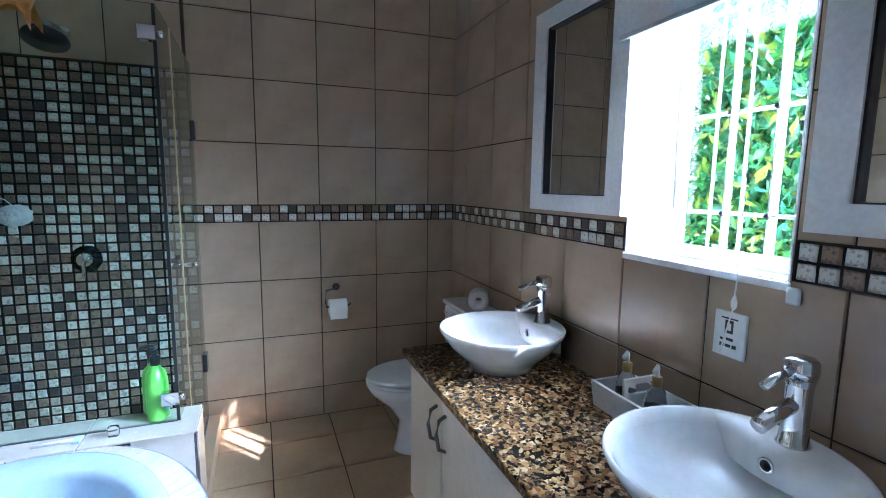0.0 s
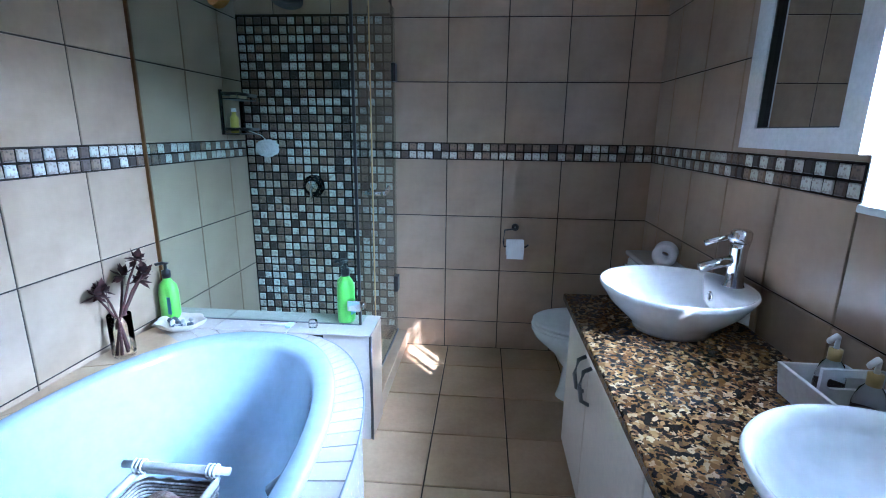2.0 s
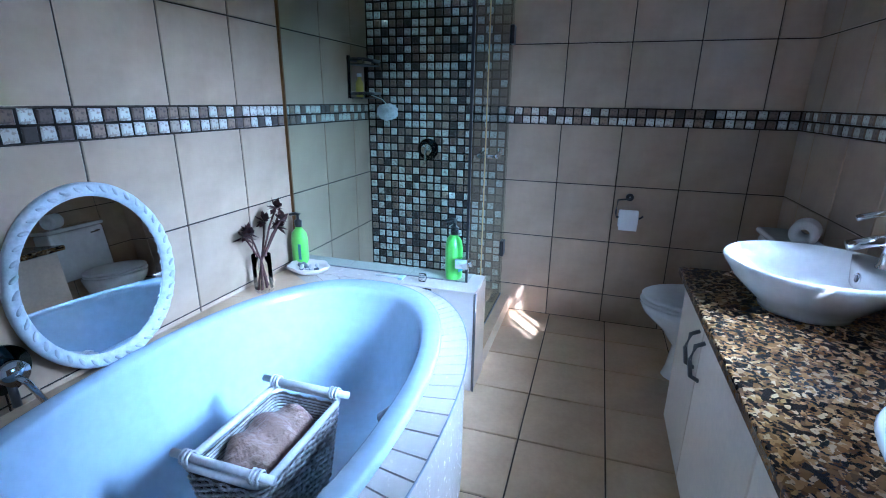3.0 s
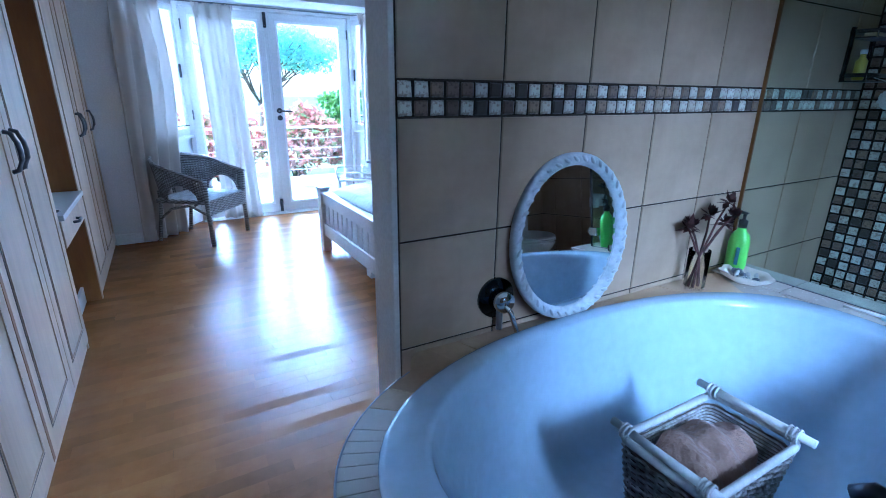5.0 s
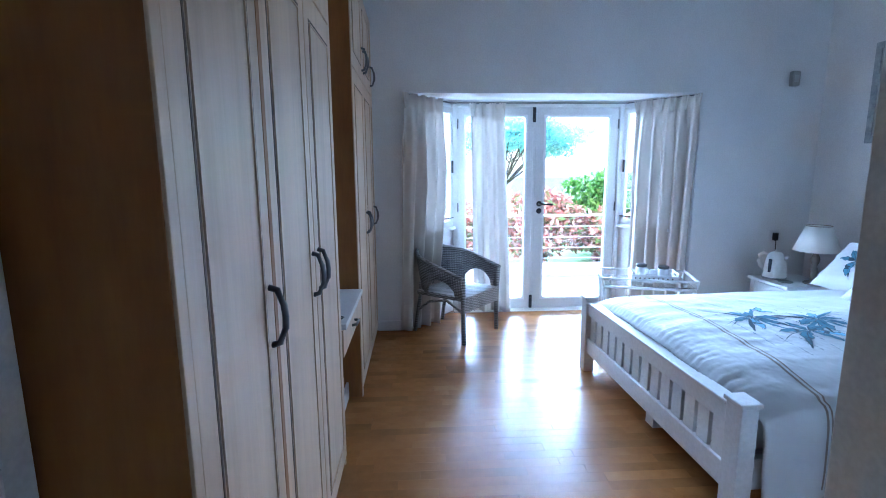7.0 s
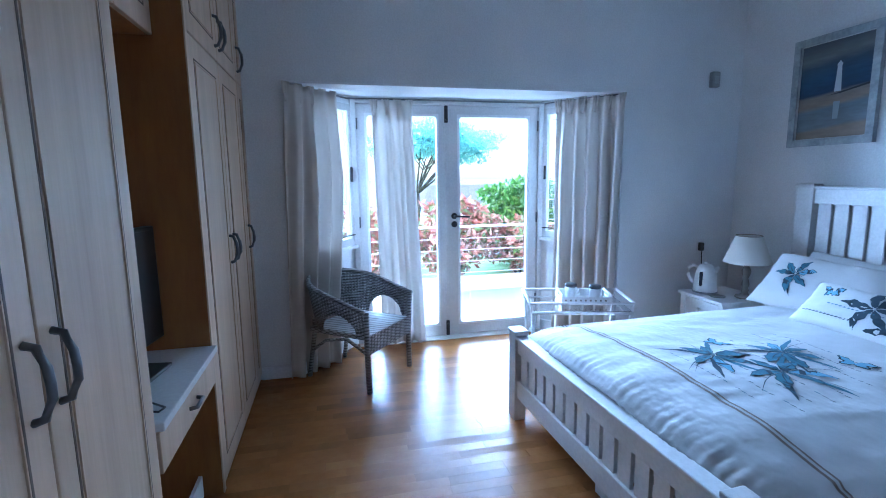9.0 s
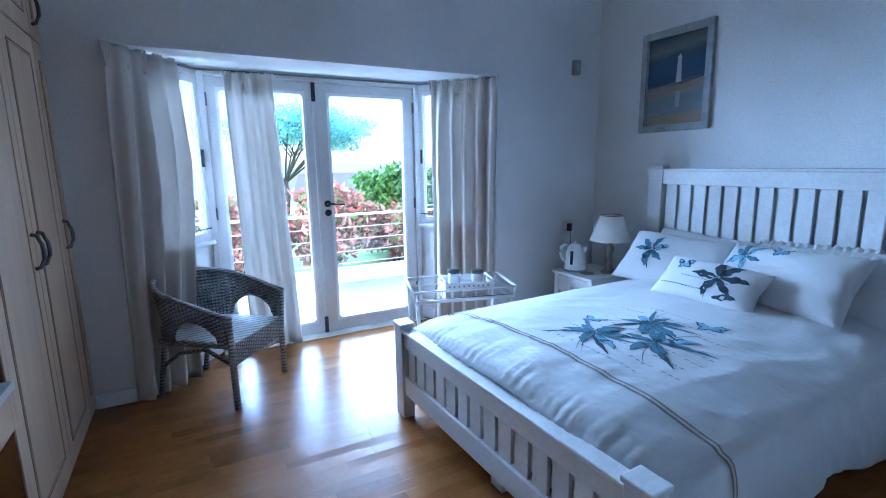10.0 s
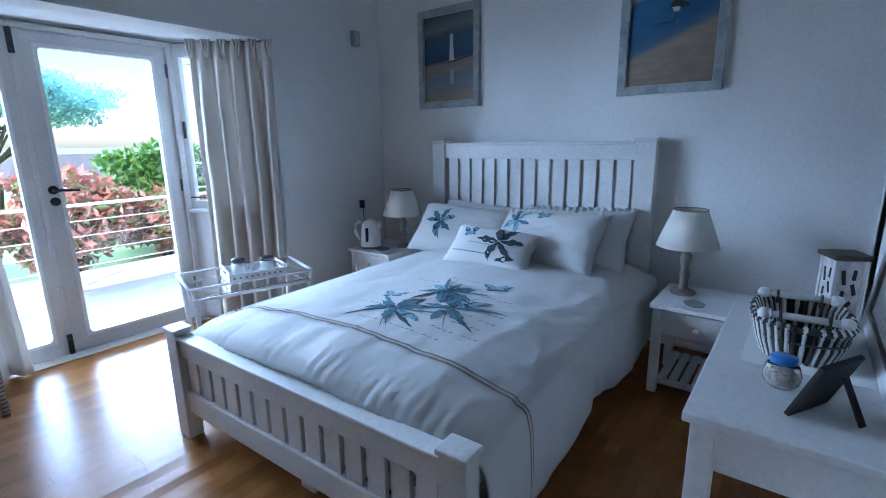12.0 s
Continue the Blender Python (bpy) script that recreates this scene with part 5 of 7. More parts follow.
part("bottom", L([(0, 0), (0.155, 0), (0.155, 0.02), (0, 0.02)], 28), M_WHITEPL, lb)
bm = bmesh.new()
prev = None
for i in range(25):
    u = i / 24
    colm = []
    for j in range(9):
        s = j / 8 - 0.5
        x = -0.24 + 0.46 * u
        y = 0.02 + 0.26 * s + 0.03 * math.sin(u * 6)
        rr0 = math.hypot(x, y)
        z = 0.60 + 0.035 * math.sin(u * 10 + s * 4) + 0.045 * noise.noise(Vector((u * 7, s * 6, 4))) - max(0, rr0 - 0.17) * 1.3
        colm.append(bm.verts.new((x, y, z)))
    if prev:
        for a in range(8):
            bm.faces.new([prev[a], prev[a + 1], colm[a + 1], colm[a]])
    prev = colm
bmesh.ops.solidify(bm, geom=bm.faces[:], thickness=0.008)
m_knit, nt, bs = shader("patterned_knit")
wv = nt.nodes.new("ShaderNodeTexWave")
wv.inputs["Scale"].default_value = 55
wv.inputs["Distortion"].default_value = 6
nt.links.new(coords(nt), wv.inputs["Vector"])
nt.links.new(ramp(nt, wv.outputs["Fac"], [(0.10, (0.22, 0.14, 0.10)), (0.35, (0.62, 0.52, 0.44))]), bs.inputs["Base Color"])
bs.inputs["Roughness"].default_value = 0.95
bump(nt, bs, wv.outputs["Fac"], 0.5, 0.004)
sc = tagged(part("scarf", bm, m_knit, None, "", True), "brown and cream knitted cloth on the laundry basket", "cloth")
sc.matrix_world = pose(-1.09, -0.87, 0)

# ---- bedroom things ----
# wardrobes along the south side
def panel_door(parent, x0, x1, z0, z1, y, handle_x=None, handle_z=1.1, mat=None):
    """A limed door, hung in the plane y, with a routed panel line and a bow handle."""
    d = part("door", B(x0 + 0.003, x1 - 0.003, y - 0.020, y, z0, z1, 0.003), M_CREAM, parent, "limed cream door")
    outer, inner = rect_loops(x0 + 0.07, x1 - 0.07, z0 + 0.085, z1 - 0.085, 0.006, 0.006, 0.006, 0.006)
    part("panel_groove", ring_plate(outer, inner, 0.0, 0.0012, on_y(y)), M_GROOVE, d, "dark routed line")
    outer, inner = rect_loops(x0 + 0.082, x1 - 0.082, z0 + 0.097, z1 - 0.097, 0.004, 0.004, 0.004, 0.004)
    part("panel_moulding", ring_plate(outer, inner, 0.0, 0.004, on_y(y)), M_CREAM, d)
    if handle_x is not None:
        hx, hz = handle_x, handle_z
        part("handle", T([(hx, y, hz + 0.072), (hx, y + 0.020, hz + 0.066), (hx + 0.002, y + 0.034, hz + 0.03), (hx + 0.003, y + 0.037, hz), (hx - 0.002, y + 0.034, hz - 0.03), (hx, y + 0.020, hz - 0.066), (hx, y, hz - 0.072)], 0.0085, 8), M_PEWTER, d, "dark pewter bow handle", True)
    return d


W1A, W1B, W2A, W2B, DEPTH = -1.385, -2.83, -3.52, -4.785, 0.60
wd = thing("wardrobe", pose((W1A + W1B) / 2, FRONT, 0), "tall limed cream wardrobe with brown board sides", "wardrobe", "built-in wardrobes")
cx = (W1A + W1B) / 2
part("side_panel", B(W1A - 0.018 - cx, W1A - cx, -DEPTH, -0.004, 0, 2.60, 0.002), M_BROWNP, wd, "brown wood-grain side board")
part("side_panel", B(W1B - cx, W1B + 0.018 - cx, -DEPTH, -0.004, 0, 2.60, 0.002), M_CREAM, wd)
part("carcass", B(W1B + 0.018 - cx, W1A - 0.018 - cx, -DEPTH, -0.022, 0.0, 2.60), M_BROWNP, wd)
part("front_stile", B(W1A - 0.03 - cx, W1A - cx, -0.004, 0.003, 0, 2.60, 0.002), M_CREAM, wd)
part("plinth", B(W1B + 0.002 - cx, W1A - 0.03 - cx, -0.024, -0.012, 0.0, 0.04), M_CREAM, wd)
edges = [W1A - 0.032, -1.862, -2.343, W1B]
for k in range(3):
    a, b = edges[k], edges[k + 1]
    hx = (b + 0.045, b + 0.045, a - 0.045)[k]
    panel_door(wd, b - cx, a - cx, 0.045, 1.995, 0.0, hx - cx, 1.055)
    panel_door(wd, b - cx, a - cx, 2.005, 2.58, 0.0, hx - cx, 2.12)
part("post", B(-1.862 - 0.012 - cx, -1.862 + 0.012 - cx, -0.003, 0.0012, 0.045, 2.58), M_BROWNP, wd)

wd2 = thing("wardrobe", pose((W2A + W2B) / 2, FRONT, 0), "tall limed cream wardrobe beside the bay", "wardrobe", "built-in wardrobes")
cx2 = (W2A + W2B) / 2
part("side_panel", B(W2A - 0.018 - cx2, W2A - cx2, -DEPTH, -0.004, 0, 2.60, 0.002), M_BROWNP, wd2, "brown wood-grain side board")
part("carcass", B(W2B + 0.002 - cx2, W2A - 0.018 - cx2, -DEPTH, -0.022, 0, 2.60), M_BROWNP, wd2)
part("plinth", B(W2B + 0.002 - cx2, W2A - 0.002 - cx2, -0.03, -0.012, 0.0, 0.04), M_CREAM, wd2)
part("front_stile", B(W2A - 0.03 - cx2, W2A - cx2, -0.004, 0.002, 0, 2.60, 0.002), M_CREAM, wd2)
edges = [W2A - 0.032, -4.10, -4.60, W2B]
for k, hx in enumerate((-4.055, -4.145, -4.645)):
    panel_door(wd2, edges[k + 1] - cx2, edges[k] - cx2, 0.045, 1.995, 0.0, hx - cx2, 1.045)
    panel_door(wd2, edges[k + 1] - cx2, edges[k] - cx2, 2.005, 2.58, 0.0, hx - cx2, 2.14)

# desk niche between them
dk = thing("built_in_desk", pose((W1B + W2A) / 2, FRONT, 0), "built-in desk with a cream drawer between the wardrobes", "desk")
hw = (W1B - W2A) / 2 - 0.002
part("desk_top", B(-hw, hw, -0.55, 0.022, 0.672, 0.70, 0.004), M_FRAME, dk, "pale grey desk top")
dr = part("drawer", B(-hw + 0.004, hw - 0.004, -0.012, 0.006, 0.535, 0.668, 0.003), M_CREAM, dk, "cream drawer front")
part("handle", T([(-0.05, 0.006, 0.60), (-0.04, 0.03, 0.60), (0.04, 0.03, 0.60), (0.05, 0.006, 0.60)], 0.0075, 8), M_PEWTER, dr, "dark pewter handle", True)
part("back_board", B(-hw, hw, -DEPTH, -DEPTH + 0.012, 0.0, 2.0), M_BROWNP, dk, "brown wood-grain back board")
part("kick_board", B(-hw, hw, -0.10, -0.085, 0.0, 0.10), M_FRAME, dk)
uc = thing("overhead_cupboard", pose((W1B + W2A) / 2, -0.83, 1.965), "limed cream cupboard over the desk niche", "cupboard")
part("carcass", B(-hw, hw, -0.48, -0.022, 0.0, 0.63), M_BROWNP, uc)
panel_door(uc, -hw, 0.0, 0.0, 0.63, 0.0, -0.045, 0.13)
panel_door(uc, 0.0, hw, 0.0, 0.63, 0.0, 0.045, 0.13)
tv = thing("television", pose(-3.17, -0.93, 0.701, 0, 0, -8), "small black flat television on the desk", "television")
part("screen_case", B(-0.30, 0.30, -0.028, 0.012, 0.075, 0.53, 0.006), M_BLACKPL, tv)
part("screen", B(-0.285, 0.285, 0.0125, 0.0135, 0.095, 0.515), plain("screen_black", (0.004, 0.004, 0.005), 0.35), tv, "dark glossy screen")
part("stand_neck", B(-0.03, 0.03, -0.02, 0.005, 0.012, 0.08, 0.004), M_BLACKPL, tv)
part("stand_foot", B(-0.16, 0.16, -0.09, 0.10, 0.0, 0.014, 0.005), M_BLACKPL, tv)
cb = tagged(part("power_cable", T([(-2.98, -0.86, 0.71), (-2.93, -0.80, 0.705), (-2.90, -0.73, 0.705), (-2.93, -0.72, 0.7045), (-2.98, -0.78, 0.705), (-3.05, -0.9, 0.705)], 0.0035, 6), M_BLACKPL, None, "", True), "thin black cable on the desk", "cable")

# light switch by the wardrobe
sw = thing("light_switch", pose(-1.3095, -1.02, 1.28), "cream plastic light switch plate", "light switch")
part("plate", B(0, 0.010, -0.045, 0.045, -0.075, 0.075, 0.004), plain("cream_plastic", (0.62, 0.58, 0.50), 0.35), sw)
part("rail", B(0.010, 0.0115, -0.035, 0.035, 0.045, 0.048), M_BLACKPL, sw)
for z in (0.012, -0.028):
    part("toggle", T([(0.010, 0.005, z), (0.019, 0.005, z)], 0.010, 14), plain("beige_button", (0.50, 0.42, 0.34), 0.4), sw, smooth=True)

# bed, set slightly askew to the wall
BED = pose(-3.078, 0.815, 0, 0, 0, 1.4)
bed = thing("bed", BED, "white slatted double bed frame", "bed")
HWD = 0.81


def slatted_end(y, rail0, rail1, low0, low1, posth, n, nm, post_w=0.09, HWD=0.81, off=0.0):
    mesh0 = set(bpy.data.meshes)

    for sx in (-1, 1):
        p = part("post", B(sx * HWD - (post_w if sx > 0 else 0), sx * HWD + (0 if sx > 0 else post_w), y - 0.035, y + 0.035, 0, posth, 0.004), M_FRAME, bed)
        c = sx * (HWD - post_w / 2)
        part("post_cap", B(c - post_w / 2 - 0.008, c + post_w / 2 + 0.008, y - 0.044, y + 0.044, posth, posth + 0.02, 0.005), M_FRAME, p)
    part(nm + "_top_rail", B(-HWD + post_w, HWD - post_w, y - 0.022, y + 0.022, rail0, rail1, 0.004), M_FRAME, bed)
    part(nm + "_cap", B(-HWD + post_w, HWD - post_w, y - 0.036, y + 0.036, rail1, rail1 + 0.018, 0.005), M_FRAME, bed)
    part(nm + "_low_rail", B(-HWD + post_w, HWD - post_w, y - 0.022, y + 0.022, low0, low1, 0.004), M_FRAME, bed)
    span = 2 * (HWD - post_w)
    gap = 0.024
    w = (span - gap * (n + 1)) / n
    for k in range(n):
        u = -span / 2 + gap + k * (w + gap)
        part("slat", B(u, u + w, y - 0.009, y + 0.009, low1, rail0, 0.002), M_FRAME, bed)
    for me in set(bpy.data.meshes) - mesh0:
        me.transform(Matrix.Translation((off, 0, 0)))


slatted_end(0.035, 0.41, 0.492, 0.14, 0.245, 0.52, 14, "footboard")
slatted_end(2.25, 1.20, 1.30, 0.60, 0.78, 1.315, 13, "headboard", 0.12, 0.84, -0.105)
for sx in (-1, 1):
    part("side_rail", B(sx * 0.775 - 0.014, sx * 0.775 + 0.014, 0.07, 2.19, 0.17, 0.30, 0.003), M_FRAME, bed)
part("bed_base", B(-0.76, 0.76, 0.075, 2.185, 0.24, 0.30), M_FRAME, bed)
part("centre_leg", B(-0.04, 0.04, 0.10, 0.18, 0, 0.24), M_FRAME, bed)
mt = tagged(part("mattress", B(-0.75, 0.75, 0.09, 2.17, 0.302, 0.50, 0.03), M_LINEN, None, "", True), "thick white mattress on the bed frame", "mattress")
mt.matrix_world = BED

# duvet: a quilt draped over the mattress, with folds, gathers at the foot and hanging sides
NX, NYS = 150, 150
W_TOP, LN = 0.775, 2.02


def duvet_point(u, v):
    """u across (-1 to 1 is the top, beyond hangs), v from foot (0) to pillows (1)."""
    y = 0.085 + LN * v
    side = abs(u)
    if side <= 1:
        x = u * W_TOP
        puff_h = 0.060 * (1 - side ** 4) + 0.02 * math.cos(u * 1.6)
        z = 0.525 + puff_h
        z += 0.014 * noise.noise(Vector((u * 2.1, v * 3.0, 3.3))) + 0.006 * noise.noise(Vector((u * 6 + v * 3, v * 8, 1.7))) + 0.008 * (0.4 - abs(noise.noise(Vector((u * 4 - v * 6, v * 3 + u * 3, 8.1))))) + 0.005 * (0.4 - abs(noise.noise(Vector((u * 9 + v * 5, v * 7 - u * 4, 2.6)))))
        ft = max(0, 1 - v / 0.14)
        z -= 0.055 * ft ** 2.2 + 0.03 * max(0, 1 - v / 0.018)
        z += 0.011 * max(0, 1 - v / 0.075) * math.sin(u * 112 + 3 * noise.noise(Vector((u * 5, 0, 0)))) * (0.4 + 0.6 * abs(noise.noise(Vector((u * 3, 5, 1)))))
        y -= 0.032 * min(1, ft * 2)
    else:
        s = side - 1
        rnd = min(1, s / 0.12)
        x = math.copysign(W_TOP + 0.055 * math.sin(rnd * 1.571) + 0.020 * s + (0.018 * noise.noise(Vector((v * 7, math.copysign(1, u) * 3, s * 2))) + 0.012 * math.sin(v * 19 + u) + 0.016 * (0.4 - abs(noise.noise(Vector((v * 13, s * 2.5, u)))))) * min(1, s * 3), u)
        drop = 0.29 + 0.04 * math.sin(v * 9 + 1.0) + 0.06 * noise.noise(Vector((v * 4, 7, u)))
        z = 0.5245 - (1 - math.cos(rnd * 1.571)) * 0.06 - max(0, s - 0.06) * drop / 0.44
        z -= 0.055 * max(0, 1 - v / 0.14) ** 2.2
        y += 0.02 * noise.noise(Vector((v * 5, s * 3, 9)))
    return Vector((x, y, max(z, 0.09)))


bm = bmesh.new()
grid = []
for i in range(NX + 1):
    u = -1.5 + 3.0 * i / NX
    grid.append([bm.verts.new(duvet_point(u, j / NYS)) for j in range(NYS + 1)])
for i in range(NX):
    for j in range(NYS):
        bm.faces.new([grid[i][j], grid[i + 1][j], grid[i + 1][j + 1], grid[i][j + 1]])
bmesh.ops.recalc_face_normals(bm, faces=bm.faces)
bmesh.ops.solidify(bm, geom=bm.faces[:], thickness=0.012)
dv = thing("duvet", BED, "white duvet with a teal flower print and tan braid", "duvet")
part("cover", bm, M_LINEN, dv, "white cotton cover", True)


def strip_on(fn, uv, w, material, parent, name, lift=0.003, label=""):
    """A ribbon lying on a surface fn(u, v), of half-width w in v."""
    bm = bmesh.new()
    prev = None
    for u, v in uv:
        a = fn(u, v - w) + Vector((math.copysign(lift, u) if abs(u) > 1.04 else 0, 0, lift))
        b = fn(u, v + w) + Vector((math.copysign(lift, u) if abs(u) > 1.04 else 0, 0, lift))
        cur = (bm.verts.new(a), bm.verts.new(b))
        if prev:
            bm.faces.new([prev[0], cur[0], cur[1], prev[1]])
        prev = cur
    return part(name, bm, material, parent, label)


BV = 0.125
for off, wd_, mtx in ((0.0, 0.0024, M_TAN), (0.009, 0.0018, M_TAN)):
    strip_on(duvet_point, [(-1.42 + 2.84 * k / 120, BV + off) for k in range(121)], wd_, mtx, dv, "braid", 0.004, "tan braid")


def petal_patch(fn, cu, cv, ang, ln, wid, material, parent, name, lift, su=1.0):
    """A flat printed petal or leaf on a surface, with an uneven outline."""
    bm = bmesh.new()
    n = 9
    left, right = [], []
    for k in range(n + 1):
        t = k / n
        w = wid * math.sin(math.pi * min(1, t * 0.93 + 0.04)) * (1 + 0.25 * math.sin(t * 17 + ang * 3))
        bend = 0.18 * ln * math.sin(t * 2.4 + ang)
        for s, dst in ((-1, left), (1, right)):
            a = t * ln
            b = s * w + bend * t
            x = cu + (math.cos(ang) * a - math.sin(ang) * b) * su
            y = cv + math.sin(ang) * a + math.cos(ang) * b
            dst.append(bm.verts.new(fn(x, y) + Vector(lift if isinstance(lift, tuple) else (0, 0, lift))))
    for k in range(n):
        bm.faces.new([left[k], left[k + 1], right[k + 1], right[k]])
    return part(name, bm, material, parent)


def lily(fn, cx, cy, r, parent, seed, lift, grow, fills, squash=1.0):
    """A printed lily: outlined petals with veins, and stamens; lift is a vector, grow the step between layers."""
    q = random.Random(seed)
    lv = [0]

    def up():
        lv[0] += 1
        return tuple(c * (1 + grow * lv[0]) for c in lift)

    turn = q.uniform(0, 6)
    for k in (0, 2, 4, 1, 3, 5):
        a = turn + k * 1.047 + q.uniform(-0.22, 0.22)
        ln = r * q.uniform(0.8, 1.15)
        w = ln * q.uniform(0.15, 0.21)
        x, y = cx + 0.06 * r * math.cos(a), cy + 0.06 * r * math.sin(a)
        petal_patch(fn, x, y, a, ln, w, M_BLUEDARK, parent, "printed_outline", up())
        petal_patch(fn, x + 0.03 * ln * math.cos(a), y + 0.03 * ln * math.sin(a), a, ln * 0.94, w * 0.86, fills[q.randrange(len(fills))], parent, "printed_petal", up())
        petal_patch(fn, x, y, a, ln * 0.75, w * 0.10, M_BLUEDARK, parent, "printed_vein", up())
    for k in range(5):
        petal_patch(fn, cx, cy, turn + 0.5 + k * 1.3, r * 0.5, r * 0.014, M_BLUEDARK, parent, "printed_stamen", up())


def butterfly(fn, cx, cy, r, parent, lift, ang=0.0):
    for k, (a, ln) in enumerate(((0.5, 1.0), (2.64, 1.0), (-0.6, 0.65), (3.74, 0.65))):
        petal_patch(fn, cx, cy, a + ang, r * ln, r * 0.26, M_BLUEDARK, parent, "printed_wing_edge", tuple(c * (1 + 0.1 * k) for c in lift))
        petal_patch(fn, cx, cy, a + ang, r * ln * 0.88, r * 0.18, M_BLUEPALE, parent, "printed_wing", tuple(c * (1.5 + 0.1 * k) for c in lift))


rf = random.Random(21)
D = lambda a, b: duvet_point(a / W_TOP, (b - 0.085) / LN)
for n_, (fx, fy, r) in enumerate(((0.04, 0.62, 0.165), (0.26, 0.75, 0.165), (0.10, 0.94, 0.15))):
    for a in (0.3, 2.6, 3.9, 5.5):
        aa = a + rf.uniform(-0.3, 0.3)
        petal_patch(D, fx, fy, aa, r * 1.45, r * 0.075, M_BLUEDARK if a > 3 else M_BLUELEAF, dv, "printed_leaf", 0.0022 + 0.0002 * n_)
    for k in range(4):
        petal_patch(D, fx, fy, rf.uniform(0, 6.28), r * 1.5, r * 0.012, M_BLUEDARK, dv, "printed_stem", 0.0028)
    lily(D, fx, fy, r, dv, 40 + n_, (0, 0, 0.0024 + 0.0002 * n_), 0.03, [M_BLUELEAF, M_BLUEPALE, M_BLUELEAF])
butterfly(D, 0.27, 1.12, 0.09, dv, (0, 0, 0.0026), 0.4)
butterfly(D, -0.12, 0.78, 0.08, dv, (0, 0, 0.0026), 0.2)
for k in range(9):
    x0 = rf.uniform(-0.22, 0.02)
    y0 = 0.46 + 0.085 * k
    for q in range(18):
        if rf.random() < 0.82:
            petal_patch(D, x0 + 0.029 * q, y0, 0.0, 0.023, 0.0028, M_BLUEDARK if q % 3 else M_BLUELEAF, dv, "printed_script", 0.0026)

# pillows and cushion
def pillow(m, w, h, t, label, seed, name="pillow", category="pillow", ruffle=False):
    p = thing(name, m, label, category, "pillows on the bed")
    n = 26

    def pt(a, b, s):
        e = max(0.0, (1 - abs(a) ** 3.2) * (1 - abs(b) ** 3.2)) ** 0.55
        k = 1 - 0.06 * (1 - abs(a)) * abs(b) ** 2 - 0.0
        k2 = 1 - 0.06 * (1 - abs(b)) * abs(a) ** 2
        return Vector((a * w / 2 * k2, s * t / 2 * e * (1 + 0.16 * noise.noise(Vector((a * 2, b * 2, seed)))) + 0.006 * noise.noise(Vector((a * 7, b * 7, seed))), b * h / 2 * k))

    bm = bmesh.new()
    for s in (-1, 1):
        g = [[bm.verts.new(pt(-1 + 2 * i / n, -1 + 2 * j / n, s)) for j in range(n + 1)] for i in range(n + 1)]
        for i in range(n):
            for j in range(n):
                bm.faces.new([g[i][j], g[i + 1][j], g[i + 1][j + 1], g[i][j + 1]])
    bmesh.ops.remove_doubles(bm, verts=bm.verts, dist=0.0004)
    bmesh.ops.recalc_face_normals(bm, faces=bm.faces)
    part("pillow_case", bm, M_LINEN, p, "", True)
    if ruffle:
        bm = bmesh.new()
        prev = None
        for k in range(61):
            a = -1 + 2 * k / 60
            z0 = h / 2 * (0.97)
            cur = (bm.verts.new((a * w / 2, 0.006 * math.sin(k * 1.7), z0 - 0.01)), bm.verts.new((a * w / 2 * 1.02, 0.014 * math.sin(k * 1.7 + 0.6), z0 + 0.026)))
            if prev:
                bm.faces.new([prev[0], cur[0], cur[1], prev[1]])
            prev = cur
        part("ruffle", bm, M_LINEN, p, "", True)
    return p, pt


def face_of(pt, w, h):
    return lambda a, b: pt(max(-0.98, min(0.98, a / (w / 2))), max(-0.98, min(0.98, b / (h / 2))), -1)


bp = lambda x, y, z, rx, ry=0, rz=0: BED @ pose(x, y, z, rx, ry, rz)
TEAL = [M_BLUELEAF, M_BLUEPALE, M_BLUELEAF]
OUT = (0, -0.002, 0)
pl1, f1 = pillow(bp(-0.47, 1.90, 0.705, -44, 2, 4), 0.74, 0.42, 0.17, "white pillow printed with a blue flower", 1.0)
lily(face_of(f1, 0.74, 0.42), -0.14, 0.02, 0.125, pl1, 4, OUT, 0.04, TEAL)
petal_patch(face_of(f1, 0.74, 0.42), -0.14, 0.0, -1.4, 0.15, 0.006, M_BLUEDARK, pl1, "printed_stem", OUT)
pl2, f2 = pillow(bp(0.20, 1.85, 0.710, -44, -3, -6), 0.74, 0.43, 0.18, "white ruffled pillow printed with a blue flower", 2.0, ruffle=True)
lily(face_of(f2, 0.74, 0.43), -0.20, 0.10, 0.11, pl2, 9, OUT, 0.04, TEAL)
butterfly(face_of(f2, 0.74, 0.43), -0.02, 0.15, 0.07, pl2, OUT, 0.2)
pl3, _ = pillow(bp(-0.40, 2.05, 0.705, -38, 3, 0), 0.74, 0.42, 0.14, "plain white pillow behind the printed one", 3.0)
pl4, _ = pillow(bp(0.30, 2.03, 0.705, -38, -2, 0), 0.74, 0.44, 0.14, "plain white ruffled pillow behind the printed one", 4.0, ruffle=True)
cu, f5 = pillow(bp(-0.03, 1.58, 0.690, -48, 3, 3), 0.56, 0.29, 0.13, "small white cushion with a dark flower and script", 5.0, "cushion", "cushion")
F5 = face_of(f5, 0.56, 0.29)
lily(F5, 0.07, 0.015, 0.125, cu, 17, OUT, 0.04, [M_BLUEDARK, M_BLUELEAF, M_BLUEDARK])
petal_patch(F5, 0.07, 0.0, -1.9, 0.13, 0.006, M_BLUEDARK, cu, "printed_stem", OUT)
petal_patch(F5, 0.08, -0.11, 0.1, 0.12, 0.016, M_BLUEDARK, cu, "printed_leaf", OUT)
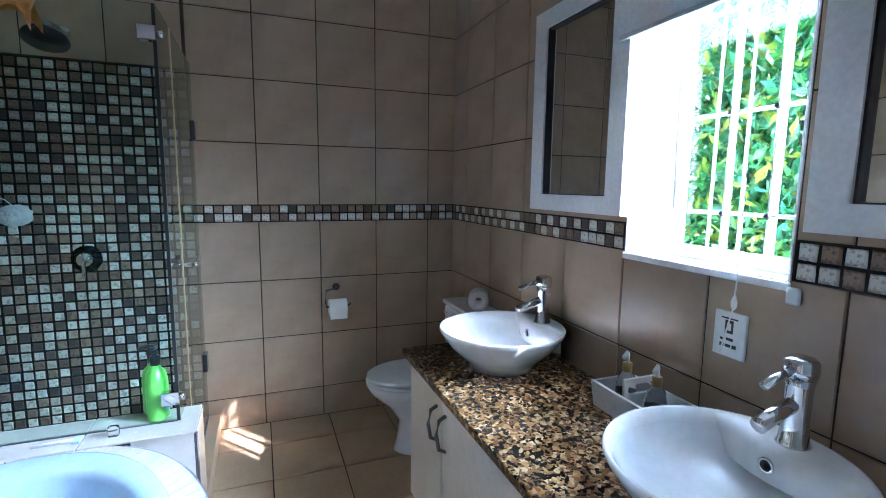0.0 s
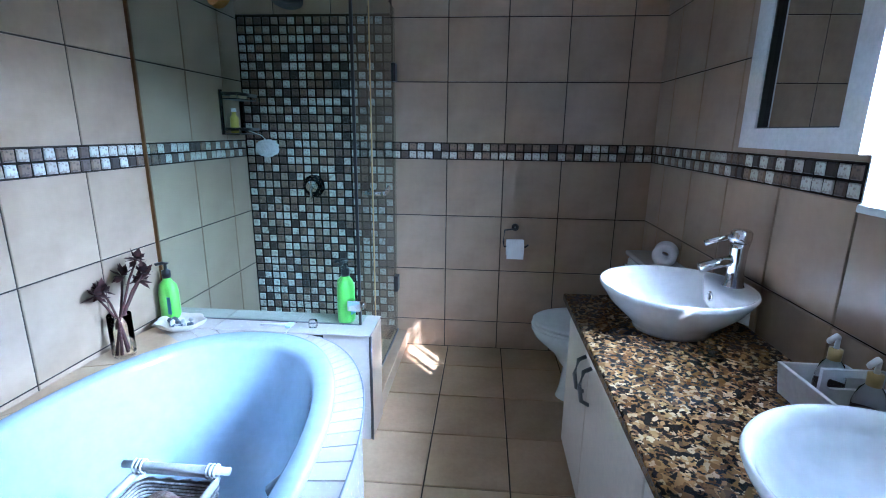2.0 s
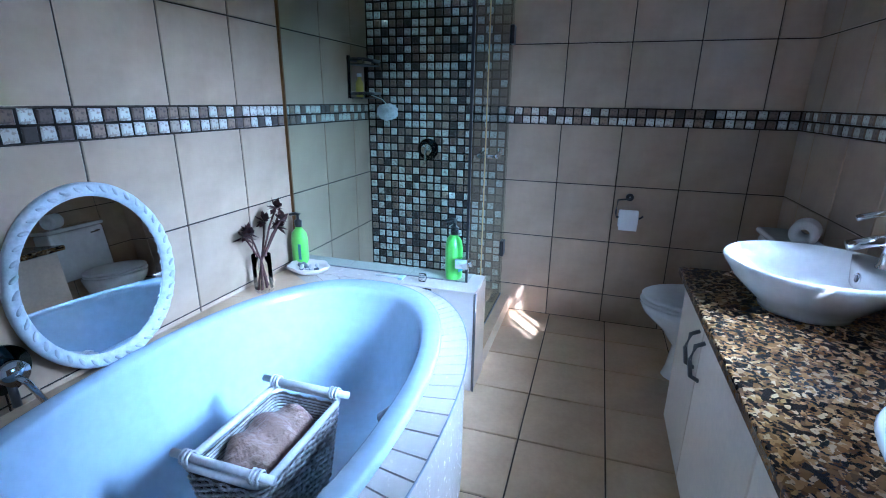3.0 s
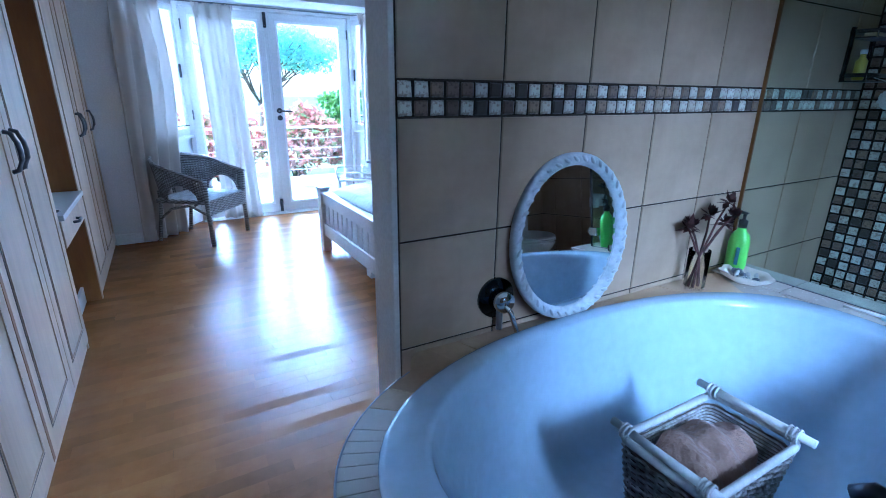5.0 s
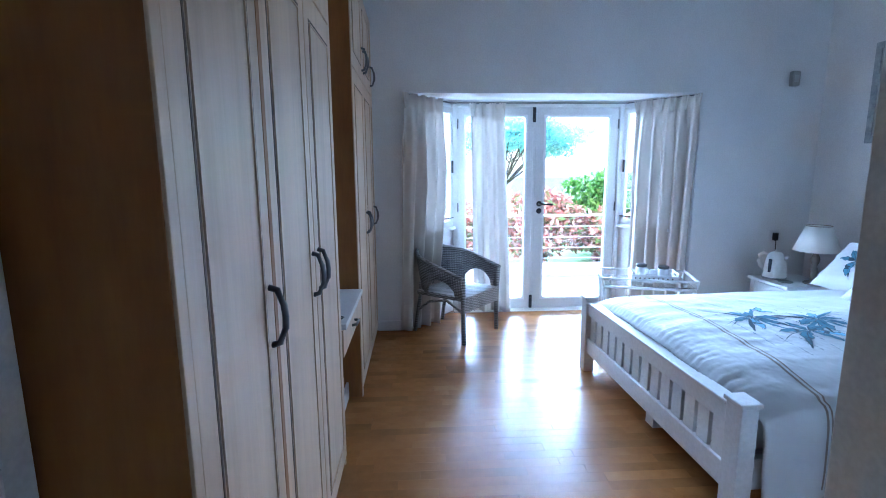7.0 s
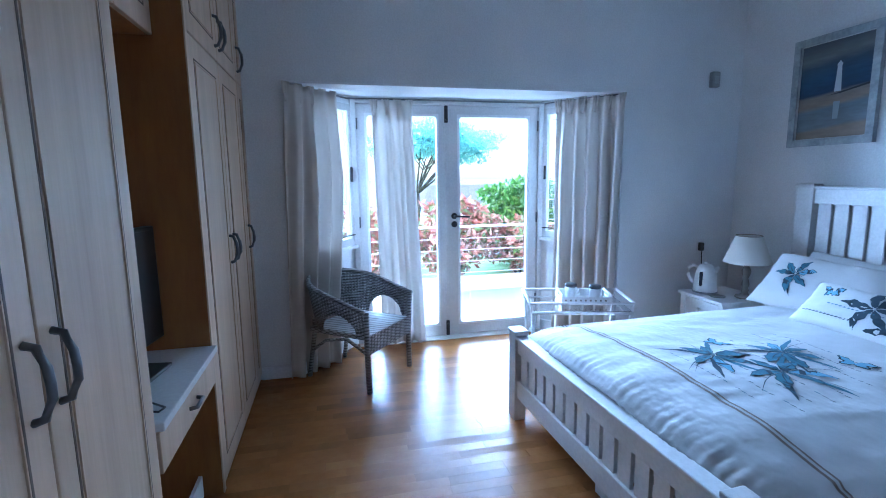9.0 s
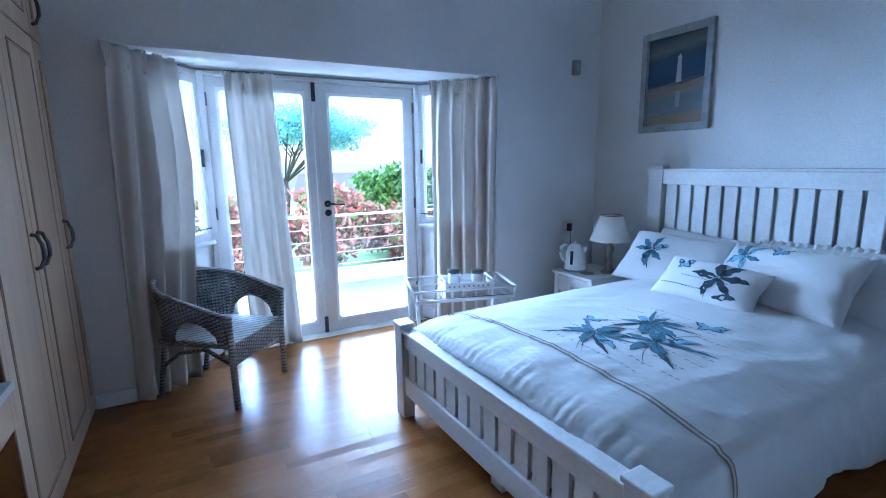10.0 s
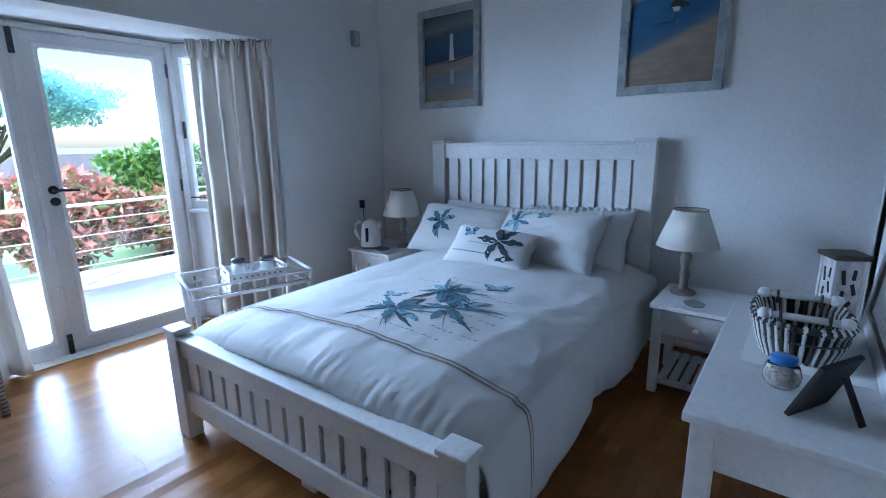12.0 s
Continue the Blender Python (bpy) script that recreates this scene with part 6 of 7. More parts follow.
butterfly(F5, -0.15, 0.055, 0.065, cu, OUT, 0.1)
for k in range(14):
    petal_patch(F5, -0.23 + 0.019 * k, -0.085, 0.1, 0.015, 0.004, M_BLUEDARK, cu, "printed_script", OUT)
    petal_patch(F5, -0.13 + 0.019 * k, -0.02, 0.1, 0.015, 0.003, M_BLUELEAF, cu, "printed_script", OUT)

# night tables
def night_table(m, label):
    n = thing("night_table", m, label, "night table", "night tables")
    w, d, h = 0.21, 0.215, 0.50
    part("table_top", B(-w - 0.012, w + 0.012, -d - 0.012, d, h - 0.024, h, 0.004), M_FRAME, n)
    for sx in (-1, 1):
        for sy in (-1, 1):
            part("leg", B(sx * w - (0.045 if sx > 0 else 0), sx * w + (0 if sx > 0 else 0.045), sy * (d - 0.01) - (0.045 if sy > 0 else 0), sy * (d - 0.01) + (0 if sy > 0 else 0.045), 0, h - 0.024, 0.003), M_FRAME, n)
    for sx in (-1, 1):
        part("side_panel", B(sx * (w - 0.012) - 0.006, sx * (w - 0.012) + 0.006, -d + 0.056, d - 0.056, 0.32, h - 0.025), M_FRAME, n)
    part("back_panel", B(-w + 0.046, w - 0.046, d - 0.03, d - 0.02, 0.32, h - 0.025), M_FRAME, n)
    dw = part("drawer", B(-w + 0.048, w - 0.048, -d + 0.012, -d + 0.03, 0.335, h - 0.035, 0.003), M_FRAME, n)
    bm = L([(0, 0), (0.007, 0), (0.008, 0.012), (0.016, 0.018), (0.017, 0.026), (0.010, 0.033), (0, 0.034)], 18)
    bmesh.ops.transform(bm, matrix=Matrix.Translation((0, -d + 0.012, 0.395)) @ Matrix.Rotation(radians(90), 4, "X"), verts=bm.verts)
    part("knob", bm, M_FRAME, dw, "white turned knob", True)
    part("drawer_floor", B(-w + 0.046, w - 0.046, -d + 0.03, d - 0.05, 0.315, 0.325), M_FRAME, n)
    for y in (-d + 0.018, d - 0.042):
        part("shelf_rail", B(-w + 0.045, w - 0.045, y, y + 0.022, 0.055, 0.085), M_FRAME, n)
    for k in range(6):
        u = -w + 0.05 + k * 0.054
        part("shelf_slat", B(u, u + 0.040, -d + 0.03, d - 0.03, 0.086, 0.098, 0.002), M_FRAME, n)
    return n


night_a = night_table(pose(-2.005, 2.685, 0), "white slatted night table with one drawer")
copy_thing(night_a, pose(-4.325, 2.705, 0))


def table_lamp(m, label):
    t = thing("table_lamp", m, label, "table lamp", "bedside lamps")
    part("lamp_base", L([(0, 0), (0.062, 0), (0.066, 0.006), (0.06, 0.016), (0.035, 0.022), (0.022, 0.035), (0.024, 0.06), (0.019, 0.075), (0.026, 0.10), (0.022, 0.125), (0.016, 0.145), (0.027, 0.175), (0.031, 0.20), (0.024, 0.222), (0.017, 0.235), (0.024, 0.245), (0.012, 0.255), (0.010, 0.285), (0, 0.285)], 24), M_GREYWOOD, t, "grey-brown turned wood", True)
    sh = part("shade", L([(0.155, 0.265), (0.156, 0.265), (0.084, 0.462), (0.083, 0.462), (0.155, 0.265)], 40), M_SHADE, t, "off-white fabric shade", True)
    part("shade_trim", T([(0.084 * math.cos(k / 30 * 6.2832), 0.084 * math.sin(k / 30 * 6.2832), 0.462) for k in range(30)], 0.003, 5, True), M_TAN, sh, smooth=True)
    part("shade_ring", T([(-0.083, 0, 0.44), (0, 0, 0.43), (0.083, 0, 0.44)], 0.0025, 5), M_PEWTER, t)
    part("bulb", L([(0, 0.285), (0.013, 0.288), (0.014, 0.31), (0.03, 0.345), (0.026, 0.375), (0, 0.39)], 18), M_WHITEPL, t, smooth=True)
    return t


lamp_a = table_lamp(pose(-2.125, 2.735, 0.50), "bedside lamp with a pale cone shade, off")
copy_thing(lamp_a, pose(-4.20, 2.765, 0.50))
for m in (pose(-2.04, 2.56, 0.50), pose(-4.275, 2.60, 0.50)):
    c = thing("coaster", m, "round grey coaster on the night table", "coaster", "coasters")
    part("disc", L([(0, 0), (0.052, 0), (0.055, 0.004), (0.052, 0.008), (0.044, 0.006), (0, 0.006)], 30), plain("grey_green_glass", (0.22, 0.23, 0.22), 0.3), c, smooth=True)
# kettle
kt = thing("kettle", pose(-4.425, 2.62, 0.50, 0, 0, 40) @ Matrix.Scale(1.12, 4), "white electric kettle with a blue-grey gauge", "kettle")
part("kettle_body", L([(0, 0), (0.075, 0), (0.076, 0.022), (0.073, 0.03), (0.072, 0.06), (0.066, 0.12), (0.056, 0.165), (0.040, 0.19), (0.02, 0.20), (0, 0.202)], 30), M_WHITEPL, kt, smooth=True)
part("handle", T([(-0.05, 0, 0.175), (-0.08, 0, 0.185), (-0.105, 0, 0.165), (-0.108, 0, 0.12), (-0.095, 0, 0.085), (-0.072, 0, 0.06)], 0.012, 10), M_WHITEPL, kt, smooth=True)
part("spout", T([(0.045, 0, 0.15), (0.08, 0, 0.178)], 0.022, 12, taper=0.6), M_WHITEPL, kt, smooth=True)
part("water_gauge", B(-0.030, -0.008, -0.072, -0.055, 0.05, 0.15, 0.005), plain("gauge_blue", (0.015, 0.02, 0.04), 0.2), kt, "dark water gauge")
part("lid_knob", L([(0, 0.20), (0.014, 0.20), (0.012, 0.212), (0, 0.214)], 14), M_WHITEPL, kt, smooth=True)
part("base_plate", L([(0, -0.0), (0.08, 0.0), (0.08, 0.012), (0, 0.013)], 28), plain("grey_base", (0.25, 0.26, 0.28), 0.4), kt, smooth=True)
pk = thing("wall_socket", pose(BX, 2.86, 0.80), "wall socket with a dark plug and cord", "socket")
part("plate", B(0, 0.009, -0.035, 0.035, -0.055, 0.055, 0.003), M_WHITEPL, pk)
part("plug", B(0.009, 0.045, -0.016, 0.020, -0.035, 0.035, 0.006), M_BLACKPL, pk, "black plug")
part("cord", T([(0.04, 0.0, -0.035), (0.045, 0.0, -0.15), (0.06, -0.03, -0.26), (0.15, -0.10, -0.285)], 0.004, 6), M_BLACKPL, pk, smooth=True)
pir = thing("alarm_detector", pose(BX, 2.885, 2.10), "small white alarm detector high on the wall", "alarm detector")
# white housing made grey: the shade of its silhouette is in the colour
part("housing", B(0, 0.05, -0.036, 0.036, 0, 0.125, 0.012), plain("shaded_white_plastic", (0.32, 0.32, 0.31), 0.4), pir)
part("lens", B(0.049, 0.052, -0.020, 0.020, 0.03, 0.09, 0.001), plain("grey_lens", (0.42, 0.42, 0.42), 0.3), pir)

# paintings
def painting(m, label, paint):
    p = thing("painting", m, label, "painting", "paintings over the bed")
    w, h = 0.585, 0.745
    part("frame", ring_plate(*rect_loops(-w / 2, w / 2, 0, h, 0.048, 0.048, 0.048, 0.048), -0.034, 0.0, lambda u, v, t: (u, t, v)), M_PFRAME, p, "distressed blue-grey frame")
    part("frame_lip", ring_plate(*rect_loops(-w / 2 + 0.042, w / 2 - 0.042, 0.042, h - 0.042, 0.010, 0.010, 0.010, 0.010), -0.024, -0.005, lambda u, v, t: (u, t, v)), plain("pale_lip", (0.55, 0.56, 0.55), 0.6), p)
    part("canvas", B(-w / 2 + 0.047, w / 2 - 0.047, -0.012, -0.004, 0.047, h - 0.047), paint, p, "painted canvas")
    return p


def canvas_mat(name, stops, slope, wob=0.03):
    """Bands of paint up the canvas, tilted and brushed."""
    m, nt, bs = shader(name)
    vec = coords(nt)
    sp = nt.nodes.new("ShaderNodeSeparateXYZ")
    nt.links.new(vec, sp.inputs[0])
    n1 = noise_tex(nt, coords(nt, (3, 1, 14)), 2.2, 5)
    add = nt.nodes.new("ShaderNodeMath")
    add.operation = "MULTIPLY_ADD"
    nt.links.new(sp.outputs[0], add.inputs[0])
    add.inputs[1].default_value = slope
    nt.links.new(sp.outputs[2], add.inputs[2])
    ad2 = nt.nodes.new("ShaderNodeMath")
    ad2.operation = "MULTIPLY_ADD"
    nt.links.new(n1, ad2.inputs[0])
    ad2.inputs[1].default_value = wob
    nt.links.new(add.outputs[0], ad2.inputs[2])
    paint = ramp(nt, ad2.outputs[0], [(at_, tuple(c * 0.78 for c in col)) for at_, col in stops])
    nt.links.new(mix_col(nt, 0.35, paint, ramp(nt, n1, [(0.35, (0.3, 0.3, 0.3)), (0.65, (1, 1, 1))]), "MULTIPLY"), bs.inputs["Base Color"])
    bs.inputs["Roughness"].default_value = 0.6
    bump(nt, bs, n1, 0.2, 0.002)
    return m


SAND, SEA, DEEP, FOAM = (0.40, 0.31, 0.23), (0.035, 0.16, 0.33), (0.012, 0.05, 0.12), (0.50, 0.58, 0.60)
mat_a = canvas_mat("lighthouse_paint", [(0.0, SAND), (0.13, (0.36, 0.29, 0.22)), (0.15, (0.24, 0.28, 0.30)), (0.27, (0.20, 0.26, 0.30)), (0.30, (0.36, 0.29, 0.22)), (0.36, (0.30, 0.26, 0.22)), (0.38, DEEP), (0.47, (0.03, 0.10, 0.20)), (0.56, (0.06, 0.11, 0.16)), (0.62, (0.22, 0.24, 0.24)), (0.70, (0.10, 0.13, 0.15))], -0.10)
mat_b = canvas_mat("shore_paint", [(0.0, (0.30, 0.23, 0.17)), (0.22, SAND), (0.30, (0.42, 0.33, 0.25)), (0.34, (0.10, 0.20, 0.32)), (0.40, SEA), (0.62, (0.04, 0.19, 0.36)), (0.66, FOAM), (0.72, (0.16, 0.28, 0.34)), (0.85, (0.28, 0.36, 0.40))], -0.42)
pa = painting(pose(-4.02, HY, 1.595), "seascape painting with a white lighthouse in a grey frame", mat_a)
M_LIGHTH = plain("paint_white", (0.62, 0.66, 0.70), 0.6)
quad = lambda pts, y: (lambda b: (b.faces.new([b.verts.new((x, y, z)) for x, z in pts]), b)[1])(bmesh.new())
part("painted_tower", quad([(0.005, 0.355), (0.052, 0.355), (0.043, 0.52), (0.048, 0.525), (0.045, 0.535), (0.030, 0.555), (0.013, 0.535), (0.010, 0.525), (0.014, 0.52)], -0.0125), M_LIGHTH, pa, "white lighthouse")
part("painted_reflection", quad([(0.010, 0.175), (0.045, 0.175), (0.052, 0.29), (0.008, 0.29)], -0.0125), plain("paint_grey_blue", (0.32, 0.38, 0.42), 0.6), pa)
part("painted_shore", quad([(-0.05, 0.335), (0.02, 0.345), (0.243, 0.385), (0.243, 0.372), (0.05, 0.34)], -0.0128), plain("paint_dark", (0.025, 0.03, 0.035), 0.6), pa)
pb_ = painting(pose(-2.395, HY, 1.595), "beach painting with a wading bird in a grey frame", mat_b)
part("painted_bird", quad([(-0.030, 0.500), (-0.012, 0.497), (0.0, 0.515), (0.03, 0.512), (0.09, 0.485), (0.085, 0.475), (0.045, 0.47), (0.03, 0.45), (0.0, 0.452), (-0.012, 0.475), (-0.014, 0.490)], -0.0125), plain("paint_umber", (0.035, 0.03, 0.03), 0.6), pb_)
part("painted_breast", quad([(-0.008, 0.478), (0.03, 0.478), (0.04, 0.468), (0.028, 0.451), (0.002, 0.453)], -0.0128), M_LIGHTH, pb_)
part("painted_legs", quad([(0.008, 0.40), (0.012, 0.40), (0.016, 0.452), (0.010, 0.452)], -0.0126), plain("paint_umber_b", (0.05, 0.04, 0.04), 0.6), pb_)
part("painted_shadow", quad([(-0.08, 0.392), (0.012, 0.396), (0.012, 0.402), (-0.08, 0.398)], -0.0126), plain("paint_navy", (0.02, 0.05, 0.10), 0.6), pb_)

# curtains
def curtain(top, bottom, z0, z1, folds, amp, label, sag=0.0):
    """Pinch-pleated cloth hung between two points and falling to two others, in deep uneven folds."""
    o = Vector((*top[0], 0))
    c = thing("curtain", Matrix.Translation(o), label, "curtain", "white curtains")
    n, mrows = folds * 16, 40
    ph = random.Random(folds)
    depth = [ph.uniform(0.65, 1.25) for _ in range(folds + 2)]
    drift = [ph.uniform(-0.35, 0.35) for _ in range(folds + 2)]
    rows = []
    bm = bmesh.new()
    for j in range(mrows + 1):
        t = j / mrows
        z = z1 + (z0 - z1) * t
        P = Vector((*top[0], 0)).lerp(Vector((*bottom[0], 0)), t)
        Q = Vector((*top[1], 0)).lerp(Vector((*bottom[1], 0)), t)
        Q += (Q - P).normalized() * sag * math.sin(math.pi * min(1, t * 1.35))
        d = Q - P
        nrm = Vector((-d.y, d.x, 0)).normalized()
        open_ = min(1, max(0.0, t - 0.045) * 6)
        row = []
        for i in range(n + 1):
            s = i / n
            f = folds * s
            k = min(folds, int(f))
            g = f + drift[k] * 0.5 * t * math.sin(math.pi * (f - k))
            w = math.sin(g * 6.2832)
            fold = math.copysign(abs(w) ** 0.75, w) * depth[k] + 0.10 * math.sin(g * 18.85 + 2.0 * t + k)
            a = amp * (0.30 + 0.70 * open_)
            crease = 0.010 * noise.noise(Vector((f * 1.7, t * 9, folds))) * open_
            row.append(bm.verts.new(P + d * (s + 0.010 * noise.noise(Vector((f, t * 3, 2)))) + nrm * (a * fold + crease + 0.022 * noise.noise(Vector((s * 3, t * 2, folds)))) + Vector((0, 0, z)) - o))
        rows.append(row)
    for a, b in zip(rows, rows[1:]):
        for i in range(n):
            bm.faces.new([a[i], a[i + 1], b[i + 1], b[i]])
    bmesh.ops.recalc_face_normals(bm, faces=bm.faces)
    bmesh.ops.solidify(bm, geom=bm.faces[:], thickness=0.004)
    cl = part("cloth", bm, M_CURTAIN, c, "", True)
    P, Q = Vector((*top[0], 0)) - o, Vector((*top[1], 0)) - o
    nrm = Vector((-(Q - P).y, (Q - P).x, 0)).normalized()
    u = (Q - P).normalized()
    for k in range(folds + 1):
        p = P + (Q - P) * ((k + 0.15) / (folds + 0.3))
        for e in (-0.016, 0.0, 0.016):
            bm = T([p + nrm * 0.006 + u * e * 0.3 + Vector((0, 0, z1 - 0.11)), p + nrm * 0.016 + u * e + Vector((0, 0, z1 - 0.05)), p + nrm * 0.012 + u * e * 1.5 + Vector((0, 0, z1 + 0.014))], 0.009, 6)
            part("pinch_pleat", bm, M_CURTAIN, c, "", True)
    return c


curtain([(-4.69, -0.44), (-5.02, -0.115)], [(-4.715, -0.50), (-4.97, -0.17)], 0.015, 2.02, 4, 0.052, "white pleated curtain drawn to the bay side", 0.05)
curtain([(-5.29, 0.165), (-5.27, 0.475)], [(-5.27, 0.20), (-5.24, 0.56)], 0.015, 2.015, 3, 0.042, "white pleated curtain hanging over a glazed door")
curtain([(-4.73, 2.05), (-5.13, 1.68)], [(-4.77, 2.04), (-5.15, 1.68)], 0.015, 2.02, 5, 0.046, "white pleated curtain drawn to the bay side")
tr = thing("curtain_track", pose(-5.3, 0.8, 2.04), "slim grey curtain track under the bay ceiling", "curtain track")
part("track", T([(-4.80 + 5.3, -0.44 - 0.8, -0.004), (-5.33 + 5.3, -0.03 - 0.8, -0.004), (-5.335 + 5.3, 1.68 - 0.8, -0.004), (-4.80 + 5.3, 2.07 - 0.8, -0.004)], 0.007, 6), M_PEWTER, tr)

# wicker armchair
ch = thing("wicker_armchair", pose(-4.735, -0.03, 0, 0, 0, -39.6), "grey wicker armchair with a rounded back", "armchair")


def arc(th):
    """Plan of the back, th from -1 (front of one arm) over the back to 1."""
    if abs(th) > 0.62:
        f = (abs(th) - 0.62) / 0.38
        return Vector((math.copysign(0.275, th), -0.02 + 0.29 * f, 0))
    a = th / 0.62 * (math.pi / 2)
    return Vector((0.275 * math.sin(a), -0.02 - 0.27 * math.cos(a), 0))


def arm_top(th):
    return 0.56 + 0.165 * max(0.0, math.cos(min(1, abs(th)) * 1.5708)) ** 1.1


def arch_low(th):
    q = abs(th)
    if 0.50 < q < 0.90:
        return 0.385 + 0.135 * max(0.0, math.sin((q - 0.50) / 0.40 * math.pi)) ** 0.5
    return 0.385


part("seat", B(-0.255, 0.255, -0.235, 0.27, 0.355, 0.395, 0.012), M_WICKER, ch, "woven seat")
for k in range(30):
    x = -0.25 + 0.5 * k / 29
    part("apron_strand", B(x - 0.006, x + 0.006, 0.268, 0.278, 0.27, 0.395), M_WICKER, ch)
part("seat_apron_board", B(-0.252, 0.252, 0.262, 0.268, 0.275, 0.392), plain("dark_wicker", (0.09, 0.085, 0.08), 0.8), ch)
bm = bmesh.new()
n = 96
v0 = []
for k in range(n + 1):
    th = -1 + 2 * k / n
    p = arc(th)
    out = Vector((p.x, p.y + 0.02 if abs(th) <= 0.62 else 0, 0)).normalized()
    lean = out * 0.05
    col = []
    for j in range(7):
        t = j / 6
        z = arch_low(th) + (arm_top(th) - arch_low(th)) * t
        col.append(bm.verts.new(p + lean * max(0, (z - 0.385)) / 0.33 + Vector((0, 0, z))))
    if v0:
        for j in range(6):
            bm.faces.new([v0[j], col[j], col[j + 1], v0[j + 1]])
    v0 = col
bmesh.ops.solidify(bm, geom=bm.faces[:], thickness=0.010)
part("woven_back", bm, M_WICKER, ch, "woven back and arms", True)
for k in range(64):
    th = -0.99 + 1.98 * k / 63
    p = arc(th)
    out = Vector((p.x, p.y + 0.02 if abs(th) <= 0.62 else 0, 0)).normalized()
    bm = bmesh.new()
    for sgn in (-0.006, 0.004):
        tube(bm, [p + out * (0.05 * (z - 0.385) / 0.33 + sgn) + Vector((0, 0, z)) for z in (arch_low(th), arm_top(th))], 0.0048, 5)
    part("woven_stave", bm, M_WICKER, ch, "", True)
part("arm_roll", T([arc(-1 + 2 * k / 48) + Vector((arc(-1 + 2 * k / 48).x, (arc(-1 + 2 * k / 48).y + 0.02) if abs(-1 + 2 * k / 48) <= 0.62 else 0, 0)).normalized() * 0.05 * max(0, (arm_top(-1 + 2 * k / 48) - 0.385) / 0.33) + Vector((0, 0, arm_top(-1 + 2 * k / 48))) for k in range(49)], 0.017, 8), M_WICKER, ch, "rolled wicker edge", True)
for sgn in (-1, 1):
    part("arch_rim", T([arc(sgn * (0.49 + 0.42 * k / 14)) * 1.02 + Vector((0, 0, 0.385 + 0.145 * max(0.0, math.sin(k / 14 * math.pi)) ** 0.5)) for k in range(15)], 0.009, 6), M_WICKER, ch, "", True)
    part("front_leg", T([(sgn * 0.258, 0.262, 0.0), (sgn * 0.262, 0.258, 0.28), (sgn * 0.275, 0.268, 0.56)], 0.019, 10), M_WICKER, ch, "cane leg", True)
    part("back_leg", T([(sgn * 0.20, -0.30, 0.0), (sgn * 0.195, -0.235, 0.36), (sgn * 0.19, -0.24, 0.45)], 0.016, 10), M_WICKER, ch, "cane leg", True)
    part("side_stretcher", T([(sgn * 0.258, 0.25, 0.27), (sgn * 0.245, 0.08, 0.345), (sgn * 0.22, -0.12, 0.30), (sgn * 0.20, -0.26, 0.20)], 0.012, 8), M_WICKER, ch, "", True)

# glass-topped butler's tray by the bay
bt2 = thing("tray_table", pose(-4.35, 1.47, 0, 0, 0, -16), "white tray table with a glass top", "side table")
for sy in (-1, 1):
    for sx in (-1, 1):
        part("leg", T([(sx * 0.19, sy * 0.30, 0.0), (sx * 0.20, sy * 0.325, 0.50)], 0.013, 8), M_FRAME, bt2, smooth=True)
    part("end_rail", T([(-0.21, sy * 0.33, 0.50), (-0.20, sy * 0.345, 0.565), (0.20, sy * 0.345, 0.565), (0.21, sy * 0.33, 0.50)], 0.010, 8), M_FRAME, bt2, smooth=True)
for sx in (-1, 1):
    part("side_rail", T([(sx * 0.21, -0.33, 0.50), (sx * 0.21, 0.33, 0.50)], 0.012, 8), M_FRAME, bt2, smooth=True)
    part("gallery_rail", T([(sx * 0.205, -0.345, 0.565), (sx * 0.205, 0.345, 0.565)], 0.008, 8), M_FRAME, bt2, smooth=True)
p = part("glass_top", B(-0.205, 0.205, -0.325, 0.325, 0.506, 0.514), M_GLASS, bt2, "clear glass")
p.visible_shadow = False
tt = thing("serving_tray", pose(-4.40, 1.56, 0.515, 0, 0, -18), "white fretted serving tray with mugs", "tray")
part("tray_floor", B(-0.12, 0.12, -0.17, 0.17, 0, 0.008), M_FRAME, tt)
for sx in (-1, 1):
    part("tray_side", B(sx * 0.124 - 0.004, sx * 0.124 + 0.004, -0.174, 0.174, 0, 0.055, 0.001), M_FRAME, tt)
    part("tray_end", ring_plate(*rect_loops(-0.12, 0.12, 0, 0.07, 0.07, 0.07, 0.035, 0.012, 0.01), -0.004, 0.004, lambda u, v, t, sx=sx: (u, sx * 0.17 + t, v)), M_FRAME, tt)
    for k in range(9):
        part("fret_hole", B(sx * 0.1285 - 0.0006, sx * 0.1285 + 0.0006, -0.15 + 0.034 * k, -0.138 + 0.034 * k, 0.025, 0.037), M_GREYWOOD, tt)
for dx, dy in ((-0.02, -0.085), (0.03, 0.075)):
    q = Matrix.Translation((-4.40, 1.56, 0.524)) @ Matrix.Rotation(radians(-18), 4, "Z") @ Matrix.Translation((dx, dy, 0))
    mg = thing("lidded_mug", q, "white mug with a dark chrome lid", "mug", "mugs")
    part("mug_body", L([(0, 0), (0.038, 0), (0.041, 0.006), (0.041, 0.085), (0.036, 0.088), (0, 0.088)], 24), M_CERAMIC, mg, smooth=True)
    part("mug_lid", L([(0, 0.089), (0.042, 0.089), (0.043, 0.108), (0.038, 0.113), (0, 0.114)], 24), M_PEWTER, mg, "dark chrome lid", True)
    part("mug_handle", T([(0.0, 0.04, 0.07), (0.0, 0.062, 0.066), (0.0, 0.064, 0.03), (0.0, 0.04, 0.022)], 0.006, 8), M_CERAMIC, mg, smooth=True)

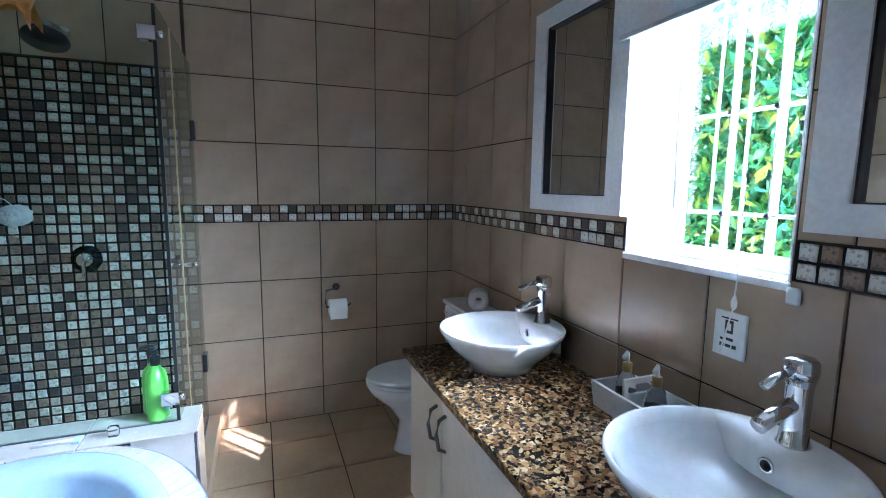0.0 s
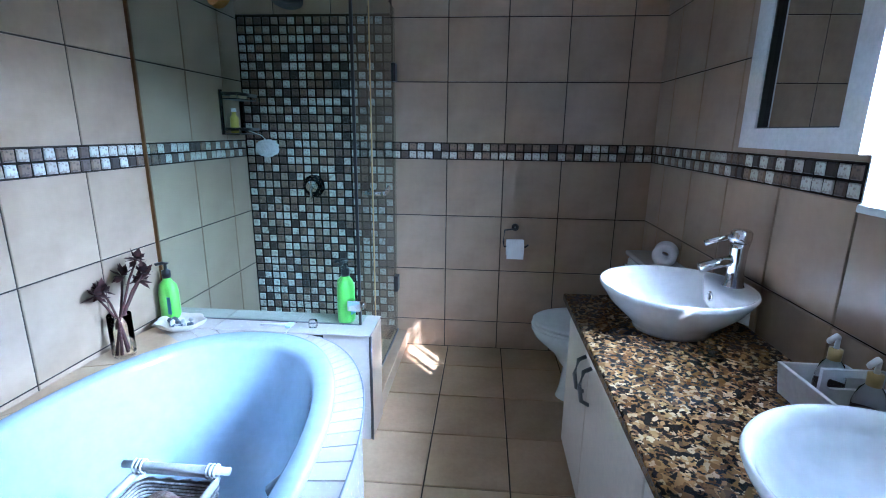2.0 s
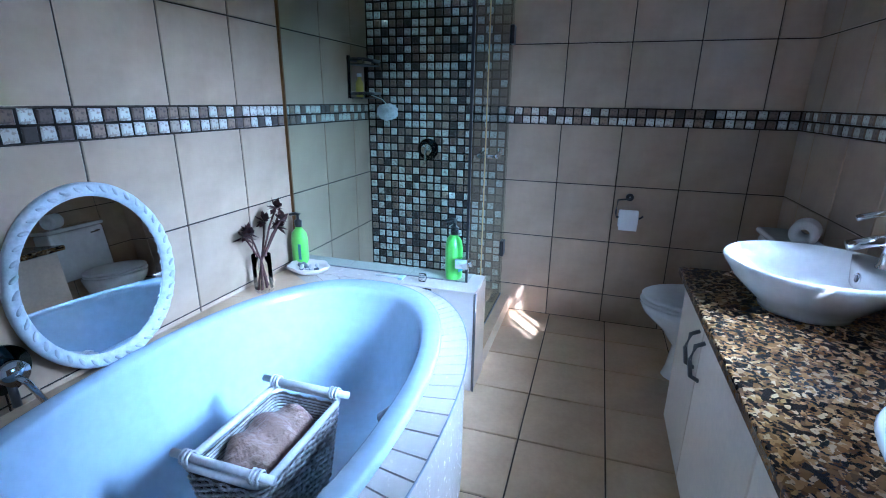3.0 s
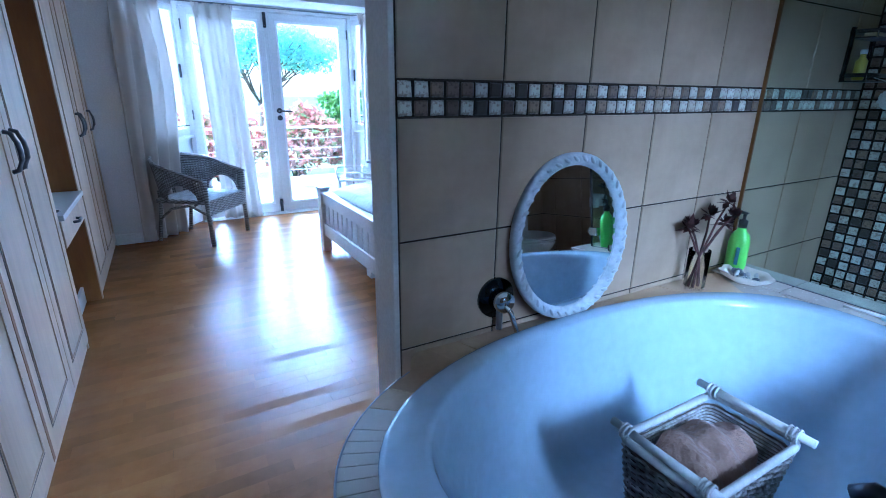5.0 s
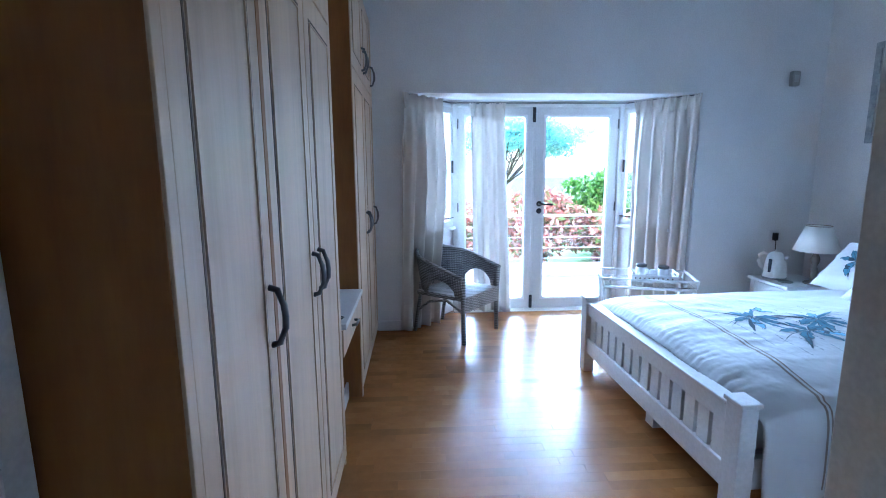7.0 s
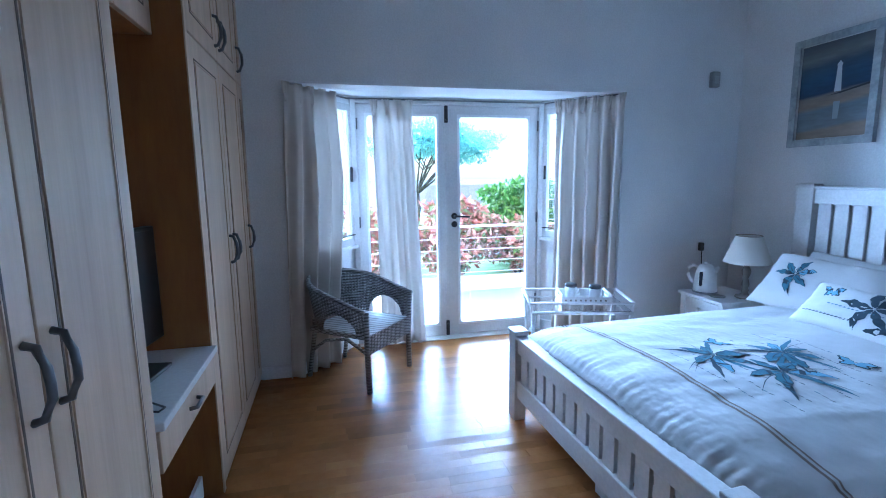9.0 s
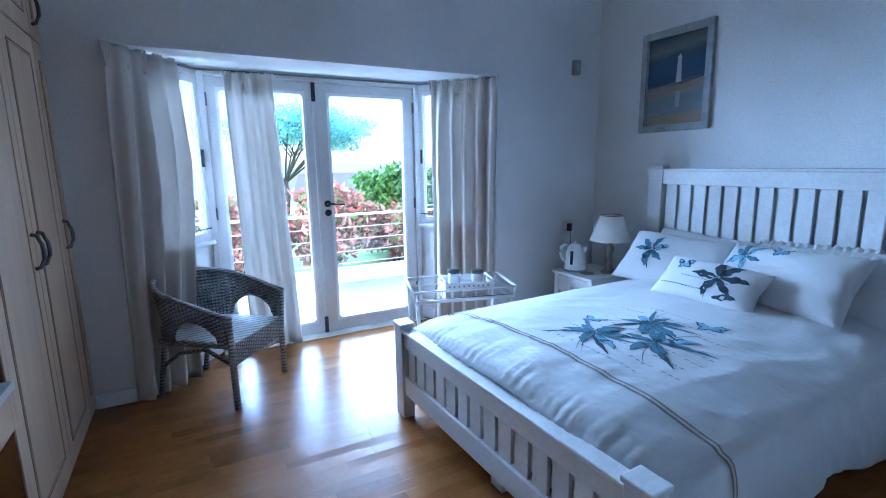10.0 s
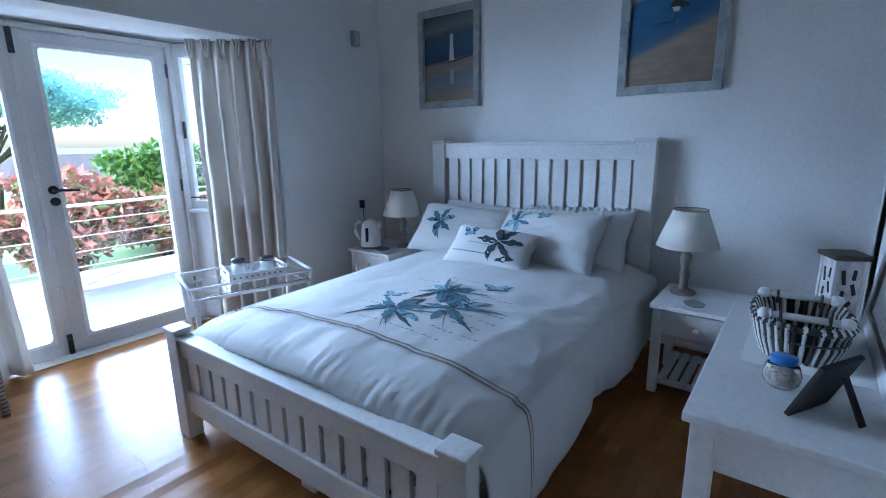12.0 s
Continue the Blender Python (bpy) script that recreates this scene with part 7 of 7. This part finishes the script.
# dressing table on the east wall
dt = thing("dressing_table", pose(-1.598, 1.70, 0), "white painted dressing table against the wall", "table")
part("table_top", B(-0.242, 0.242, -0.52, 0.52, 0.632, 0.66, 0.005), M_FRAME, dt)
for sx in (-1, 1):
    for sy in (-1, 1):
        part("leg", B(sx * 0.225 - (0.06 if sx > 0 else 0), sx * 0.225 + (0 if sx > 0 else 0.06), sy * 0.49 - (0.06 if sy > 0 else 0), sy * 0.49 + (0 if sy > 0 else 0.06), 0, 0.632, 0.004), M_FRAME, dt)
for sy in (-1, 1):
    part("end_apron", B(-0.165, 0.165, sy * 0.475 - 0.009, sy * 0.475 + 0.009, 0.50, 0.631), M_FRAME, dt)
part("front_apron", B(-0.218, -0.20, -0.43, 0.43, 0.50, 0.631), M_FRAME, dt)
part("back_apron", B(0.20, 0.218, -0.43, 0.43, 0.50, 0.631), M_FRAME, dt)
rn = tagged(part("paper_sheet", B(-0.17, 0.15, -0.24, 0.24, 0.0, 0.002), M_PAPER), "pale paper sheet under the basket", "paper sheet")
rn.matrix_world = pose(-1.585, 1.83, 0.6602)
ob = thing("oval_basket", pose(-1.62, 1.79, 0.663, 0, 0, 4), "grey and white wicker basket with wooden bar handles", "basket")
bd = bmesh.new()
def obr(z, k, n=64, g=1.0):
    a = k / n * 6.2832
    rx, ry = (0.095 + 0.30 * z) * g, (0.135 + 0.36 * z) * g
    c, s = math.cos(a), math.sin(a)
    return Vector((rx * math.copysign(abs(c) ** 0.7, c), ry * math.copysign(abs(s) ** 0.7, s), z))
M_DKCANE = plain("dark_cane", (0.06, 0.052, 0.046), 0.8)
for k in range(64):
    part("stave", T([obr(0.0, k), obr(0.06, k, g=1.04), obr(0.122, k, g=1.02), obr(0.128, k, g=0.97), obr(0.10, k, g=0.93), obr(0.03, k, g=0.94)], 0.0066 if k % 2 else 0.0074, 6), M_DKCANE if k % 2 else M_CANE, ob, "", True)
ringv = [[bd.verts.new(obr(z, k, g=0.97)) for k in range(64)] for z in (0.002, 0.06, 0.112)]
for a, b in zip(ringv, ringv[1:]):
    for k in range(64):
        bd.faces.new([a[k], a[(k + 1) % 64], b[(k + 1) % 64], b[k]])
bd.faces.new(ringv[0][::-1])
part("basket_wall", bd, plain("dark_weave", (0.05, 0.047, 0.045), 0.85), ob, "dark woven core")
for z in (0.075,):
    part("basket_strand", T([obr(z, k, g=1.05) for k in range(64)], 0.004, 5, True), plain("grey_strand", (0.10, 0.095, 0.09), 0.8), ob, smooth=True)
part("basket_rim", T([obr(0.117, k) for k in range(64)], 0.009, 8, True), plain("dark_rim", (0.07, 0.065, 0.06), 0.8), ob, smooth=True)
for y in (-0.115, 0.125):
    bar = part("bar_handle", T([(-0.085, y, 0.138), (0.085, y, 0.138)], 0.011, 10), M_CANE, ob, "white wooden bar", True)
    for sx in (-1, 1):
        part("bar_knob", L([(0, -0.02), (0.014, -0.015), (0.021, 0), (0.014, 0.015), (0, 0.02)], 14, (sx * 0.10, y)), M_CANE, bar, smooth=True).location.z = 0.138
        part("bar_binding", T([Vector((sx * 0.06, y + 0.015 * math.cos(q), 0.130 + 0.02 * math.sin(q))) for q in [k / 10 * 6.283 for k in range(10)]], 0.005, 5, True), plain("dark_strand", (0.06, 0.055, 0.05), 0.8), bar)
jr = thing("glass_jar", pose(-1.648, 1.475, 0.66) @ Matrix.Scale(0.85, 4), "round glass jar of shells with a blue lid", "jar")
q = part("jar_glass", L([(0, 0), (0.035, 0), (0.052, 0.02), (0.055, 0.045), (0.046, 0.075), (0.034, 0.085), (0.032, 0.085), (0.043, 0.073), (0.052, 0.045), (0.049, 0.021), (0.033, 0.003), (0, 0.003)], 26), M_GLASS, jr, smooth=True)
q.visible_shadow = False
part("jar_lid", L([(0, 0.084), (0.038, 0.084), (0.039, 0.10), (0.036, 0.104), (0, 0.105)], 26), M_BLUELID, jr, "bright blue lid", True)
part("jar_filling", L([(0, 0.004), (0.032, 0.004), (0.048, 0.022), (0.050, 0.042), (0.03, 0.055), (0, 0.05)], 20), surface("mixed_shells", (0.12, 0.08, 0.06), (0.55, 0.48, 0.42), 0.6, 60, 150, 0.8), jr, "brown and cream shells", True)
pf = thing("photo_frame", pose(-1.590, 1.375, 0.662, 0, 0, 60), "black photo frame seen from behind on its strut", "photo frame")
lean = Matrix.Rotation(radians(22), 4, "X")
part("backing", B(-0.08, 0.08, -0.007, 0.007, 0.0, 0.165, 0.003, m=lean), plain("black_board", (0.008, 0.008, 0.009), 0.7), pf)
part("strut", B(-0.011, 0.011, -0.003, 0.003, 0.0, 0.118, 0.001, m=Matrix.Translation((0.03, -0.108, 0.0)) @ Matrix.Rotation(radians(-26), 4, "X")), M_BLACKPL, pf)
hs = thing("wooden_lantern", pose(-1.515, 2.13, 0.66, 0, 0, 24) @ Matrix.Diagonal((0.84, 0.84, 1.06, 1)), "distressed white wooden box lantern with a dark lid", "lantern")
for sx in (-1, 1):
    for sy in (-1, 1):
        part("corner_post", B(sx * 0.052 - 0.008, sx * 0.052 + 0.008, sy * 0.052 - 0.008, sy * 0.052 + 0.008, 0, 0.235, 0.002), M_FRAME, hs)
M_DISTR = surface("chipped_white_paint", (0.42, 0.38, 0.36), (0.80, 0.79, 0.77), 0.6, 22, 60, 0.4)
M_CUT = plain("dark_cut_out", (0.03, 0.012, 0.010), 0.8)
for q, (sx, sy) in enumerate(((0, -1), (0, 1), (-1, 0), (1, 0))):
    turn = Matrix.Rotation(radians(90 * (0, 2, 3, 1)[q]), 4, "Z")
    pn = part("side_panel", B(-0.044, 0.044, -0.054, -0.046, 0.005, 0.23, m=turn), M_DISTR, hs, "chipped white panel")
    for x, z, ang, ln in ((-0.02, 0.175, 80, 0.05), (0.018, 0.185, 95, 0.035), (0.02, 0.135, 70, 0.04), (-0.018, 0.115, 100, 0.03), (0.0, 0.075, 45, 0.05), (0.0, 0.075, 135, 0.05), (0.0, 0.025, 0, 0.04)):
        part("cut_out", B(-ln / 2, ln / 2, -0.0546, -0.0538, -0.0075, 0.0075, m=turn @ Matrix.Translation((x, 0, z)) @ Matrix.Rotation(radians(ang), 4, "Y")), M_CUT, pn)
part("lid", B(-0.072, 0.072, -0.072, 0.072, 0.236, 0.252, 0.004), plain("dark_lid_wood", (0.07, 0.05, 0.04), 0.6), hs, "dark wooden lid")
# framed mirror standing on the dressing table, leaning on the wall
dm = thing("dressing_mirror", pose(-1.432, 1.78, 0.661, 0, 6.0, 0), "wide mirror in a plain white frame leaning on the wall", "mirror")
part("frame", ring_plate(*rect_loops(-0.44, 0.44, 0.0, 0.66, 0.055, 0.055, 0.05, 0.055), -0.022, 0.0, lambda u, v, t: (-t * 0.9, u, v)), M_FRAME, dm, "white painted frame")
part("frame_lip", ring_plate(*rect_loops(-0.39, 0.39, 0.045, 0.61, 0.012, 0.012, 0.012, 0.012), -0.018, -0.004, lambda u, v, t: (-t * 0.5 + 0.001, u, v)), M_GREYWOOD, dm, "brown inner lip")
part("glass", B(0.008, 0.012, -0.385, 0.385, 0.05, 0.605), M_MIRROR, dm, "mirror glass")
part("backing", B(0.0205, 0.024, -0.43, 0.43, 0.01, 0.65), M_GREYWOOD, dm)
# ---- outside ----
ground = tagged(link_mesh("ground", B(-400, 400, -400, 400, -0.9, -0.30), M_LAWN), "green lawn that runs to the horizon", "ground", kind="structure")
m_sea, nt, bs = shader("bright_sea")
bs.inputs["Base Color"].default_value = (0.30, 0.42, 0.48, 1)
bs.inputs["Roughness"].default_value = 0.18
bump(nt, bs, noise_tex(nt, coords(nt, (0.3, 1, 1)), 1.2, 4), 0.35, 0.2)
tagged(link_mesh("water", B(-400, -23, -400, 400, -0.35, -0.27), m_sea), "pale bright sea beyond the garden", "water", kind="structure")
patio = tagged(link_mesh("patio", B(-8.5, -5.0, -5.0, 7.0, -0.30, -0.14), M_PATIO), "pale sunlit patio slab", "patio", kind="structure")
yard = tagged(link_mesh("side_path", B(1.435, 2.4, -6.0, 8.0, -0.30, -0.15), M_PATIO), "pale concrete path beside the house", "path", kind="structure")
ww = tagged(link_mesh("garden_wall", B(1.55, 4.9, 3.15, 3.33, -0.3, 2.9), M_WALL), "white sunlit plastered garden wall", "wall", kind="structure")
rail = thing("balustrade", pose(-7.45, 0.8, -0.14), "white cable balustrade along the patio edge", "balustrade")
for k in range(9):
    y = -5.0 + 1.35 * k
    part("post", T([(0, y, 0.0), (0, y, 0.90)], 0.018, 8), M_WHITE, rail, smooth=True)
part("top_rail", T([(0, -5.4, 0.90), (0, 6.2, 0.90)], 0.017, 8), M_WHITE, rail, smooth=True)
for k in range(5):
    part("cable", T([(0, -5.4, 0.12 + 0.155 * k), (0, 6.2, 0.12 + 0.155 * k)], 0.005, 6), M_WHITE, rail, smooth=True)


def shrub(name, m, label, count, size, half, material, seed, category="shrub", lump=0.35, group=""):
    s = thing(name, m, label, category, group)
    for k in range(4):
        a = k * 1.7 + seed
        part("stem", T([(0.05 * math.cos(a), 0.05 * math.sin(a), 0), (half[0] * 0.2 * math.cos(a), half[1] * 0.2 * math.sin(a), half[2] * 0.7), (half[0] * 0.45 * math.cos(a), half[1] * 0.45 * math.sin(a), half[2] * 1.3)], 0.025, 6, taper=0.4), M_BARK, s, smooth=True)
    leaves("crown", count, size, (0, 0, half[2] * 1.02), half, material, seed, s, 0.25, lump)
    return s


for k in range(7):
    y = -3.2 + 1.25 * k
    low = 0.42 if k > 4 else 0.66
    shrub("croton_bush", pose(-9.0 - 0.3 * (k % 2), y, -0.30), "bushy red and green leaved shrub", 2600, 0.075, (0.75, 0.85, low + 0.06 * (k % 3)), M_LEAF_R, 11 + k, group="red shrubs by the patio")
shrub("green_bush", pose(-10.2, 3.55, -0.30), "rounded bright green garden bush", 6000, 0.075, (0.9, 1.2, 0.92), M_LEAF_G, 31)
shrub("green_bush", pose(-9.0, -4.2, -0.30), "rounded bright green garden bush", 3000, 0.08, (0.9, 0.95, 0.8), M_LEAF_G, 32)
shrub("green_bush", pose(-8.6, 6.1, -0.30), "rounded bright green garden bush", 3000, 0.08, (0.9, 0.95, 0.8), M_LEAF_G, 33)
# spreading tree beyond the hedge
tree = thing("tree", pose(-19.0, 2.9, -0.30), "spreading flat-topped tree with airy foliage", "tree")
part("trunk", T([(0, 0, 0), (0.05, 0.08, 0.6), (0.0, 0.05, 1.15)], 0.13, 10, taper=0.75), M_BARK, tree, smooth=True)
rt = random.Random(4)
tips = []
for k in range(14):
    a = k / 14 * 6.283 + rt.uniform(-0.2, 0.2)
    r, z = rt.uniform(0.7, 2.1), rt.uniform(2.3, 3.3)
    tip = (r * math.cos(a), 0.75 + r * 1.15 * math.sin(a), z)
    limb = part("limb", T([(0.0, 0.05, 1.1), (tip[0] * 0.35, tip[1] * 0.35, 1.1 + (z - 1.1) * 0.35 + rt.uniform(-0.1, 0.1)), (tip[0] * 0.7, tip[1] * 0.7, 1.1 + (z - 1.1) * 0.75), tip], 0.038, 7, taper=0.3), M_BARK, tree, smooth=True)
    for e in (-0.5, 0.5):
        part("twig", T([(tip[0] * 0.5, tip[1] * 0.5, 1.1 + (z - 1.1) * 0.55), (tip[0] * 0.75 + e * 0.4, tip[1] * 0.75 + e, z - 0.15), (tip[0] + e * 0.6, tip[1] + e * 1.3, z + 0.1)], 0.024, 5, taper=0.4), M_BARK, limb, smooth=True)
    tips.append(tip)
for k, tip in enumerate(tips + [(0.3, 0.9, 3.3), (-0.5, 1.4, 3.2), (0.4, -0.3, 3.2)]):
    leaves("crown", 900, 0.075, (tip[0], tip[1], tip[2] + 0.05), (1.15, 1.3, 0.5), M_LEAF_T, 50 + k, tree, 0.0, 0.5)
# far house roof past the hedge
hb = thing("far_house", pose(-34, 11.5, -3.4), "distant white house with a slate roof", "house")
part("wall", B(-4, 4, -6, 6, 0, 2.6), M_WALL, hb)
bm = bmesh.new()
a = [bm.verts.new(c) for c in ((-4.6, -6.6, 2.6), (4.6, -6.6, 2.6), (4.6, 6.6, 2.6), (-4.6, 6.6, 2.6), (0, -5, 4.3), (0, 5, 4.3))]
for f in ((0, 1, 4), (1, 2, 5, 4), (2, 3, 5), (3, 0, 4, 5), (0, 3, 2, 1)):
    bm.faces.new([a[i] for i in f])
part("roof", bm, M_ROOF, hb, "grey slate roof")
# foliage close to the bathroom window
shrub("garden_shrub", pose(3.25, 2.12, -0.30), "dense leafy green and yellow shrub by the window", 17000, 0.055, (0.5, 1.1, 1.95), M_LEAF_Y, 71, lump=0.2)

# ---- wall and floor pieces ----
SH_X0, SH_X1, SH_Z0, SH_Z1, PIT = WX + 0.012, -0.268, 0.135, 2.006, 0.0495

lay(wall_north, lines(-0.285, EX, 0.041, 0.338), TILE_LOW, north_pose, M_TILE)
lay(wall_north, lines(-0.285, EX, 0.041, 0.338), TILE_HIGH, north_pose, M_TILE)
lay(wall_north, lines(WX, -0.285, 0.041, 0.338), [2.012, 2.335, 2.678, CEIL], north_pose, M_TILE)


EAST_U = lines(-NY, 1.45, -0.628, 0.343)
lay(wall_east, EAST_U, TILE_LOW, east_pose, M_TILE)
lay(wall_east, [-NY, -2.686, -2.343, -2.0, -1.657, -1.312], TILE_HIGH, east_pose, M_TILE)
lay(wall_east, [-0.749] + lines(-0.628, 1.45, -0.628, 0.343), TILE_HIGH, east_pose, M_TILE)
lay(wall_east, [-1.312, -0.978, -0.749], [2.123, 2.335, 2.678, CEIL], east_pose, M_TILE)
WEST_U = lines(0.312, NY, 0.650, 0.340)
lay(wall_west, WEST_U, TILE_LOW, west_pose, M_TILE)
lay(wall_west, WEST_U, TILE_HIGH, west_pose, M_TILE)
lay(bath_floor, lines(WX, EX, 0.065, 0.345), lines(-1.45, NY, 2.293, 0.338), floor_pose, M_FTILE)

# tumbled mosaic pieces
def mosaic(parent, us, vs, pose_of, limit=300, skip=None):
    """Pieces of tumbled stone, each a little uneven; those past the limit are joined."""
    meshes = []
    for k in range(8):
        bm = chamfered(0.0392, 0.0392, 0.007, 0.0036)
        for v in bm.verts:
            v.co += Vector((random.uniform(-1, 1), random.uniform(-0.3, 0.3), random.uniform(-1, 1))) * 0.0014
        me = bpy.data.meshes.new("mosaic_piece")
        bm.to_mesh(me)
        bm.free()
        me.materials.append(M_MOSAIC if k < 4 else M_MOSAIC_D)
        meshes.append(me)
    rest, n = bmesh.new(), 0
    for iv, v in enumerate(vs):
        for iu, u in enumerate(us):
            pale = ((iu + iv) % 2 == 0) != (random.random() < 0.16)
            me = meshes[random.randrange(4) + (0 if pale else 4)]
            if skip and skip(u, v):
                continue
            m = pose_of(u + 0.0042 + random.uniform(-0.001, 0.001), v + 0.0042)
            n += 1
            if n <= limit:
                ob = new("mosaic_piece", me)
                ob.parent = parent
                ob.matrix_basis = m
            else:
                k0, f0 = len(rest.verts), len(rest.faces)
                rest.from_mesh(me)
                rest.verts.ensure_lookup_table()
                rest.faces.ensure_lookup_table()
                for face in rest.faces[f0:]:
                    face.material_index = 0 if pale else 1
                for vert in rest.verts[k0:]:
                    vert.co = m @ vert.co
    if n > limit:
        ob = part("mosaic_pieces", rest, M_MOSAIC, parent)
        ob.data.materials.append(M_MOSAIC_D)
        ob["kind"] = "stuff"


def steps(a, b, step):
    n = int((b - a) / step)
    return [a + (b - a) / n * k for k in range(n)]


band_n = tagged(part("mosaic_band", B(-0.285, EX - 0.008, NY - 0.004, NY, BAND0 + 0.002, BAND1 - 0.002), M_GROUT_M), "two-row band of brown and cream stone mosaic", "mosaic band", kind="structure")
mosaic(band_n, steps(-0.285, EX - 0.01, 0.0475), [BAND0, BAND0 + 0.0475], lambda u, v: pose(u, NY - 0.003, v))
band_e = tagged(part("mosaic_band", B(EX - 0.004, EX, -1.45, 0.745, BAND0 + 0.002, BAND1 - 0.002), M_GROUT_M), "two-row band of brown and cream stone mosaic", "mosaic band", kind="structure")
part("mosaic_backing", B(EX - 0.004, EX, 1.316, NY - 0.008, BAND0 + 0.002, BAND1 - 0.002), M_GROUT_M, band_e)
mosaic(band_e, steps(-NY + 0.01, -1.318, 0.0475) + steps(-0.742, 0.6, 0.0475), [BAND0, BAND0 + 0.0475], lambda u, v: Matrix.Translation((EX - 0.003, -u, v)) @ QUARTER.inverted())
band_w = tagged(part("mosaic_band", B(WX, WX + 0.004, 0.312, NY - 0.008, BAND0 + 0.002, BAND1 - 0.002), M_GROUT_M), "two-row band of brown and cream stone mosaic", "mosaic band", kind="structure")
mosaic(band_w, steps(0.312, NY - 0.01, 0.0475), [BAND0, BAND0 + 0.0475], lambda u, v: Matrix.Translation((WX + 0.003, u, v)) @ QUARTER)
panel = tagged(part("mosaic_panel", B(WX + 0.008, SH_X1 - 0.018, NY - 0.004, NY, 0.0, SH_Z1), M_GROUT_M), "shower wall of tumbled brown and cream mosaic", "mosaic wall", kind="structure")
mosaic(panel, steps(SH_X0, SH_X1 - 0.02, PIT), [SH_Z1 - PIT * (k + 1) for k in range(38)], lambda u, v: Matrix.Translation((u, NY - 0.003, v)) @ Matrix.Diagonal((0.985, 1, 0.985, 1)))

# laminate boards across the bedroom, a few with lifted ends
BOARD_W, PLANK = 0.192, 1.28
plank_cache = {}


def plank(w, h):
    key = (round(w, 3), round(h, 3))
    if key not in plank_cache:
        bm = chamfered(w - 0.0002, h - 0.0002, 0.008, 0.00015)
        me = bpy.data.meshes.new("plank")
        bm.to_mesh(me)
        bm.free()
        me.materials.append(M_FLOORW)
        plank_cache[key] = me
    return plank_cache[key]


rng = random.Random(5)
row = 0
xa = -1.207
while xa > -5.26:
    xb = max(xa - BOARD_W / 3, -5.27)
    deep = xb < -4.80
    f = (-4.79 - xb) / 0.6 if deep else 0
    y_lo, y_hi = (-0.45 + 0.45 * f + 0.02, 2.09 - 0.43 * f - 0.02) if deep else ((-1.30 if xa < -1.36 else -0.93), (HY if xa < SX else 0.29))
    y = y_lo - rng.uniform(0, 0.5)
    while y < y_hi:
        ln = rng.uniform(0.28, 0.55)
        a, b = max(y, y_lo), min(y + ln, y_hi)
        if b - a > 0.02:
            q = round((b - a) / 0.01) * 0.01
            ob = new("plank", plank(xa - xb, b - a))
            ob.parent = bed_floor
            ob.matrix_basis = Matrix.Translation((xb, a, -0.008)) @ FLAT
        y += ln
    xa = xb
    row += 1
# lifted joints that catch the light
for k, (x0, y0, y1) in enumerate(((-1.905, -0.18, 0.38), (-2.27, 0.0, 0.49), (-1.72, -0.05, 0.62), (-3.57, 0.40, 0.88), (-3.70, 0.15, 0.74))):
    bm = bmesh.new()
    n = 12
    for i in range(n):
        a, b = y0 + (y1 - y0) * i / n, y0 + (y1 - y0) * (i + 1) / n
        h = [0.0005 + 0.0035 * math.sin(math.pi * s) for s in (i / n, (i + 1) / n)]
        va = [bm.verts.new(c) for c in ((x0 + 0.05, a, 0.0003), (x0, a, h[0]), (x0 - 0.002, a, 0.0))]
        vb = [bm.verts.new(c) for c in ((x0 + 0.05, b, 0.0003), (x0, b, h[1]), (x0 - 0.002, b, 0.0))]
        for i2 in range(2):
            bm.faces.new([va[i2], va[i2 + 1], vb[i2 + 1], vb[i2]])
    part("lifted_edge", bm, M_FLOORW, bed_floor)
